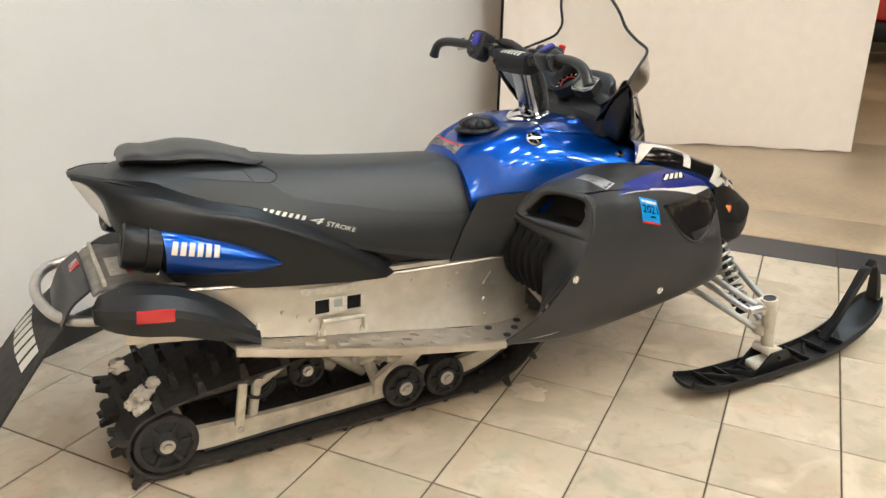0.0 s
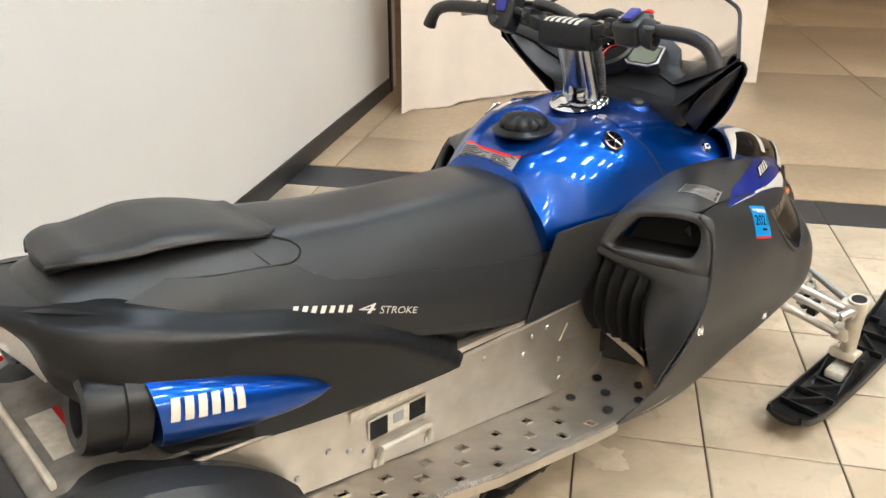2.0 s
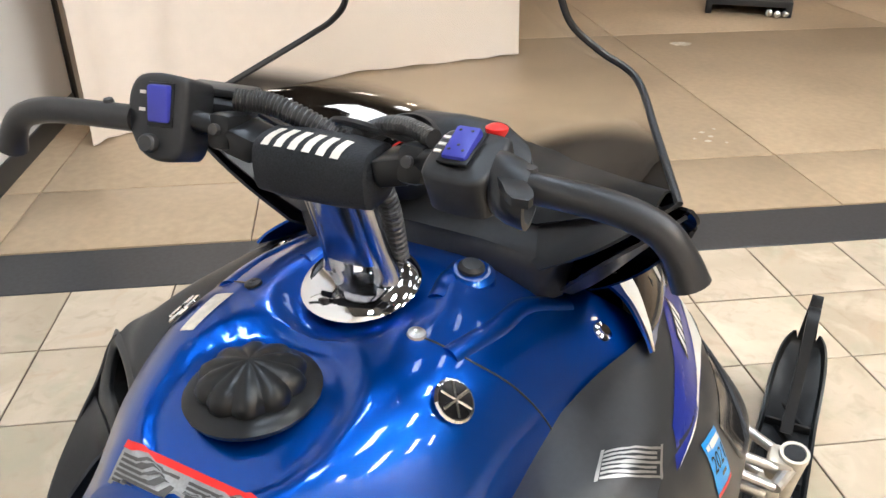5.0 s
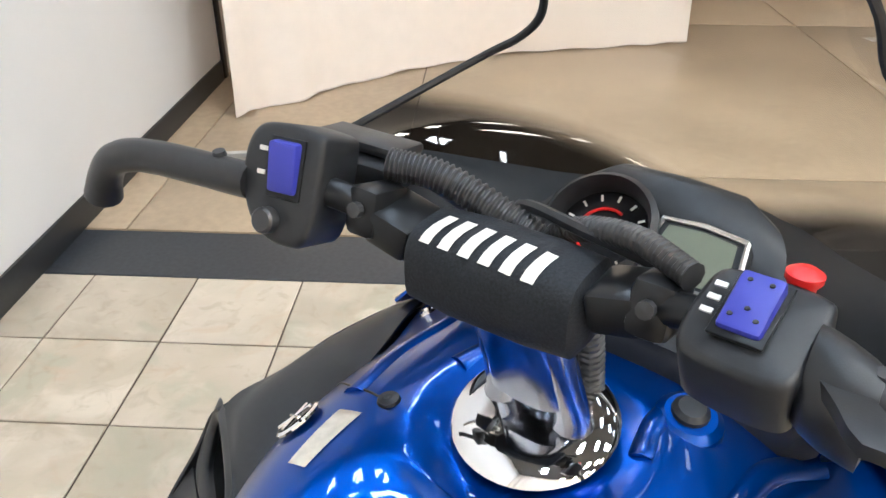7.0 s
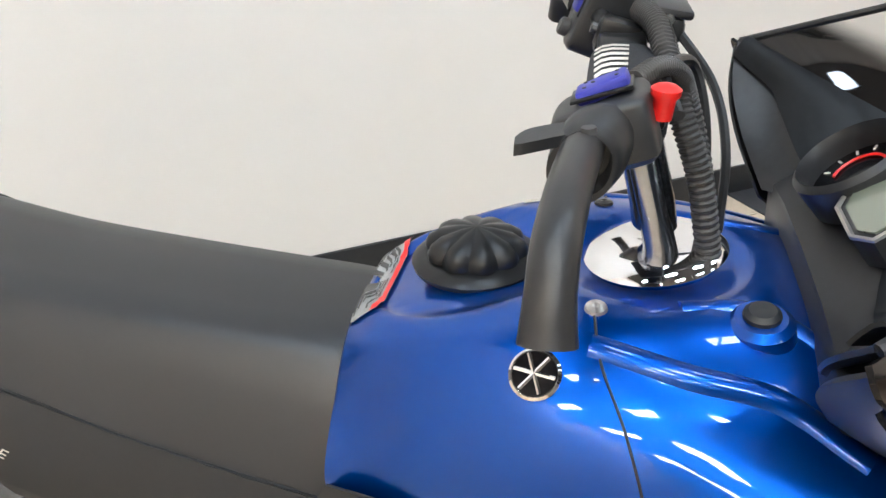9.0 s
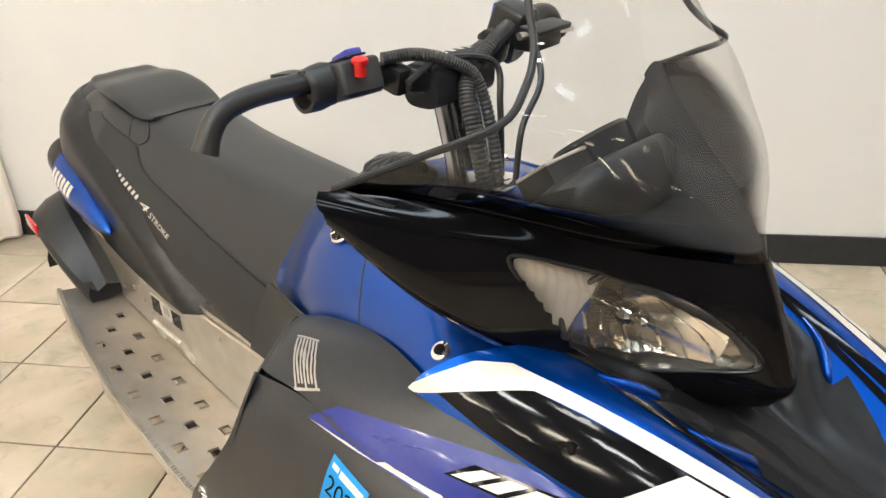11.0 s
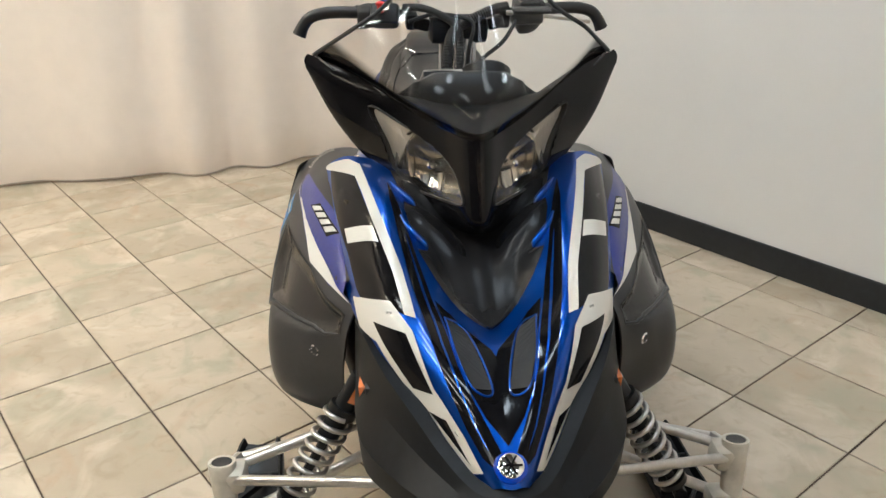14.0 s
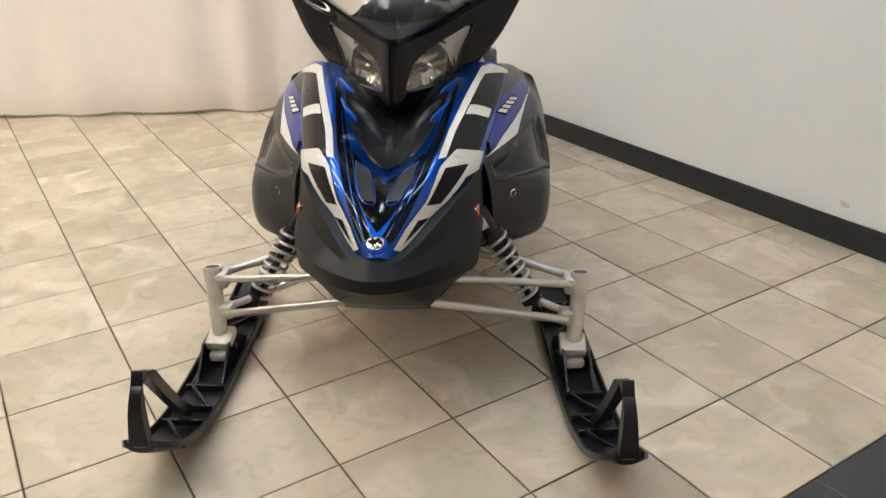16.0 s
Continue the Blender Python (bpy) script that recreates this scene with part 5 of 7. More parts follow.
# ---- dash ----
part("dash_pod", Shape().loft([ring(x, h) for x, h in (
    (-0.505, [(0, 0.872), (0.10, 0.870), (0.17, 0.862), (0.19, 0.85), (0.17, 0.80), (0, 0.82)]),
    (-0.475, [(0, 0.890), (0.10, 0.890), (0.18, 0.890), (0.215, 0.89), (0.20, 0.81), (0, 0.82)]),
    (-0.43, [(0, 0.940), (0.09, 0.940), (0.13, 0.932), (0.14, 0.91), (0.13, 0.86), (0, 0.85)]),
    (-0.40, [(0, 0.966), (0.085, 0.964), (0.115, 0.950), (0.122, 0.92), (0.115, 0.86), (0, 0.85)]),
    (-0.37, [(0, 0.978), (0.065, 0.975), (0.092, 0.956), (0.098, 0.92), (0.09, 0.86), (0, 0.84)]),
    (-0.345, [(0, 0.958), (0.040, 0.955), (0.060, 0.935), (0.065, 0.90), (0.06, 0.86), (0, 0.84)]),
    (-0.33, [(0, 0.925), (0.02, 0.92), (0.03, 0.90), (0.035, 0.88), (0.03, 0.85), (0, 0.83)]))], 24), BLACK, sled, "black plastic dash pod", 50)
for sy in (1, -1):
    s = Shape().patch([[(-0.547, 0.337, 0.985), (-0.552, 0.295, 0.945), (-0.540, 0.245, 0.900), (-0.512, 0.18, 0.850)], [(-0.500, 0.300, 0.965), (-0.507, 0.26, 0.930), (-0.503, 0.21, 0.890), (-0.490, 0.15, 0.858)], [(-0.470, 0.225, 0.925), (-0.470, 0.20, 0.91), (-0.468, 0.17, 0.895), (-0.465, 0.13, 0.88)]], 10, 12, 0.004)
    part("dash_wing", s if sy > 0 else s.mirrored(), BLACK, sled, "black inner wing beside the dash", 60)
    s = Shape().patch([[(-0.549, 0.345, 0.978), (-0.553, 0.303, 0.938), (-0.541, 0.255, 0.890), (-0.510, 0.205, 0.830)], [(-0.50, 0.305, 0.92), (-0.495, 0.27, 0.875), (-0.475, 0.235, 0.83), (-0.445, 0.20, 0.79)], [(-0.42, 0.215, 0.83), (-0.42, 0.20, 0.80), (-0.41, 0.18, 0.78), (-0.38, 0.16, 0.76)]], 10, 12, 0.004, flip=True)
    part("cowl_side", s if sy > 0 else s.mirrored(), BLACK, sled, "black inner side of the cowl", 60)


def gauges():
    face = pose(-0.457, 0.042, 0.937, 0, -38, 0)
    hood_ring = Shape()
    hood_ring.lathe([(0.047, -0.02), (0.055, -0.02), (0.058, 0.02), (0.052, 0.026), (0.047, 0.012), (0.0469, -0.0199)], face.translation, face.to_3x3() @ Vector((0, 0, 1)), 32)
    g = part("gauge_ring", hood_ring, BLACK, sled, "black gauge surround")
    dial = Shape().lathe([(0, -0.004), (0.047, -0.004), (0.047, 0.0), (0, 0.0)], face.translation, face.to_3x3() @ Vector((0, 0, 1)), 32)
    part("gauge_dial", dial, BLACKFILM, g, "black dial with a red scale")
    arc = Shape().tube([face @ Vector((0.026 * math.cos(a), 0.026 * math.sin(a), 0.002)) for a in np.linspace(-0.4, 2.6, 24)], 0.0016, 0, 5)
    part("dial_arc", arc, REDPLASTIC, g, "red scale arc")
    tick = Shape()
    for k in range(11):
        a = -2.3 + k * 0.46
        tick.box((0.007, 0.0022, 0.001), face @ Matrix.Rotation(a, 4, "Z") @ Matrix.Translation((0.039, 0, 0.001)))
    part("dial_tick", tick, WHITE, g, "white scale marks")
    m = pose(-0.455, -0.052, 0.937, 0, -38, 0)
    hexa = [(0.030, -0.042), (0.034, 0.0), (0.030, 0.042), (-0.020, 0.050), (-0.034, 0.030), (-0.034, -0.030), (-0.020, -0.050)]
    d = part("display_case", Shape().prism(hexa, 0.03, m @ Matrix.Translation((0, 0, -0.018))), BLACK, sled, "black display housing")
    rimm = Shape().tube([m @ Vector((x * 0.96, y * 0.96, 0.013)) for x, y in hexa + hexa[:1]], 0.0028, 0, 6)
    part("display_rim", rimm, STEEL, d, "silver display rim")
    part("display_glass", Shape().prism([(x * 0.78, y * 0.78) for x, y in hexa], 0.002, m @ Matrix.Translation((0, 0, 0.012))), LCD, d, "grey liquid crystal display")


gauges()

# ---- handlebar, turned a little to the left ----
bar_pose = Matrix.Translation((-0.69, 0, 0)) @ Matrix.Rotation(radians(4), 4, "Z") @ Matrix.Translation((0.69, 0, 0))


def turned(s):
    s.v = [tuple(bar_pose @ Vector(p)) for p in s.v]
    return s


def both(s):
    m = s.mirrored()
    return turned(s), turned(m)


part("handlebar", turned(Shape().tube([(-0.748, -0.33, 1.050), (-0.735, -0.24, 1.054), (-0.710, -0.14, 1.052), (-0.690, -0.06, 1.022), (-0.688, 0.06, 1.022), (-0.710, 0.14, 1.052), (-0.735, 0.24, 1.054), (-0.748, 0.33, 1.050)], 0.0115, 60, 12)), SATIN, sled, "black steel handlebar")
padr = []
for y, r in ((-0.070, 0.024), (-0.065, 0.033), (-0.03, 0.0355), (0.03, 0.0355), (0.065, 0.033), (0.070, 0.024)):
    padr.append([(-0.690 + r * math.copysign(abs(math.cos(a)) ** 0.6, math.cos(a)), y, 1.016 + r * 0.95 * math.copysign(abs(math.sin(a)) ** 0.6, math.sin(a))) for a in np.linspace(0, 2 * np.pi, 28, endpoint=False)])
bar_pad = part("bar_pad", turned(Shape().loft(padr)), PADCLOTH, sled, "black fabric bar pad with white lettering", 50)
for s in both(Shape().tube([(-0.732, 0.205, 1.053), (-0.744, 0.290, 1.054), (-0.749, 0.330, 1.050), (-0.752, 0.356, 1.040), (-0.753, 0.372, 1.022), (-0.753, 0.383, 1.000)], [0.0145, 0.0145, 0.0145, 0.0145, 0.0148, 0.0170], 30, 14)):
    part("hand_grip", s, GRIPRUBBER, sled, "black rubber grip with a hooked end")


def shell_box(outline, depth, m, edge=0.005):
    """A housing with a rounded outline (y, z), its face towards -x, softened front and back."""
    pts = np.array(curve_points(np.array([(y, z, 0.0) for y, z in outline]), 48, closed=True))[:, :2]
    c = pts.mean(0)
    rings = []
    for x, k in ((-depth / 2, 0.0), (-depth / 2, 0.86), (-depth / 2 + edge * 0.35, 0.95), (-depth / 2 + edge, 1.0), (depth / 2 - edge, 0.98), (depth / 2, 0.85)):
        rings.append([tuple(m @ Vector((x, c[0] + (p[0] - c[0]) * max(k, 0.02), c[1] + (p[1] - c[1]) * max(k, 0.02)))) for p in pts])
    return Shape().loft(rings)


LEFT_FACE = [(0.006, 0.045), (0.026, 0.041), (0.036, 0.026), (0.037, 0.0), (0.031, -0.022), (0.020, -0.038), (0.004, -0.046), (-0.014, -0.047), (-0.024, -0.044), (-0.031, -0.030), (-0.034, 0.0), (-0.034, 0.032), (-0.030, 0.041), (-0.014, 0.044)]
RIGHT_FACE = [(0.026, 0.036), (0.034, 0.028), (0.036, 0.0), (0.033, -0.022), (0.024, -0.031), (0.0, -0.034), (-0.024, -0.033), (-0.033, -0.025), (-0.035, 0.0), (-0.034, 0.028), (-0.026, 0.036), (0.0, 0.038)]
for sg in (1, -1):
    base = bar_pose @ (pose(-0.708, 0.176, 1.050, 0, 22, 8) if sg > 0 else pose(-0.718, -0.174, 1.046, -6, 70, -11))
    h = part("switch_housing", shell_box(LEFT_FACE if sg > 0 else RIGHT_FACE, 0.056 if sg > 0 else 0.048, base), BLACK, sled, "black switch housing", 40)
    ry, rz = (-0.004, 0.013) if sg > 0 else (0.003, 0.006)
    part("switch_recess", Shape().box((0.003, 0.031, 0.046), base @ pose(-0.0282, ry, rz - 0.001), 0.001), SATIN, h, "black recess round the rocker")
    part("rocker_switch", Shape().box((0.012, 0.025, 0.039), base @ pose(-0.0300, ry, rz, 0, -7, 0), 0.003), VIOLETBTN, h, "violet-blue rocker switch")
    if sg < 0:
        for dy, dz in ((-0.006, 0.012), (0.006, 0.012), (0.0, -0.006), (0.007, -0.012), (-0.007, -0.012)):
            part("rocker_dot", Shape().lathe([(0, 0), (0.0017, 0), (0.0015, 0.0006), (0, 0.0008)], base @ Vector((-0.0362 - 0.12 * dz, dy + ry, rz + dz)), base.to_3x3() @ Vector((-1, 0, 0.1)), 8), BLACK, h, "")
    for dz in (0.024, 0.006) if sg > 0 else (0.016, 0.006, -0.004):
        part("switch_mark", Shape().box((0.0012, 0.007, 0.0035), base @ pose(-0.0284, 0.018 if sg > 0 else 0.024, dz)), WHITE, h, "small white mark")
    if sg > 0:
        part("push_button", Shape().lathe([(0, 0), (0.0105, 0), (0.010, 0.008), (0.008, 0.010), (0, 0.010)], base @ Vector((-0.028, 0.006, -0.029)), base.to_3x3() @ Vector((-1, 0, 0)), 18), HOSE, h, "grey round push button")
    else:
        part("kill_stem", turned(Shape().lathe([(0, 0), (0.0075, 0), (0.008, 0.014), (0.0108, 0.018), (0.0108, 0.022), (0.007, 0.0245), (0, 0.026)], (-0.681, -0.186, 1.060), (0.05, 0, 1), 18)), REDPLASTIC, h, "red emergency stop button")
        guard = []
        for y, r, dx, dz, low in ((-0.200, 0.026, 0.004, 0.0, 0.008), (-0.206, 0.027, 0.0, 0.0, 0.010), (-0.217, 0.027, -0.003, -0.002, 0.013), (-0.228, 0.025, -0.006, -0.003, 0.016), (-0.235, 0.023, -0.008, -0.004, 0.018), (-0.236, 0.019, -0.008, -0.004, 0.014), (-0.222, 0.016, -0.006, -0.003, 0.008)):
            guard.append([(-0.726 + dx + r * 0.95 * math.cos(a) - 0.3 * low * max(0, math.sin(-a - 0.6)), y - 0.004, 1.050 + dz + r * math.sin(a) - 0.5 * low * max(0, math.sin(-a))) for a in np.linspace(0, 2 * np.pi, 36, endpoint=False)])
        part("throttle_guard", turned(Shape().loft(guard)), BLACK, h, "rounded black throttle guard", 50)
        part("throttle_lever", turned(Shape().loft([[(x, y - w, z - 0.004), (x, y + w, z - 0.004), (x, y + w, z + 0.004), (x, y - w, z + 0.004)] for x, y, z, w in ((-0.725, -0.205, 1.056, 0.010), (-0.745, -0.222, 1.060, 0.012), (-0.764, -0.236, 1.061, 0.013), (-0.775, -0.242, 1.060, 0.012), (-0.781, -0.245, 1.058, 0.007))], 16)), BLACK, h, "black thumb throttle")
for sg in (1, -1):
    part("grip_screw", turned(Shape().lathe([(0, 0), (0.006, 0), (0.005, 0.004), (0, 0.004)], (-0.733, 0.238 * sg, 1.067), (-0.1, 0, 1), 12)), HOSE, sled, "")
    part("lever_mount", turned(Shape().box((0.045, 0.03, 0.040), pose(-0.694, 0.112 * sg, 1.040, 0, 15, 0), 0.008)), SATIN, sled, "black clamp beside the switch housing")
    part("clamp_bolt", turned(Shape().lathe([(0, 0), (0.006, 0), (0.006, 0.006), (0, 0.007)], (-0.716, 0.112 * sg, 1.049), (-1, 0, 0.3), 10)), HOSE, sled, "")
part("brake_master", turned(Shape().box((0.045, 0.075, 0.028), pose(-0.646, 0.160, 1.045, 0, 0, 0), 0.008).box((0.040, 0.090, 0.010), pose(-0.636, 0.168, 1.063, 0, 8, 0), 0.004)), BLACK, sled, "black brake reservoir")
part("brake_lever", turned(Shape().tube([(-0.645, 0.11, 1.058), (-0.638, 0.16, 1.055), (-0.665, 0.25, 1.040), (-0.690, 0.33, 1.026)], [0.006, 0.006, 0.005, 0.005], 20, 8)), STEEL, sled, "silver brake lever")
for sy in (1, -1):
    part("bar_clamp", turned(Shape().box((0.05, 0.04, 0.03), pose(-0.69, 0.090 * sy, 1.032, 14 * sy, 0, 0), 0.006)), SATIN, sled, "black bar clamp")


def corrugated(pts, r, n):
    """A ribbed hose along a curve."""
    p = curve_points(pts, n)
    rad = [r * (1.0 if k % 4 < 2 else 0.86) for k in range(n)]
    return Shape().tube(p, rad, 0, 9)


part("ribbed_hose", corrugated([(-0.680, 0.118, 1.068), (-0.664, 0.078, 1.062), (-0.652, 0.020, 1.038), (-0.640, -0.018, 1.01), (-0.615, -0.03, 0.95), (-0.595, -0.03, 0.87)], 0.0130, 230), HOSE, sled, "black corrugated cable hose", 30)
part("ribbed_hose", corrugated([(-0.688, -0.130, 1.068), (-0.668, -0.085, 1.068), (-0.648, -0.035, 1.050), (-0.634, -0.002, 1.02), (-0.61, 0.0, 0.95), (-0.592, -0.005, 0.87)], 0.0095, 230), HOSE, sled, "black corrugated cable hose", 30)
part("control_cable", Shape().tube([(-0.645, 0.14, 1.05), (-0.600, 0.10, 1.00), (-0.585, 0.04, 0.95), (-0.582, 0.02, 0.87)], 0.005, 24, 7).tube([(-0.65, -0.12, 1.04), (-0.66, -0.05, 1.055), (-0.63, 0.03, 1.04), (-0.61, 0.02, 0.98), (-0.6, 0.01, 0.88)], 0.005, 30, 7), BLACK, sled, "thin black control cables")

# ---- front suspension ----
for sy in (1, -1):
    sp = Shape().tube([(-0.004, 0.520 * sy, 0.288), (0.02, 0.515 * sy, 0.19), (0.042, 0.508 * sy, 0.085)], [0.027, 0.022, 0.022], 12, 20)
    sp.lathe([(0.0, -0.002), (0.020, -0.002), (0.021, 0.004), (0.027, 0.004), (0.027, -0.01)], (-0.005, 0.520 * sy, 0.288), (-0.2, 0, 1), 20)
    sp.box((0.06, 0.05, 0.05), pose(-0.005, 0.50 * sy, 0.255), 0.012).box((0.05, 0.05, 0.045), pose(0.02, 0.49 * sy, 0.165), 0.012)
    sp.box((0.075, 0.075, 0.03), pose(0.048, 0.505 * sy, 0.088, 0, 14, 0), 0.008)
    spindle = part("spindle", sp, RAIL, sled, "grey cast ski spindle")
    part("spindle_bore", Shape().lathe([(0, 0), (0.0195, 0), (0.0195, 0.003), (0, 0.003)], (-0.0052, 0.520 * sy, 0.2885), (-0.2, 0, 1), 18), BLACK, spindle, "dark open bore")
    part("steering_arm", Shape().tube([(-0.01, 0.52 * sy, 0.26), (-0.07, 0.50 * sy, 0.25)], 0.013, 0, 10).tube([(-0.07, 0.50 * sy, 0.25), (-0.10, 0.20 * sy, 0.31)], 0.010, 0, 10), STEEL, sled, "silver steering arm and tie rod")
    up = Shape().tube([(0.015, 0.495 * sy, 0.262), (0.13, 0.17 * sy, 0.335)], 0.0105, 0, 12).tube([(-0.03, 0.495 * sy, 0.262), (-0.10, 0.18 * sy, 0.345)], 0.0105, 0, 12)
    up.tube([(0.02, 0.49 * sy, 0.262), (-0.035, 0.49 * sy, 0.262)], 0.013, 0, 10)
    part("upper_arm", up, STEEL, sled, "silver tubular upper suspension arm")
    lo = Shape().tube([(0.045, 0.485 * sy, 0.165), (0.165, 0.085 * sy, 0.285)], 0.0115, 0, 12).tube([(0.0, 0.485 * sy, 0.165), (-0.10, 0.15 * sy, 0.27)], 0.0115, 0, 12)
    lo.tube([(0.05, 0.48 * sy, 0.165), (-0.005, 0.48 * sy, 0.165)], 0.014, 0, 10)
    part("lower_arm", lo, STEEL, sled, "silver tubular lower suspension arm")
    a, b = Vector((-0.02, 0.235 * sy, 0.47)), Vector((0.025, 0.40 * sy, 0.195))
    ax = (b - a)
    sh = Shape().tube([a, a + ax * 0.45], 0.022, 0, 14).tube([a + ax * 0.45, b], 0.010, 0, 10).lathe([(0, 0), (0.03, 0), (0.03, 0.012), (0, 0.012)], a + ax * 0.90, ax, 16).lathe([(0, 0), (0.03, 0), (0.03, 0.02), (0, 0.02)], a + ax * 0.22, ax, 16)
    sh.tube([b + Vector((-0.02, 0, 0)), b + Vector((0.02, 0, 0))], 0.014, 0, 10)
    shock = part("front_shock", sh, SATIN, sled, "black front shock absorber")
    q = ax.normalized().to_track_quat("Z", "Y").to_matrix()
    coil = [tuple(a + ax * (0.27 + 0.63 * k) + q @ Vector((0.031 * math.cos(k * 2 * math.pi * 8), 0.031 * math.sin(k * 2 * math.pi * 8), 0))) for k in np.linspace(0, 1, 130)]
    part("coil_spring", Shape().tube(coil, 0.0052, 0, 7), STEEL, shock, "pale steel coil spring", 80)
    tag = Shape().box((0.004, 0.02, 0.045), pose(0.008, 0.245 * sy, 0.445, 30 * sy, 0, 0))
    part("shock_label", tag, ORANGE if sy < 0 else PAPER, shock, "small orange and white tag")


def ski(sy):
    """Black plastic ski: keeled sole, raised rims, webs, steel saddle and a loop at the upturned tip."""
    base = pose(0.050, 0.508 * sy, 0, 0, 0, 5.6 if sy > 0 else 0.8)
    def put(s):
        s.v = [tuple(base @ Vector(p)) for p in s.v]
        return s
    rows = []
    for x, z, w in ((-0.40, 0.062, 0.045), (-0.37, 0.05, 0.055), (-0.28, 0.030, 0.062), (-0.10, 0.018, 0.066), (0.10, 0.014, 0.066), (0.25, 0.020, 0.066), (0.36, 0.040, 0.064), (0.45, 0.074, 0.064), (0.51, 0.110, 0.060), (0.548, 0.138, 0.050), (0.568, 0.156, 0.034)):
        k = 0.022 if -0.35 < x < 0.45 else 0.010
        rows.append([(x, -w, z + 0.022), (x, -w + 0.006, z + 0.024), (x, -w + 0.012, z + 0.006), (x, -0.012, z + 0.002), (x, 0.012, z + 0.002), (x, w - 0.012, z + 0.006), (x, w - 0.006, z + 0.024), (x, w, z + 0.022), (x, w + 0.002, z + 0.004), (x, w * 0.6, z - 0.008), (x, 0.016, z - 0.010), (x, 0.008, z - min(k, z - 0.001) if z < 0.03 else z - 0.012), (x, -0.008, z - min(k, z - 0.001) if z < 0.03 else z - 0.012), (x, -0.016, z - 0.010), (x, -w * 0.6, z - 0.008), (x, -w - 0.002, z + 0.004)])
    s = part("ski", put(Shape().loft(rows, 50)), SATIN, sled, "black plastic ski turned slightly to one side", 40)
    for x in (-0.30, -0.20, 0.16, 0.26, 0.34):
        z = np.interp(x, [-0.4, -0.28, 0.1, 0.25, 0.36], [0.062, 0.03, 0.014, 0.02, 0.042])
        web = Shape().box((0.008, 0.105, 0.02), pose(x, 0, z + 0.012), 0.002)
        part("ski_web", put(web), SATIN, s, "")
        part("ski_brace", put(Shape().box((0.11, 0.008, 0.018), pose(x + 0.045, 0, z + 0.013, 0, 0, 38 if x > 0 else -38), 0.002)), SATIN, s, "")
    saddle = Shape()
    for y in (-0.036, 0.036):
        saddle.prism([(-0.13, 0.0), (0.13, 0.0), (0.10, 0.02), (0.045, 0.072), (-0.03, 0.072), (-0.09, 0.022)], 0.006, pose(0.0, y + 0.003, 0.022, 90, 0, 0))
    saddle.tube([(0.01, -0.05, 0.07), (0.01, 0.05, 0.07)], 0.008, 0, 10).tube([(-0.1, -0.04, 0.034), (-0.1, 0.04, 0.034)], 0.006, 0, 8)
    part("ski_saddle", put(saddle), SATIN, s, "dark steel ski saddle")
    part("rubber_damper", put(Shape().box((0.12, 0.055, 0.03), pose(-0.02, 0, 0.045), 0.01)), PAPER, s, "pale rubber damper")
    loop = Shape().loft([[(x - dx, -w, z - dz), (x + dx, -w, z + dz), (x + dx, w, z + dz), (x - dx, w, z - dz)] for x, z, dx, dz, w in ((0.30, 0.055, 0.010, -0.008, 0.014), (0.36, 0.125, 0.010, -0.008, 0.012), (0.43, 0.225, 0.011, -0.008, 0.012), (0.475, 0.290, 0.012, -0.004, 0.014), (0.505, 0.310, 0.004, 0.012, 0.013), (0.530, 0.295, -0.008, 0.010, 0.013), (0.550, 0.245, -0.012, 0.004, 0.016), (0.562, 0.165, -0.012, 0.0, 0.022))], 36)
    part("ski_loop", put(loop), SATIN, s, "upright tip handle")
    part("carbide_runner", put(Shape().tube([(-0.22, 0, 0.006), (0.28, 0, 0.006)], 0.005, 0, 6)), STEEL, s, "steel wear runner")


ski(1)
ski(-1)


# ---- headlamps ----
AMBER = (0.10, 0.225, 0.508)
HOUSING = mat("lamp_housing_silver", (0.52, 0.48, 0.41), 0.3, metal=0.25, grain=0.06, scale=60)
SMOKE = mat("smoked_lamp_inside", (0.05, 0.048, 0.046), 0.2, coat=0.5)
GRILLE = mat("black_grille_mesh", (0.012, 0.012, 0.013), 0.55, bump=0.5, bump_scale=900)


def surface(*shapes):
    """A search tree over the faces of shapes or mesh objects."""
    v, f = [], []
    for s in shapes:
        b = len(v)
        if isinstance(s, Shape):
            v += [Vector(p) for p in s.v]
            f += [tuple(b + i for i in q) for q in s.f]
        else:
            v += [p.co.copy() for p in s.data.vertices]
            f += [tuple(b + i for i in q.vertices) for q in s.data.polygons]
    return BVHTree.FromPolygons(v, f)


def outer_skin(ob):
    """A search tree over the outer face of a part that was given a thickness."""
    n = len(ob.data.vertices) // 2
    return BVHTree.FromPolygons([p.co.copy() for p in ob.data.vertices], [tuple(q.vertices) for q in ob.data.polygons if min(q.vertices) >= n])


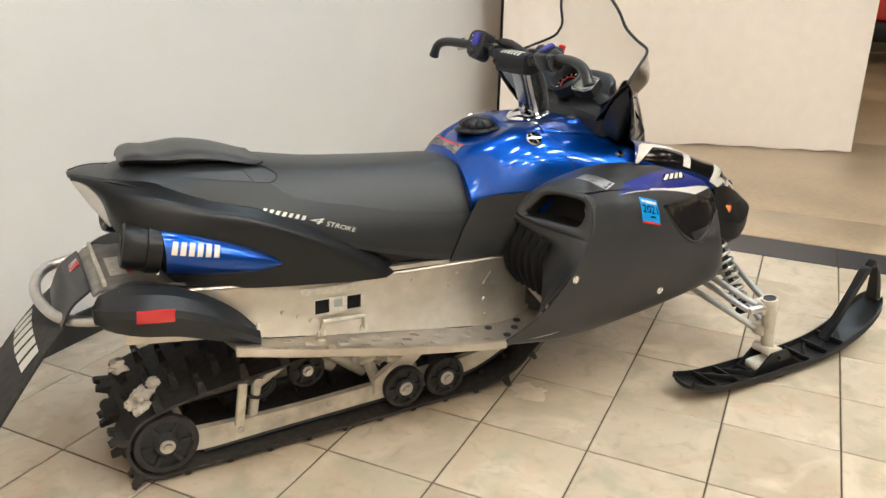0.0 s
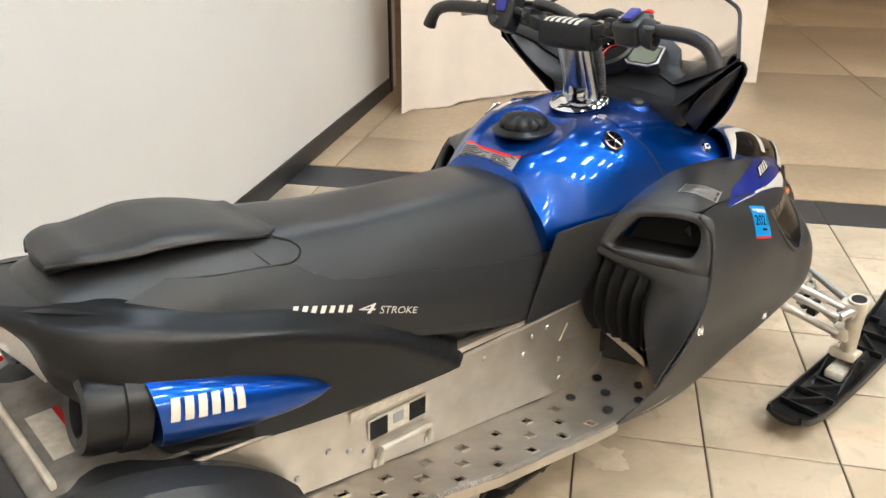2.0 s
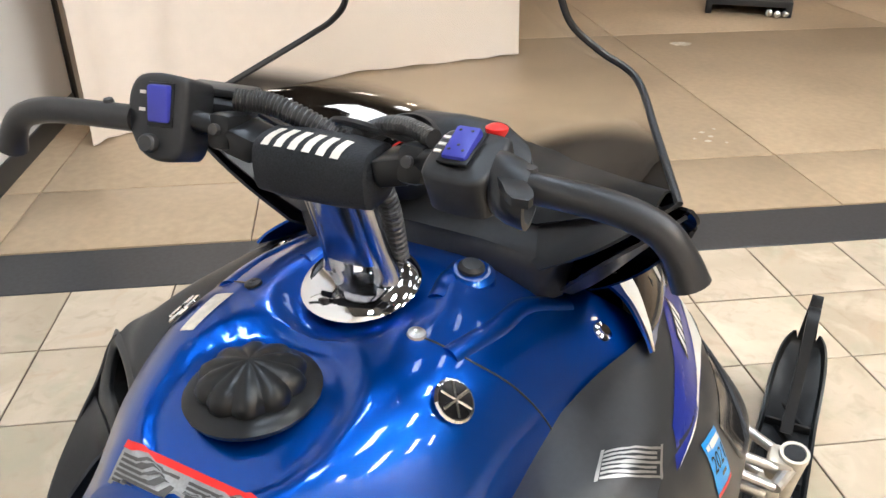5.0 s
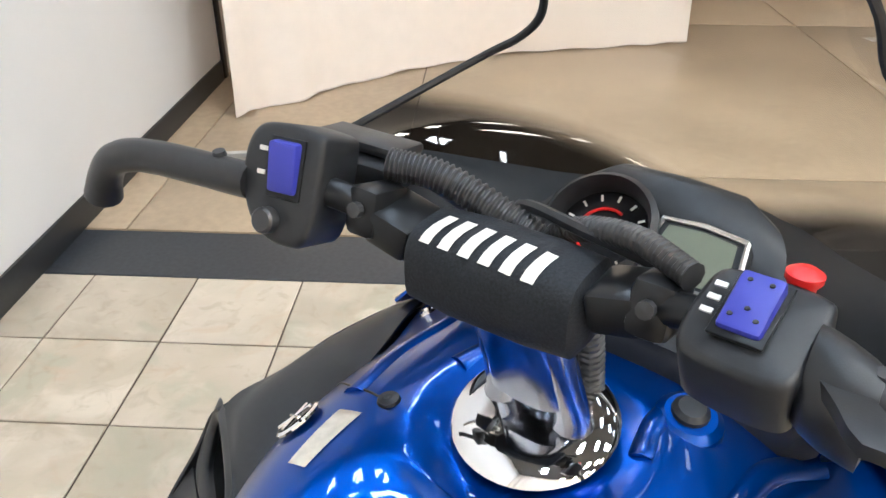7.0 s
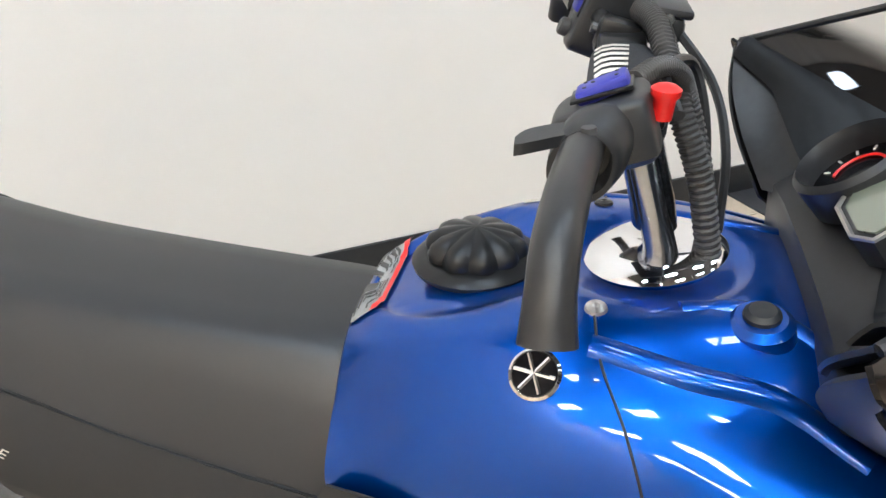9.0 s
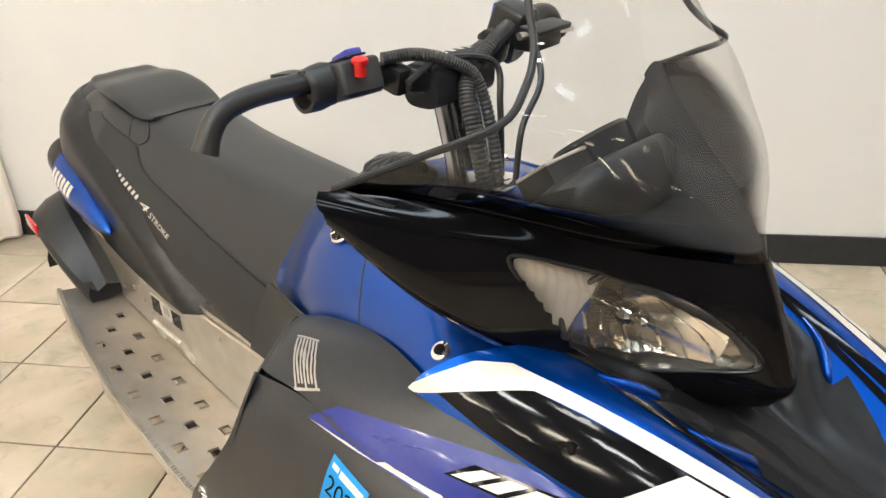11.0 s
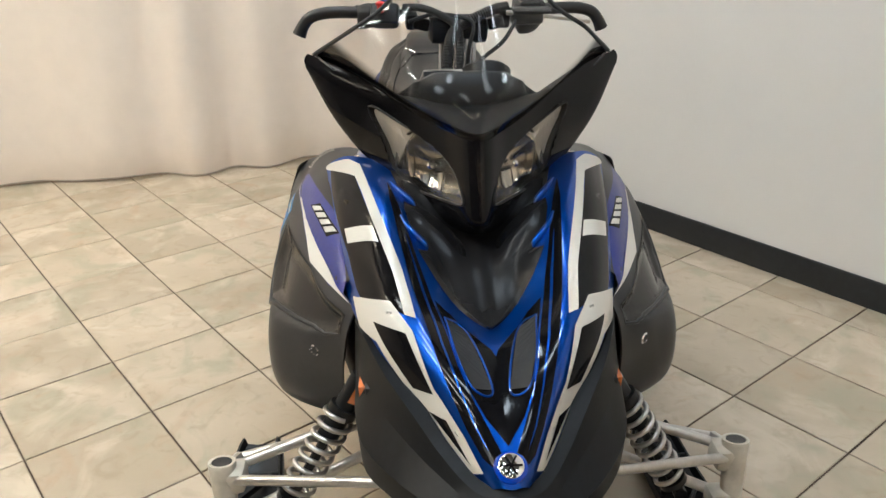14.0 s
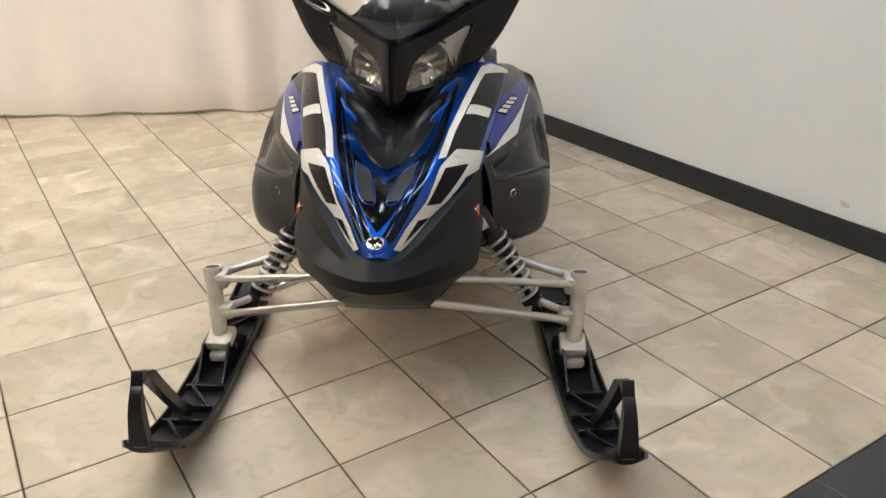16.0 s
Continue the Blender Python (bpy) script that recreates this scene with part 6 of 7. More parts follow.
def film_shape(pts, tree, core, lift=0.0012, fine=0.011, relief=None, along=None):
    """A thin sheet inside the outline pts, laid on a surface; core is a point behind that surface."""
    p = [Vector(q) for q in pts]
    mid = sum(p, Vector()) / len(p)
    nrm = Vector()
    for a, b in zip(p, p[1:] + p[:1]):
        nrm += (a - mid).cross(b - mid)
    q = nrm.normalized().to_track_quat("Z", "Y").inverted()
    flat = [(q @ (a - mid)) for a in p]
    tris = tessellate_polygon([[Vector((a.x, a.y, 0)) for a in flat]])
    bm = bmesh.new()
    vs = [bm.verts.new(a) for a in p]
    for t in tris:
        bm.faces.new([vs[i] for i in t])
    for _ in range(7):
        longest = [e for e in bm.edges if e.calc_length() > fine]
        if not longest:
            break
        bmesh.ops.subdivide_edges(bm, edges=longest, cuts=1)
        bmesh.ops.triangulate(bm, faces=bm.faces[:])
    s = Shape()
    bm.verts.index_update()
    for v in bm.verts:
        at, n, _, _ = tree.find_nearest(v.co)
        if n.dot(at - Vector(core)) < 0:
            n = -n
        h = lift + (relief(at) if relief else 0)
        n = Vector(along) if along else n
        s.v.append(tuple(at + n * h))
    s.f = [tuple(v.index for v in f.verts) for f in bm.faces]
    bm.free()
    return s


def film(name, pts, tree, core, material, parents, label="", lift=0.0012, fine=0.011, relief=None, sides=(1, -1), sharp=60, along=None):
    pts = [(x, abs(y), z) for x, y, z in pts]
    s = film_shape(pts, tree, core, lift, fine, relief, along)
    return [part(name, s if sy > 0 else s.mirrored(), material, parents[sy] if isinstance(parents, dict) else parents, label, sharp) for sy in sides]


def bilinear(quad, u, v):
    """u along the top edge, v downwards; quad: top left, top right, bottom right, bottom left."""
    a, b, c, d = (Vector(q) for q in quad)
    return (a * (1 - u) + b * u) * (1 - v) + (d * (1 - u) + c * u) * v


def bars(name, quad, n, tree, core, material, parent, label="", lift=0.002, gap=0.30, slant=0.25, mirror=False, fine=0.01):
    """A word set as plain slanted blocks."""
    for i in range(n):
        u0, u1 = i / n, (i + 1 - gap) / n
        k = slant / n
        pts = [bilinear(quad, min(1, u0 + k), 0), bilinear(quad, min(1, u1 + k), 0), bilinear(quad, u1, 1), bilinear(quad, u0, 1)]
        s = film_shape(pts, tree, core, lift, fine)
        part(name, s.mirrored() if mirror else s, material, parent, label)


def lettering(name, text, quad, tree, core, material, parent, label="", lift=0.002, shear=0.0):
    cu = bpy.data.curves.new("letters", "FONT")
    cu.body = text
    cu.shear = shear
    cu.resolution_u = 3
    tmp = bpy.data.objects.new("letters", cu)
    me = bpy.data.meshes.new_from_object(tmp)
    xs = [v.co.x for v in me.vertices]
    ys = [v.co.y for v in me.vertices]
    s = Shape()
    for v in me.vertices:
        p = bilinear(quad, (v.co.x - min(xs)) / (max(xs) - min(xs)), 1 - (v.co.y - min(ys)) / (max(ys) - min(ys)))
        at, n, _, _ = tree.find_nearest(p)
        if n.dot(at - Vector(core)) < 0:
            n = -n
        s.v.append(tuple(at + n * lift))
    s.f = [tuple(f.vertices) for f in me.polygons]
    bpy.data.objects.remove(tmp)
    bpy.data.meshes.remove(me)
    bpy.data.curves.remove(cu)
    return part(name, s, material, parent, label, 60)


on_cowl = surface(cowl_sheet)
inward = np.array((-0.62, -0.30, -0.20))
inward /= np.linalg.norm(inward)
loop = np.array(lamp_loop)
mid_lamp = loop.mean(0)
for sy in (1, -1):
    def turn(s):
        return s if sy > 0 else s.mirrored()
    rings = [loop, mid_lamp + (loop - mid_lamp) * 0.96 + inward * 0.012, mid_lamp + (loop - mid_lamp) * 0.90 + inward * 0.045, mid_lamp + (loop - mid_lamp) * 0.75 + inward * 0.075]
    lamp = part("headlamp", turn(Shape().add(np.concatenate(rings), grid_faces(4, 60, wrap_c=True) + [tuple(3 * 60 + j for j in range(60))])), SMOKE, sled, "clear headlamp with a faceted silver reflector", 50)
    # fluted reflector that fills the lamp, steep in the middle, with upright flutes
    c = Vector(tuple(mid_lamp + (loop[42] - mid_lamp) * 0.0)) + Vector((0.014, -0.012, -0.004))
    fine_loop = np.array(curve_points(loop, 280, closed=True))
    rr, wing_flag = [], []
    tip, toe = fine_loop[0], np.array(LAMP[5])
    bowl = tip + (toe - tip) * 0.64
    for k in np.linspace(0.94, 0.06, 60):
        ring_pts = []
        for p in fine_loop:
            q = np.array(c) + (p - np.array(c)) * k
            f = ((q - tip) @ (toe - tip)) / ((toe - tip) @ (toe - tip))
            if f < 0.36:
                depth = 0.010 + 0.030 * f + 0.0007 * (math.floor(q[1] / 0.0045) % 2)
            else:
                r = np.linalg.norm(q - bowl) / 0.085
                depth = 0.022 + 0.050 * max(0.0, 1 - r * r) + (0.0022 * (math.floor((q[1] + 0.3 * q[0]) / 0.007) % 2) if q[2] < bowl[2] + 0.012 else 0.0)
            ring_pts.append(tuple(q + inward * depth))
            wing_flag.append(f < 0.36)
        rr.append(ring_pts)
    flat_pts = np.array(rr).reshape(-1, 3)
    skin = grid_faces(60, 280, wrap_c=True)
    for kind, name, material, label in ((False, "reflector", MIRRORED, "fluted bright reflector bowl"), (True, "reflector_wing", HOUSING, "pale smooth outer part of the reflector")):
        part(name, turn(Shape().add(flat_pts, [f for f in skin if wing_flag[f[0]] == kind])), material, lamp, label, 14)
    cut_f = [((p - tip) @ (toe - tip)) / ((toe - tip) @ (toe - tip)) for p in fine_loop]
    ups = min(range(4, 140), key=lambda i: abs(cut_f[i] - 0.36))
    low = min(range(140, 276), key=lambda i: abs(cut_f[i] - 0.36))
    a_pt, b_pt = fine_loop[ups] + inward * 0.012, fine_loop[low] + inward * 0.012
    mid_pt = (a_pt + b_pt) / 2 + (tip - toe) * 0.07 + inward * 0.012
    part("bowl_rim", turn(Shape().tube([tuple(a_pt), tuple(mid_pt), tuple(b_pt)], 0.0042, 24, 8)), SMOKE, lamp, "dark rim of the lamp bowl", 80)
    m = Vector(tuple(-inward)).to_track_quat("Z", "Y").to_matrix()
    base_c = c + Vector(tuple(inward * 0.060))
    bulb = Shape().lathe([(0, -0.008), (0.016, -0.008), (0.012, 0.006), (0.007, 0.010), (0.006, 0.028), (0.007, 0.029), (0.007, 0.036), (0, 0.040)], base_c, m @ Vector((0, 0, 1)), 14)
    part("bulb", turn(bulb), CHROME, lamp, "capped bulb")
    lens = film_shape([tuple(p) for p in loop], on_cowl, (-0.5, 0.05, 0.7), 0.0008, 0.014)
    part("lamp_lens", turn(lens), LENS, lamp, "clear lamp lens", 60)
    part("lamp_trim", turn(Shape().tube([tuple(p) for p in loop] + [tuple(loop[0])], 0.0026, 0, 6)), SATIN, lamp, "thin black gasket round the lens")

# ---- graphics on the hood ----
on_hood = surface(hood_sheet)
under = (-0.15, 0.0, 0.35)
stripe_white = [(-0.47, 0.315, 0.745), (-0.406, 0.262, 0.781), (-0.371, 0.237, 0.780), (-0.189, 0.194, 0.737), (-0.039, 0.154, 0.683), (0.078, 0.133, 0.645), (0.067, 0.152, 0.647), (-0.037, 0.172, 0.682), (-0.179, 0.210, 0.729), (-0.272, 0.232, 0.755), (-0.331, 0.247, 0.767), (-0.456, 0.318, 0.742)]
film("white_stripe", stripe_white, on_hood, under, WHITE, hood, "white graphic stripe", 0.0014)
panel_black = [(-0.432, 0.306, 0.750), (-0.331, 0.247, 0.767), (-0.179, 0.210, 0.729), (-0.037, 0.172, 0.682), (0.067, 0.152, 0.647), (-0.029, 0.230, 0.630), (-0.06, 0.245, 0.64), (-0.143, 0.262, 0.672), (-0.26, 0.285, 0.70), (-0.36, 0.300, 0.725)]
film("black_graphic", panel_black, on_hood, under, BLACKFILM, hood, "black graphic field", 0.0010)
film("white_bar", [(-0.207, 0.270, 0.700), (-0.159, 0.208, 0.722), (-0.113, 0.196, 0.707), (-0.167, 0.262, 0.685)], on_hood, under, WHITE, hood, "short white bar", 0.0018)
low_white = [(-0.056, 0.244, 0.623), (0.030, 0.172, 0.648), (0.101, 0.139, 0.633), (0.185, 0.108, 0.574), (0.268, 0.064, 0.536), (0.318, 0.039, 0.506), (0.302, 0.053, 0.494), (0.250, 0.092, 0.512), (0.155, 0.150, 0.548), (0.066, 0.201, 0.595), (0.005, 0.231, 0.591)]
film("white_ladder", low_white, on_hood, under, WHITE, hood, "white ladder graphic", 0.0040, 0.007)
film("black_window", [(0.038, 0.206, 0.620), (0.100, 0.150, 0.628), (0.192, 0.110, 0.566), (0.157, 0.141, 0.557)], on_hood, under, BLACKFILM, hood, "black field of the ladder graphic", 0.0050, 0.007)
film("black_window", [(0.194, 0.116, 0.536), (0.230, 0.090, 0.542), (0.295, 0.056, 0.505)], on_hood, under, BLACKFILM, hood, "black field of the ladder graphic", 0.0050, 0.007)
centre = [(0.007, 0.096, 0.644), (0.028, 0.067, 0.626), (0.115, 0.006, 0.599), (0.132, 0, 0.596), (0.296, 0, 0.538), (0.254, 0.031, 0.561), (0.207, 0.053, 0.583), (0.116, 0.074, 0.614)]
film("nose_graphic", centre, on_hood, under, BLACKFILM, hood, "black graphic on the nose", 0.0010)
mesh_pts = [(0.049, 0.081, 0.630), (0.064, 0.048, 0.614), (0.204, 0.014, 0.577), (0.206, 0.046, 0.582), (0.140, 0.068, 0.606)]
film("air_grille", mesh_pts, on_hood, under, GRILLE, hood, "black mesh air grille", 0.0022)
gl = [Vector(p) for p in curve_points(mesh_pts + mesh_pts[:1], 40)]
rim = []
for p in gl:
    at, n, _, _ = on_hood.find_nearest(p)
    rim.append(tuple(at + Vector((0, 0, 0.002))))
pair("grille_rim", Shape().tube(rim, 0.0018, 0, 6), BLUE, hood, "blue raised rim of the grille")
# ribs of the grille mesh
for i in range(9):
    a = bilinear([mesh_pts[0], mesh_pts[4], mesh_pts[2], mesh_pts[1]], (i + 0.5) / 9, 0.06)
    b = bilinear([mesh_pts[0], mesh_pts[4], mesh_pts[2], mesh_pts[1]], (i + 0.5) / 9, 0.94)
    ends = [on_hood.find_nearest(a * (1 - k) + b * k)[0] + Vector((0, 0, 0.002)) for k in (0, 0.33, 0.67, 1)]
    pair("grille_rib", Shape().tube([tuple(e) for e in ends], 0.0009, 0, 5), SATIN, hood, "")


# moulded vent: follows the hood's own surface, raised in lobes and a middle ridge
hood_rows_fine = curve_points(np.array(full), 301)
hood_fine = np.array([curve_points(r, 241) for r in hood_rows_fine])


def hood_at(u, v):
    """A place on the hood's skin: u runs from the cowl to the nose, v from the middle to the side."""
    return tuple(hood_fine[int(round(u / 6 * 300)), int(round((v + 6) / 12 * 240))])


inner = [(0.55, 2.86), (1.0, 2.62), (1.5, 2.40), (2.0, 2.22), (2.5, 2.10), (3.0, 2.02), (3.5, 1.98), (4.0, 1.80), (4.5, 1.2), (5.0, 0.5), (5.25, 0.1)]
outside = [(5.25, 1.9), (5.0, 2.5), (4.5, 2.85), (4.0, 2.95), (3.5, 2.92), (3.0, 2.82), (2.5, 2.78), (2.0, 2.80), (1.5, 2.84), (1.0, 2.90)]
film("dark_strip", [hood_at(u, v) for u, v in inner + outside], on_hood, under, BLACKFILM, hood, "dark graphic strip beside the air grille", 0.0012, 0.007)
vein = [(1.4, 2.62), (2.0, 2.50), (2.6, 2.44), (3.2, 2.44), (3.9, 2.42), (4.5, 2.2), (4.9, 1.75), (4.5, 2.08), (3.9, 2.32), (3.2, 2.34), (2.6, 2.34), (2.0, 2.41)]
film("blue_line", [hood_at(u, v) for u, v in vein], on_hood, under, BLUE, hood, "thin blue line in the dark strip", 0.0020)
vent_rows = []
for u in np.linspace(0.0, 2.55, 90):
    w = np.interp(u, [0, 0.5, 0.66, 0.72, 0.80, 1.0, 1.28, 1.36, 1.42, 1.52, 1.8, 2.1, 2.35, 2.55], [2.7, 2.5, 2.35, 1.95, 2.38, 2.42, 2.30, 2.2, 1.78, 2.22, 1.80, 1.22, 0.62, 0.02])
    row = []
    for k in np.linspace(-1, 1, 41):
        fu, fv = u / 6 * 300, (k * w + 6) / 12 * 240
        iu, iv = min(int(fu), 299), min(int(fv), 239)
        fu, fv = fu - iu, fv - iv
        p = (hood_fine[iu, iv] * (1 - fv) + hood_fine[iu, iv + 1] * fv) * (1 - fu) + (hood_fine[iu + 1, iv] * (1 - fv) + hood_fine[iu + 1, iv + 1] * fv) * fu
        edge = min(1.0, (1 - abs(k)) * 5)
        lift = 0.002 + edge * (0.003 + 0.004 * math.exp(-(p[1] / 0.012) ** 2) + 0.004 * math.exp(-((abs(p[1]) - 0.035 - 0.25 * max(0, -0.06 - p[0])) / 0.020) ** 2))
        for u0, v0 in ((0.42, 1.55), (1.08, 1.35)):
            du, dv = u - u0, abs(k * w) - v0
            lift += edge * 0.013 * math.exp(-((du + 0.25 * dv) / 0.20) ** 2 - (dv / 0.75) ** 2)
        row.append(tuple(p + np.array((0.42, 0, 0.91)) * lift))
    vent_rows.append(row)
part("nose_vent", Shape().patch(vent_rows), VENTBLACK, hood, "black moulded vent under the headlights", 70)
for hook in ([(0.50, 2.70), (0.60, 2.52), (0.66, 2.30), (0.70, 2.08), (0.74, 2.02)], [(1.16, 2.58), (1.27, 2.38), (1.34, 2.10), (1.38, 1.90), (1.42, 1.86)]):
    pts = [tuple(np.array(hood_at(u, v)) + np.array((0.42, 0, 0.91)) * h) for (u, v), h in zip(hook, (0.0, 0.002, 0.004, 0.004, 0.001))]
    pair("vent_hook", Shape().tube(pts, [0.003, 0.006, 0.007, 0.006, 0.002], 24, 10), BLUE, hood, "blue hooked edge beside the vent", 80)
badge = Shape().lathe([(0, 0), (0.026, 0), (0.026, 0.004), (0.022, 0.007), (0, 0.007)], (0.322, 0.0, 0.518), (0.5, 0, 0.87), 28)
emblem = part("nose_emblem", badge, BLUEDEC, hood, "round chrome emblem in a blue ring")
part("emblem_disc", Shape().lathe([(0, 0), (0.020, 0), (0.020, 0.002), (0.017, 0.004), (0, 0.005)], (0.3255, 0.0, 0.5241), (0.5, 0, 0.87), 24), CHROME, emblem, "chrome disc")

for k in range(3):
    d = Vector((0.87, 0, -0.5)) * math.cos(k * math.pi / 3 + 0.5) * 0.017 + Vector((0, 1, 0)) * math.sin(k * math.pi / 3 + 0.5) * 0.017
    o = Vector((0.3255, 0.0, 0.5241)) + Vector((0.5, 0, 0.87)) * 0.0042
    part("emblem_spoke", Shape().tube([tuple(o - d), tuple(o + d)], 0.0018, 0, 6), BLACKFILM, emblem, "")

# ---- graphics on the side panels ----
panels = {}
for ob in list(sled.children):
    if ob.name.startswith("side_panel"):
        panels[1 if ob.data.vertices[0].co.y > 0 else -1] = ob
on_panel = surface(panel_sheet)
deepin = (-0.4, 0.1, 0.45)
base_pts = [(-0.585, 0.385, 0.678), (-0.542, 0.366, 0.705), (-0.442, 0.343, 0.712), (-0.308, 0.297, 0.706), (-0.204, 0.268, 0.691), (-0.148, 0.266, 0.654), (-0.067, 0.253, 0.609), (-0.126, 0.300, 0.616), (-0.228, 0.342, 0.626), (-0.352, 0.365, 0.655)]
film("violet_graphic", base_pts, on_panel, deepin, VIOLET, panels, "violet-blue graphic field", 0.0010)
chev = [(-0.583, 0.386, 0.677), (-0.450, 0.370, 0.672), (-0.326, 0.351, 0.658), (-0.248, 0.328, 0.646), (-0.152, 0.296, 0.632), (-0.100, 0.279, 0.619), (-0.056, 0.251, 0.604), (-0.067, 0.262, 0.609), (-0.135, 0.303, 0.618), (-0.219, 0.342, 0.622), (-0.289, 0.353, 0.642), (-0.399, 0.371, 0.666)]
film("white_chevron", chev, on_panel, deepin, WHITE, panels, "white chevron stripe", 0.0018)
insert = [(x, 0.44 - 0.9 * max(0, x + 0.30) ** 1.25 - 0.25 * max(0, z - 0.53), z) for x, z in SUNK]
film("gloss_insert", insert, on_panel, deepin, SUNKBLACK, panels, "gloss black sunk field of the side panel", 0.0012)
lip = [tuple(on_panel.find_nearest(Vector(p))[0]) for p in curve_points(insert[5:] + insert[:1], 40)]
pair("insert_lip", Shape().tube(lip, 0.0005 + 0.005 * np.sin(np.linspace(0, np.pi, 40)) ** 0.5, 0, 8), PLASTIC, sled, "moulded lip of the side panel", 80)
chip = [(-0.380, 0.345, 0.683), (-0.352, 0.322, 0.696), (-0.222, 0.278, 0.682), (-0.238, 0.305, 0.668)]
film("name_chip", chip, on_panel, deepin, BLACKFILM, panels, "black outline behind white bars", 0.0020)
for sy in (1, -1):
    q = [chip[1], chip[2], chip[3], chip[0]]
    q = [bilinear(q, 0.04, 0.12), bilinear(q, 0.96, 0.12), bilinear(q, 0.96, 0.88), bilinear(q, 0.04, 0.88)]
    bars("name_bar", q, 4, on_panel, deepin, WHITE, panels[sy], "plain white block", 0.0028, mirror=sy < 0)

# registration sticker on one side panel
TL, TR, BR, BL = (-0.515, -0.405, 0.672), (-0.447, -0.408, 0.652), (-0.452, -0.434, 0.580), (-0.520, -0.432, 0.598)
on_right = surface(panel_sheet.mirrored())
core_r = (-0.4, -0.1, 0.45)
part("cyan_label", film_shape([TL, TR, BR, BL], on_right, core_r, 0.0014), STICKER, panels[-1], "bright blue year sticker")
sq = (TL, TR, BR, BL)
part("red_edge", film_shape([bilinear(sq, 0, 0.93), bilinear(sq, 1, 0.93), BR, BL], on_right, core_r, 0.0019), REDPLASTIC, panels[-1], "red lower edge of the sticker")
lettering("year_lettering", "2021", [bilinear(sq, 0.08, 0.30), bilinear(sq, 0.92, 0.30), bilinear(sq, 0.92, 0.60), bilinear(sq, 0.08, 0.60)], on_right, core_r, BLACKFILM, panels[-1], "dark year lettering", 0.0022)
for a, b, c, d in ((0.08, 0.10, 0.26, 0.16), (0.30, 0.10, 0.92, 0.13), (0.30, 0.16, 0.92, 0.19), (0.45, 0.70, 0.75, 0.73)):
    part("sticker_bar", film_shape([bilinear(sq, a, b), bilinear(sq, c, b), bilinear(sq, c, d + 0.03), bilinear(sq, a, d + 0.03)], on_right, core_r, 0.0022), WHITE if b < 0.5 else BLACKFILM, panels[-1], "")

# silver warning label on the panel's top
lab = [(-0.690, 0.318, 0.720), (-0.648, 0.312, 0.728), (-0.580, 0.364, 0.705), (-0.622, 0.378, 0.693)]
for i in range(7):
    u = 0.04 + 0.135 * i
    v = 0.86 if i % 3 else 0.95
    film("label_bar", [bilinear(lab, u, 0.06), bilinear(lab, u + 0.075, 0.06), bilinear(lab, u + 0.075, v), bilinear(lab, u, v)], on_panel, deepin, STEEL, panels, "", 0.0016, sides=(-1,))
for v in (0.0, 0.93):
    film("label_bar", [bilinear(lab, 0, v), bilinear(lab, 1, v), bilinear(lab, 1, v + 0.05), bilinear(lab, 0, v + 0.05)], on_panel, deepin, STEEL, panels, "", 0.0016, sides=(-1,))

# amber marker lamp tucked between the hood and the panel
amber = Shape().box((0.045, 0.016, 0.026), pose(AMBER[0] - 0.035, AMBER[1] + 0.004, AMBER[2], 0, 10, 4), 0.003)
pair("marker_lamp", amber, ORANGE, sled, "amber side marker lamp")
pair("marker_bracket", Shape().box((0.09, 0.02, 0.045), pose(AMBER[0] - 0.045, AMBER[1] - 0.012, AMBER[2], 0, 10, 4), 0.003), BLACK, sled, "black marker lamp bracket")

# ---- tank details ----
on_tank = surface(tank)
tank_core = (-0.7, 0, 0.66)
for sy in (1, -1):
    at, n, _, _ = on_tank.find_nearest(Vector((-0.745, 0.18 * sy, 0.815)))
    at = at + n * 0.0025
    b = part("tank_emblem", Shape().lathe([(0, 0), (0.024, 0), (0.024, 0.002), (0.0215, 0.004), (0, 0.004)], at, n, 28), CHROME, sled, "round chrome and black tank emblem")
    part("emblem_face", Shape().lathe([(0, 0.004), (0.0205, 0.004), (0.0200, 0.0046), (0, 0.0046)], at, n, 24), BLACKFILM, b, "black face")
    mm = n.to_track_quat("Z", "Y").to_matrix()
    for k in range(3):
        d = mm @ Vector((math.cos(k * math.pi / 3), math.sin(k * math.pi / 3), 0)) * 0.019
        part("emblem_spoke", Shape().tube([tuple(at + n * 0.0048 - d), tuple(at + n * 0.0048 + d)], 0.0021, 0, 6), CHROME, b, "")
    ear, en, _, _ = on_tank.find_nearest(Vector((-0.474, 0.266 * sy, 0.778)))
    part("ear_bolt", Shape().lathe([(0, 0), (0.014, 0), (0.013, 0.003), (0.008, 0.004), (0.0075, 0.007), (0, 0.007)], ear, en, 18), CHROME, sled, "bright bolt on the blue ear")
    clip, cn, _, _ = on_tank.find_nearest(Vector((-0.698, 0.112 * sy, 0.846)))
    part("tank_screw", Shape().lathe([(0, 0), (0.011, 0), (0.010, 0.003), (0.004, 0.0045), (0, 0.003)], clip, cn, 16), BLACK if sy > 0 else STEEL, sled, "small tank cover screw")
warn = [(-0.922, 0.089, 0.792), (-0.922, -0.075, 0.792), (-0.957, -0.075, 0.760), (-0.957, 0.089, 0.758)]


def laid(u0, u1, v0, v1, lift):
    """A stretch of the warning label, laid on the tank."""
    s = Shape()
    grid = []
    for v in np.linspace(v0, v1, max(2, int(2 + 8 * (v1 - v0)))):
        for u in np.linspace(u0, u1, 24):
            at, n, _, _ = on_tank.find_nearest(bilinear(warn, u, v))
            grid.append(tuple(at + (n if n.z > 0 else -n) * lift))
    return s.add(grid, grid_faces(len(grid) // 24, 24))


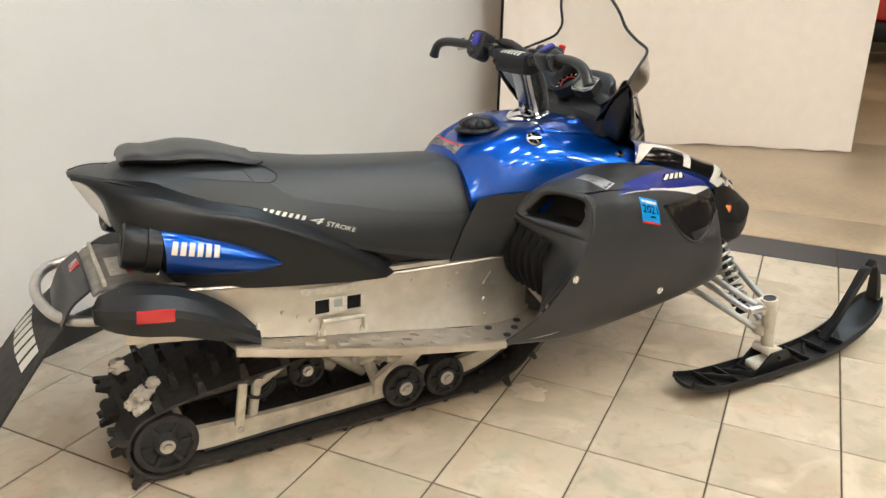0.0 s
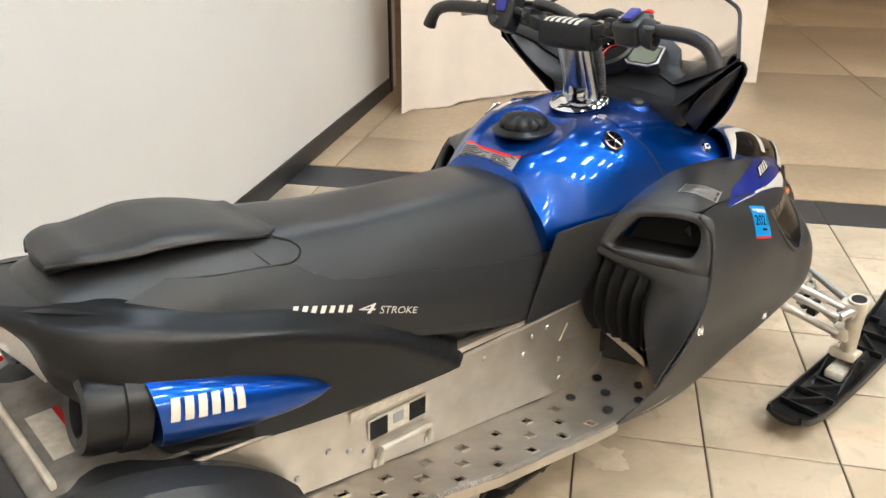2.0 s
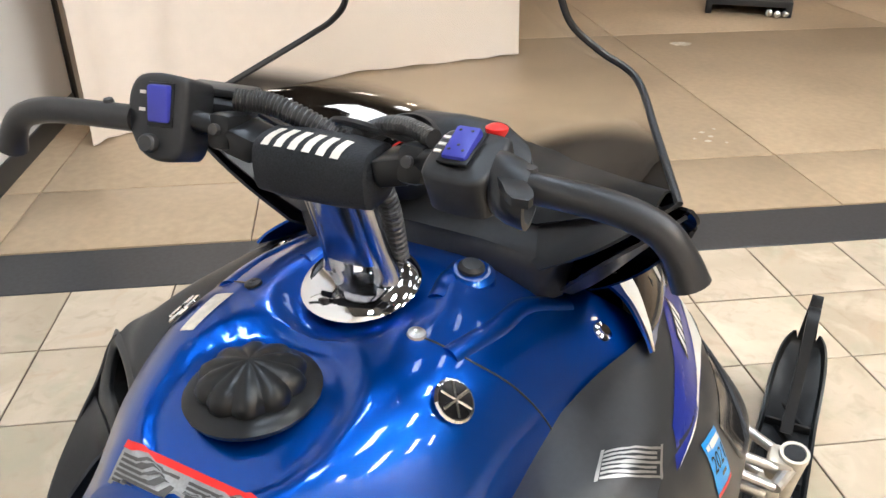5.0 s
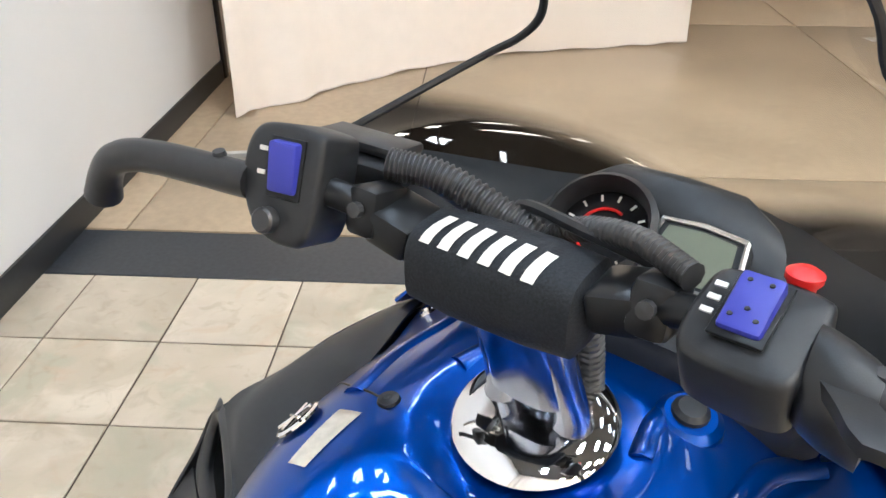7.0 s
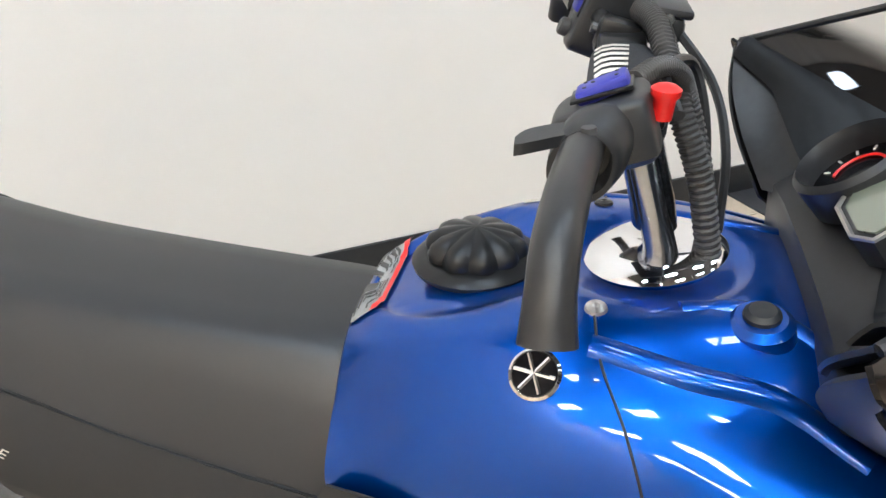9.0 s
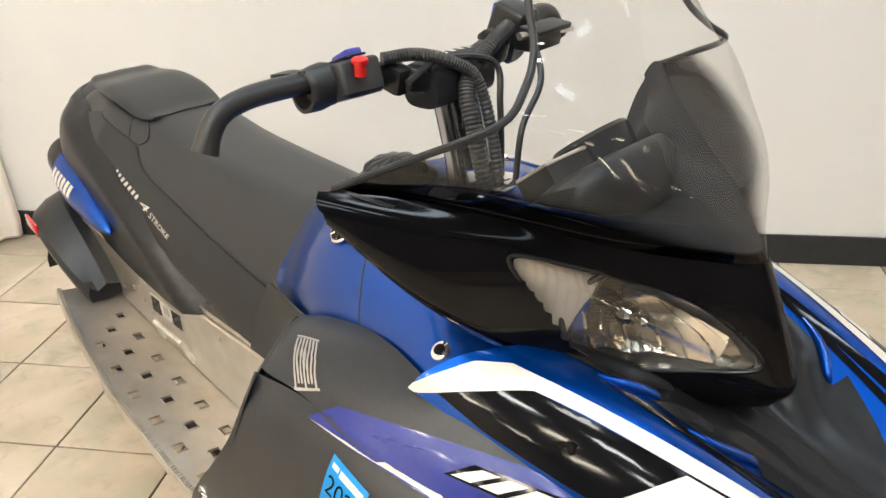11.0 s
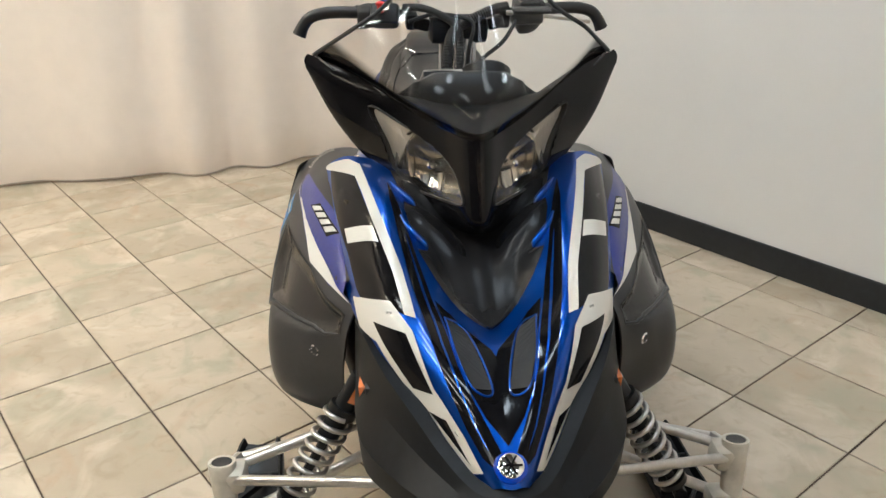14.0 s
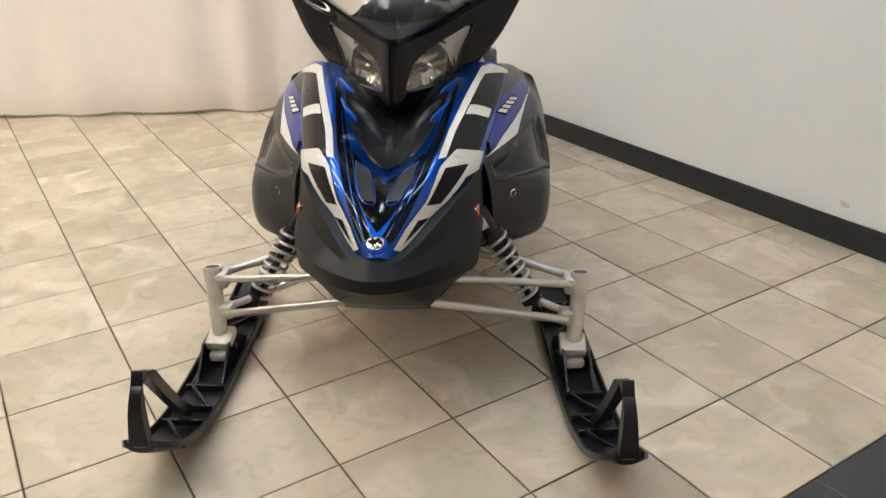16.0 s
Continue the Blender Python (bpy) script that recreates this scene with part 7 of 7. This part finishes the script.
part("warning_label", laid(0, 1, 0, 1, 0.0030), GREYFILM, tank, "grey warning label with an orange head")
part("label_head", laid(0, 1, 0, 0.16, 0.0040), REDPLASTIC, tank, "orange-red head strip")
for c0, c1 in ((0.04, 0.46), (0.53, 0.96)):
    for i in range(7):
        v = 0.24 + i * 0.10
        part("label_line", laid(c0, c1 - 0.05 * ((i * 7) % 4), v, v + 0.06, 0.0042), PRINT, tank, "")
white_tag = [(-0.793, 0.140, 0.827), (-0.728, 0.143, 0.837), (-0.723, 0.120, 0.842), (-0.791, 0.120, 0.831)]
part("white_tag", film_shape(white_tag, on_tank, tank_core, 0.0014), PAPER, tank, "small white paper sticker")
# moulded rims round the fuel cap and the post, and the joint lines of the cover
def on_top(x, y, up=0.0):
    hit = on_tank.ray_cast(Vector((x, y, 1.2)), Vector((0, 0, -1)))[0]
    return (x, y, hit.z + up)


seam_line = [on_tank.find_nearest(Vector(p))[0] for p in curve_points([(-0.700, 0.12, 0.86), (-0.690, 0.17, 0.83), (-0.665, 0.21, 0.79), (-0.640, 0.245, 0.73), (-0.630, 0.258, 0.68)], 30)]
pair("cover_joint", Shape().tube([tuple(p) for p in seam_line], 0.0014, 0, 6), BLACK, sled, "dark joint between the covers", 80)
for sy in (1, -1):
    crease = [on_top(x, y * sy, -0.010) for x, y in curve_points([(-0.62, 0.095), (-0.56, 0.085), (-0.50, 0.105), (-0.44, 0.150), (-0.41, 0.185)], 40)]
    part("cover_ridge", Shape().tube(crease, 0.014, 0, 16), BLUE, tank, "raised blue ridge", 80)
    crease = [on_top(x, y * sy, -0.012) for x, y in curve_points([(-0.70, 0.150), (-0.62, 0.165), (-0.54, 0.17), (-0.47, 0.20)], 40)]
    part("cover_ridge", Shape().tube(crease, 0.016, 0, 16), BLUE, tank, "raised blue ridge", 80)
# ---- word bars on the mufflers, pad, flap and covers ----
for sy in (1, -1):
    q = [(-1.806, 0.222 * sy, 0.672), (-1.695, 0.232 * sy, 0.648), (-1.697, 0.240 * sy, 0.622), (-1.810, 0.234 * sy, 0.645)]
    t = surface(mufflers[sy])
    if sy > 0:
        q = [q[1], q[0], q[3], q[2]]
    bars("word_bar", q, 6, t, (-1.75, 0.17 * sy, 0.61), WHITE, mufflers[sy], "plain white block", 0.0032, gap=0.34, fine=0.006)
q = [(-0.690, 0.055, 1.049), (-0.691, -0.045, 1.049), (-0.718, -0.047, 1.041), (-0.722, 0.053, 1.042)]
bars("word_bar", q, 6, surface(bar_pad), (-0.69, 0, 1.01), WHITE, bar_pad, "plain white block", 0.0014, gap=0.44)
q = [(-2.110, 0.145, 0.419), (-2.114, -0.135, 0.418), (-2.155, -0.145, 0.368), (-2.159, 0.160, 0.362)]
bars("word_bar", q, 6, outer_skin(snow_flap), (-2.0, 0, 0.3), WHITE, snow_flap, "plain white block", 0.0020, gap=0.25, fine=0.010)
covers = {}
for ob in list(sled.children):
    if ob.name.startswith("cover_lip"):
        covers[1 if ob.data.vertices[200].co.y > 0 else -1] = ob
for sy in (1, -1):
    t = outer_skin(covers[sy])
    core = (-1.5, 0.0, 0.6)

    def side(quad):
        quad = [(x, abs(y) * sy, z) for x, y, z in quad]
        return quad if sy < 0 else [quad[1], quad[0], quad[3], quad[2]]
    words = [((-1.569, 0.178, 0.714), (-1.453, 0.191, 0.679), (-1.457, 0.198, 0.669), (-1.574, 0.187, 0.705)),
             ((-1.446, 0.193, 0.681), (-1.409, 0.195, 0.668), (-1.413, 0.201, 0.650), (-1.451, 0.200, 0.664)),
             ((-1.405, 0.195, 0.661), (-1.323, 0.201, 0.630), (-1.326, 0.205, 0.619), (-1.409, 0.202, 0.649))]
    bars("word_bar", side(words[0]), 7, t, core, WHITE, covers[sy], "plain white block", 0.0012, gap=0.46, fine=0.01)
    lettering("figure_lettering", "4", side(words[1]), t, core, WHITE, covers[sy], "white figure", 0.0014, 0.3)
    lettering("stroke_lettering", "STROKE", side(words[2]), t, core, WHITE, covers[sy], "white lettering", 0.0014, 0.3)

# ---- tunnel side labels, handle and rivets ----
for sy in (1, -1):
    y = 0.2112 * sy

    def plaque(name, x0, x1, z0, z1, slope, material, label="", d=0.0):
        xm, zm = (x0 + x1) / 2, (z0 + z1) / 2
        part(name, Shape().box((x1 - x0, 0.0012, z1 - z0), pose(xm, y + d * sy, zm, 0, slope, 0)), material, sled, label)
    if sy < 0:
        plaque("label_strip", -1.494, -1.330, 0.462, 0.482, 3, PAPER, "worn white label strip")
        plaque("label_panel", -1.458, -1.318, 0.404, 0.448, 2, PAPER, "worn white label with dark squares")
        plaque("label_square", -1.454, -1.414, 0.407, 0.446, 2, BLACKFILM, "", 0.001)
        plaque("label_square", -1.400, -1.376, 0.418, 0.440, 2, GREYFILM, "", 0.001)
        plaque("label_square", -1.362, -1.322, 0.405, 0.443, 2, BLACKFILM, "", 0.001)
    handle = [(-1.438, y, 0.346), (-1.434, y + 0.010 * sy, 0.383), (-1.428, y + 0.012 * sy, 0.386), (-1.326, y + 0.012 * sy, 0.380), (-1.319, y + 0.010 * sy, 0.375), (-1.312, y, 0.338)]
    part("side_handle", Shape().tube(handle, 0.006, 40, 8), RAIL, sled, "folded tunnel side handle")
    for hx, hz in ((-1.438, 0.346), (-1.312, 0.338)):
        part("handle_foot", Shape().lathe([(0, 0), (0.014, 0), (0.013, 0.004), (0, 0.005)], (hx, 0.209 * sy, hz), (0, sy, 0), 12), RAIL, sled, "")
    for rx, rz in ((-1.609, 0.41), (-1.543, 0.431), (-1.501, 0.41), (-1.467, 0.393), (-1.161, 0.454), (-1.041, 0.414), (-0.918, 0.348), (-0.913, 0.295), (-1.014, 0.447), (-0.967, 0.451)):
        part("rivet", Shape().lathe([(0, 0), (0.0065, 0), (0.005, 0.003), (0, 0.004)], (rx, 0.2095 * sy, rz), (0, sy, 0), 8), STEEL, sled, "")
tail_lab = [(-1.885, 0.03, 0.566), (-1.885, -0.10, 0.566), (-1.935, -0.10, 0.566), (-1.935, 0.03, 0.566)]
on_plate = surface(plate)
part("plate_label", film_shape(tail_lab, on_plate, (-1.9, 0, 0.4), 0.0014), PAPER, plate, "white label with a red strip")
part("label_head", film_shape([bilinear(tail_lab, 0, 0), bilinear(tail_lab, 1, 0), bilinear(tail_lab, 1, 0.2), bilinear(tail_lab, 0, 0.2)], on_plate, (-1.9, 0, 0.4), 0.002), REDPLASTIC, plate, "red head strip")


# ---- dried mud, flecks and far things ----
MUD = mat("dried_pale_mud", (0.62, 0.58, 0.52), 0.9, grain=0.12, scale=60, second=(0.42, 0.38, 0.33), second_scale=30, bump=0.5, bump_scale=90)
GREENBIN = mat("dark_green_plastic", (0.025, 0.035, 0.028), 0.5, grain=0.1, scale=40, bump=0.05)


def clump(name, at, size, seed, material, parent, label="", squash=0.7):
    """An uneven crumbly lump."""
    rnd = random.Random(seed)
    bm = bmesh.new()
    bmesh.ops.create_icosphere(bm, subdivisions=3, radius=1)
    ph = [(Vector((rnd.uniform(-1, 1), rnd.uniform(-1, 1), rnd.uniform(-1, 1))).normalized(), rnd.uniform(1.5, 6), rnd.uniform(0, 6)) for _ in range(9)]
    for v in bm.verts:
        d = v.co.normalized()
        k = 1 + sum(0.13 * math.sin(f * d.dot(a) * 2 + p) for a, f, p in ph)
        v.co = Vector(at) + Vector((d.x * size * k, d.y * size * k * 1.2, d.z * size * k * squash))
    bm.verts.index_update()
    s = Shape().add([v.co for v in bm.verts], [tuple(v.index for v in f.verts) for f in bm.faces])
    bm.free()
    return part(name, s, material, parent, label, 60)


for k, (x, y, z, r) in enumerate(((-1.905, -0.165, 0.262, 0.022), (-1.918, -0.160, 0.232, 0.024), (-1.875, -0.150, 0.278, 0.015), (-1.948, -0.11, 0.325, 0.022), (-1.24, -0.15, 0.19, 0.016), (-1.15, -0.14, 0.21, 0.018))):
    clump("mud_clump", (x, y, z), r, 40 + k, MUD, sled, "pale dried mud stuck to the track")
for k, (x, y, r) in enumerate(((1.04, -0.98, 0.010), (1.10, -1.02, 0.008), (1.08, -0.93, 0.006), (1.16, -1.0, 0.009), (1.01, -1.06, 0.005), (1.2, -1.08, 0.007))):
    tagged(clump("plaster_crumb", (x, y, 0.0028), r, 70 + k, WHITE, None, "", 0.25), "small white crumb on brown concrete", "crumb", "white crumbs on the concrete")
tagged(clump("tile_smudge", (2.89, -1.61, 0.002), 0.05, 90, RAIL, None, "", 0.03), "grey scrape mark on brown concrete", "mark")

# long dark trailer deck edge with studs, lying on the concrete
trailer = new("equipment_ramp")
tagged(trailer, "low black steel ramp with pale bolt heads on concrete", "ramp")
ramp_pose = pose(4.72, -3.00, 0.0, 0, 0, 154)
deck_s = Shape()
deck_s.box((2.3, 0.62, 0.05), ramp_pose @ pose(0, -0.02, 0.10), 0.006)
part("deck", deck_s, BLACK, trailer, "black ramp deck")
for yy in (0.28, -0.32):
    part("side_rail", Shape().box((2.3, 0.05, 0.12), ramp_pose @ pose(0, yy, 0.062), 0.006), BLACK, trailer, "black side rail")
for i in range(9):
    part("bolt", Shape().lathe([(0, 0), (0.016, 0), (0.014, 0.008), (0, 0.011)], ramp_pose @ Vector((-1.05 + 0.26 * i, 0.20, 0.125)), (0, 0, 1), 8), WHITE, trailer, "")
for i, (u, v) in enumerate(((1.13, 0.26), (1.13, 0.14), (1.16, 0.20))):
    part("end_lug", Shape().lathe([(0, 0), (0.028, 0), (0.026, 0.02), (0, 0.03)], ramp_pose @ Vector((u, v, 0.03)), ramp_pose.to_3x3() @ Vector((1, 0, 0.2)), 10), STEEL, trailer, "")

# green bin and red machine far behind the cloth
bin_thing = new("waste_bin")
tagged(bin_thing, "dark green plastic waste bin standing on concrete", "bin")
part("bin_body", Shape().box((0.62, 0.60, 1.0), pose(8.95, -1.40, 0.53), 0.04, 1.1), GREENBIN, bin_thing, "dark green tapered bin body")
part("bin_lid", Shape().box((0.72, 0.70, 0.06), pose(8.95, -1.40, 1.06, 0, 3, 0), 0.02), GREENBIN, bin_thing, "dark green lid")
for sy in (1, -1):
    part("bin_wheel", Shape().lathe([(0, -0.03), (0.09, -0.03), (0.10, 0), (0.09, 0.03), (0, 0.03)], (9.24, -1.40 + 0.30 * sy, 0.10), (0, 1, 0), 18), RUBBER, bin_thing, "black bin wheel")
    part("bin_foot", Shape().box((0.06, 0.06, 0.04), pose(8.72, -1.40 + 0.24 * sy, 0.021), 0.006), GREENBIN, bin_thing)
mower = new("red_machine")
tagged(mower, "red and black machine parked far behind the cloth", "machine")
part("chassis", Shape().box((1.3, 0.55, 0.30), pose(10.6, -0.95, 0.45), 0.05), BLACK, mower, "black chassis")
part("body_panel", Shape().box((1.2, 0.60, 0.35), pose(10.6, -0.95, 0.78), 0.08, 0.8), REDPLASTIC, mower, "red body panel")
for sx in (1, -1):
    for sy in (1, -1):
        part("wheel", Shape().lathe([(0, -0.09), (0.20, -0.09), (0.25, -0.05), (0.25, 0.05), (0.20, 0.09), (0, 0.09)], (10.6 + 0.45 * sx, -0.95 + 0.36 * sy, 0.252), (0, 1, 0), 20), RUBBER, mower, "black tyre")

SMEAR = mat("dried_smear", (0.66, 0.57, 0.44), 0.5, grain=0.08, scale=30)
tagged(clump("dried_smear", (-1.745, 0.585, 0.0022), 0.045, 95, SMEAR, None, "", 0.02), "pale dried smear on the beige tiles", "smear")


# ---- floor tiles, piece by piece ----
def tile_mesh(w, d):
    s = Shape()
    e = 0.0035
    s.loft([[(-w + e, -d + e, -0.010), (w - e, -d + e, -0.010), (w - e, d - e, -0.010), (-w + e, d - e, -0.010)], [(-w, -d, -0.002), (w, -d, -0.002), (w, d, -0.002), (-w, d, -0.002)], [(-w + 0.0025, -d + 0.0025, 0.0), (w - 0.0025, -d + 0.0025, 0.0), (w - 0.0025, d - 0.0025, 0.0), (-w + 0.0025, d - 0.0025, 0.0)]])
    return s.mesh("tile")


full_tile = tile_mesh(T / 2 - 0.0022, T / 2 - 0.0022)
edge_tile = tile_mesh(T / 2 - 0.0022, 0.53 * T / 2 - 0.0022)
band_tile = tile_mesh(0.286 / 2 - 0.0012, 0.62 - 0.0012)
tile_rnd = random.Random(4)
rest = Shape()
for i in range(-17, 0):
    for j in range(-25, 7):
        near = -13 <= i and -8 <= j
        y = (j + 0.5) * T if j < 6 else (6 + 0.265) * T
        if near:
            o = part("tile", full_tile if j < 6 else edge_tile, TILE, floor)
            o.location = ((i + 0.5) * T, y, tile_rnd.uniform(-0.0006, 0.0006))
        else:
            rest.add([((i + 0.5) * T + p[0], y + p[1] * (1 if j < 6 else 0.53), p[2]) for p in (tuple(v.co) for v in full_tile.vertices)], [tuple(q.vertices) for q in full_tile.polygons])
tagged(part("outlying_tiles", rest, TILE, None), "glazed beige floor tiles running on", "tiles", kind="stuff")
for k in range(9):
    o = part("dark_tile", band_tile, DARKTILE, floor, "dark charcoal border tile")
    o.location = (0.143, WALL_Y - 0.62 - 1.24 * k, 0.0005)
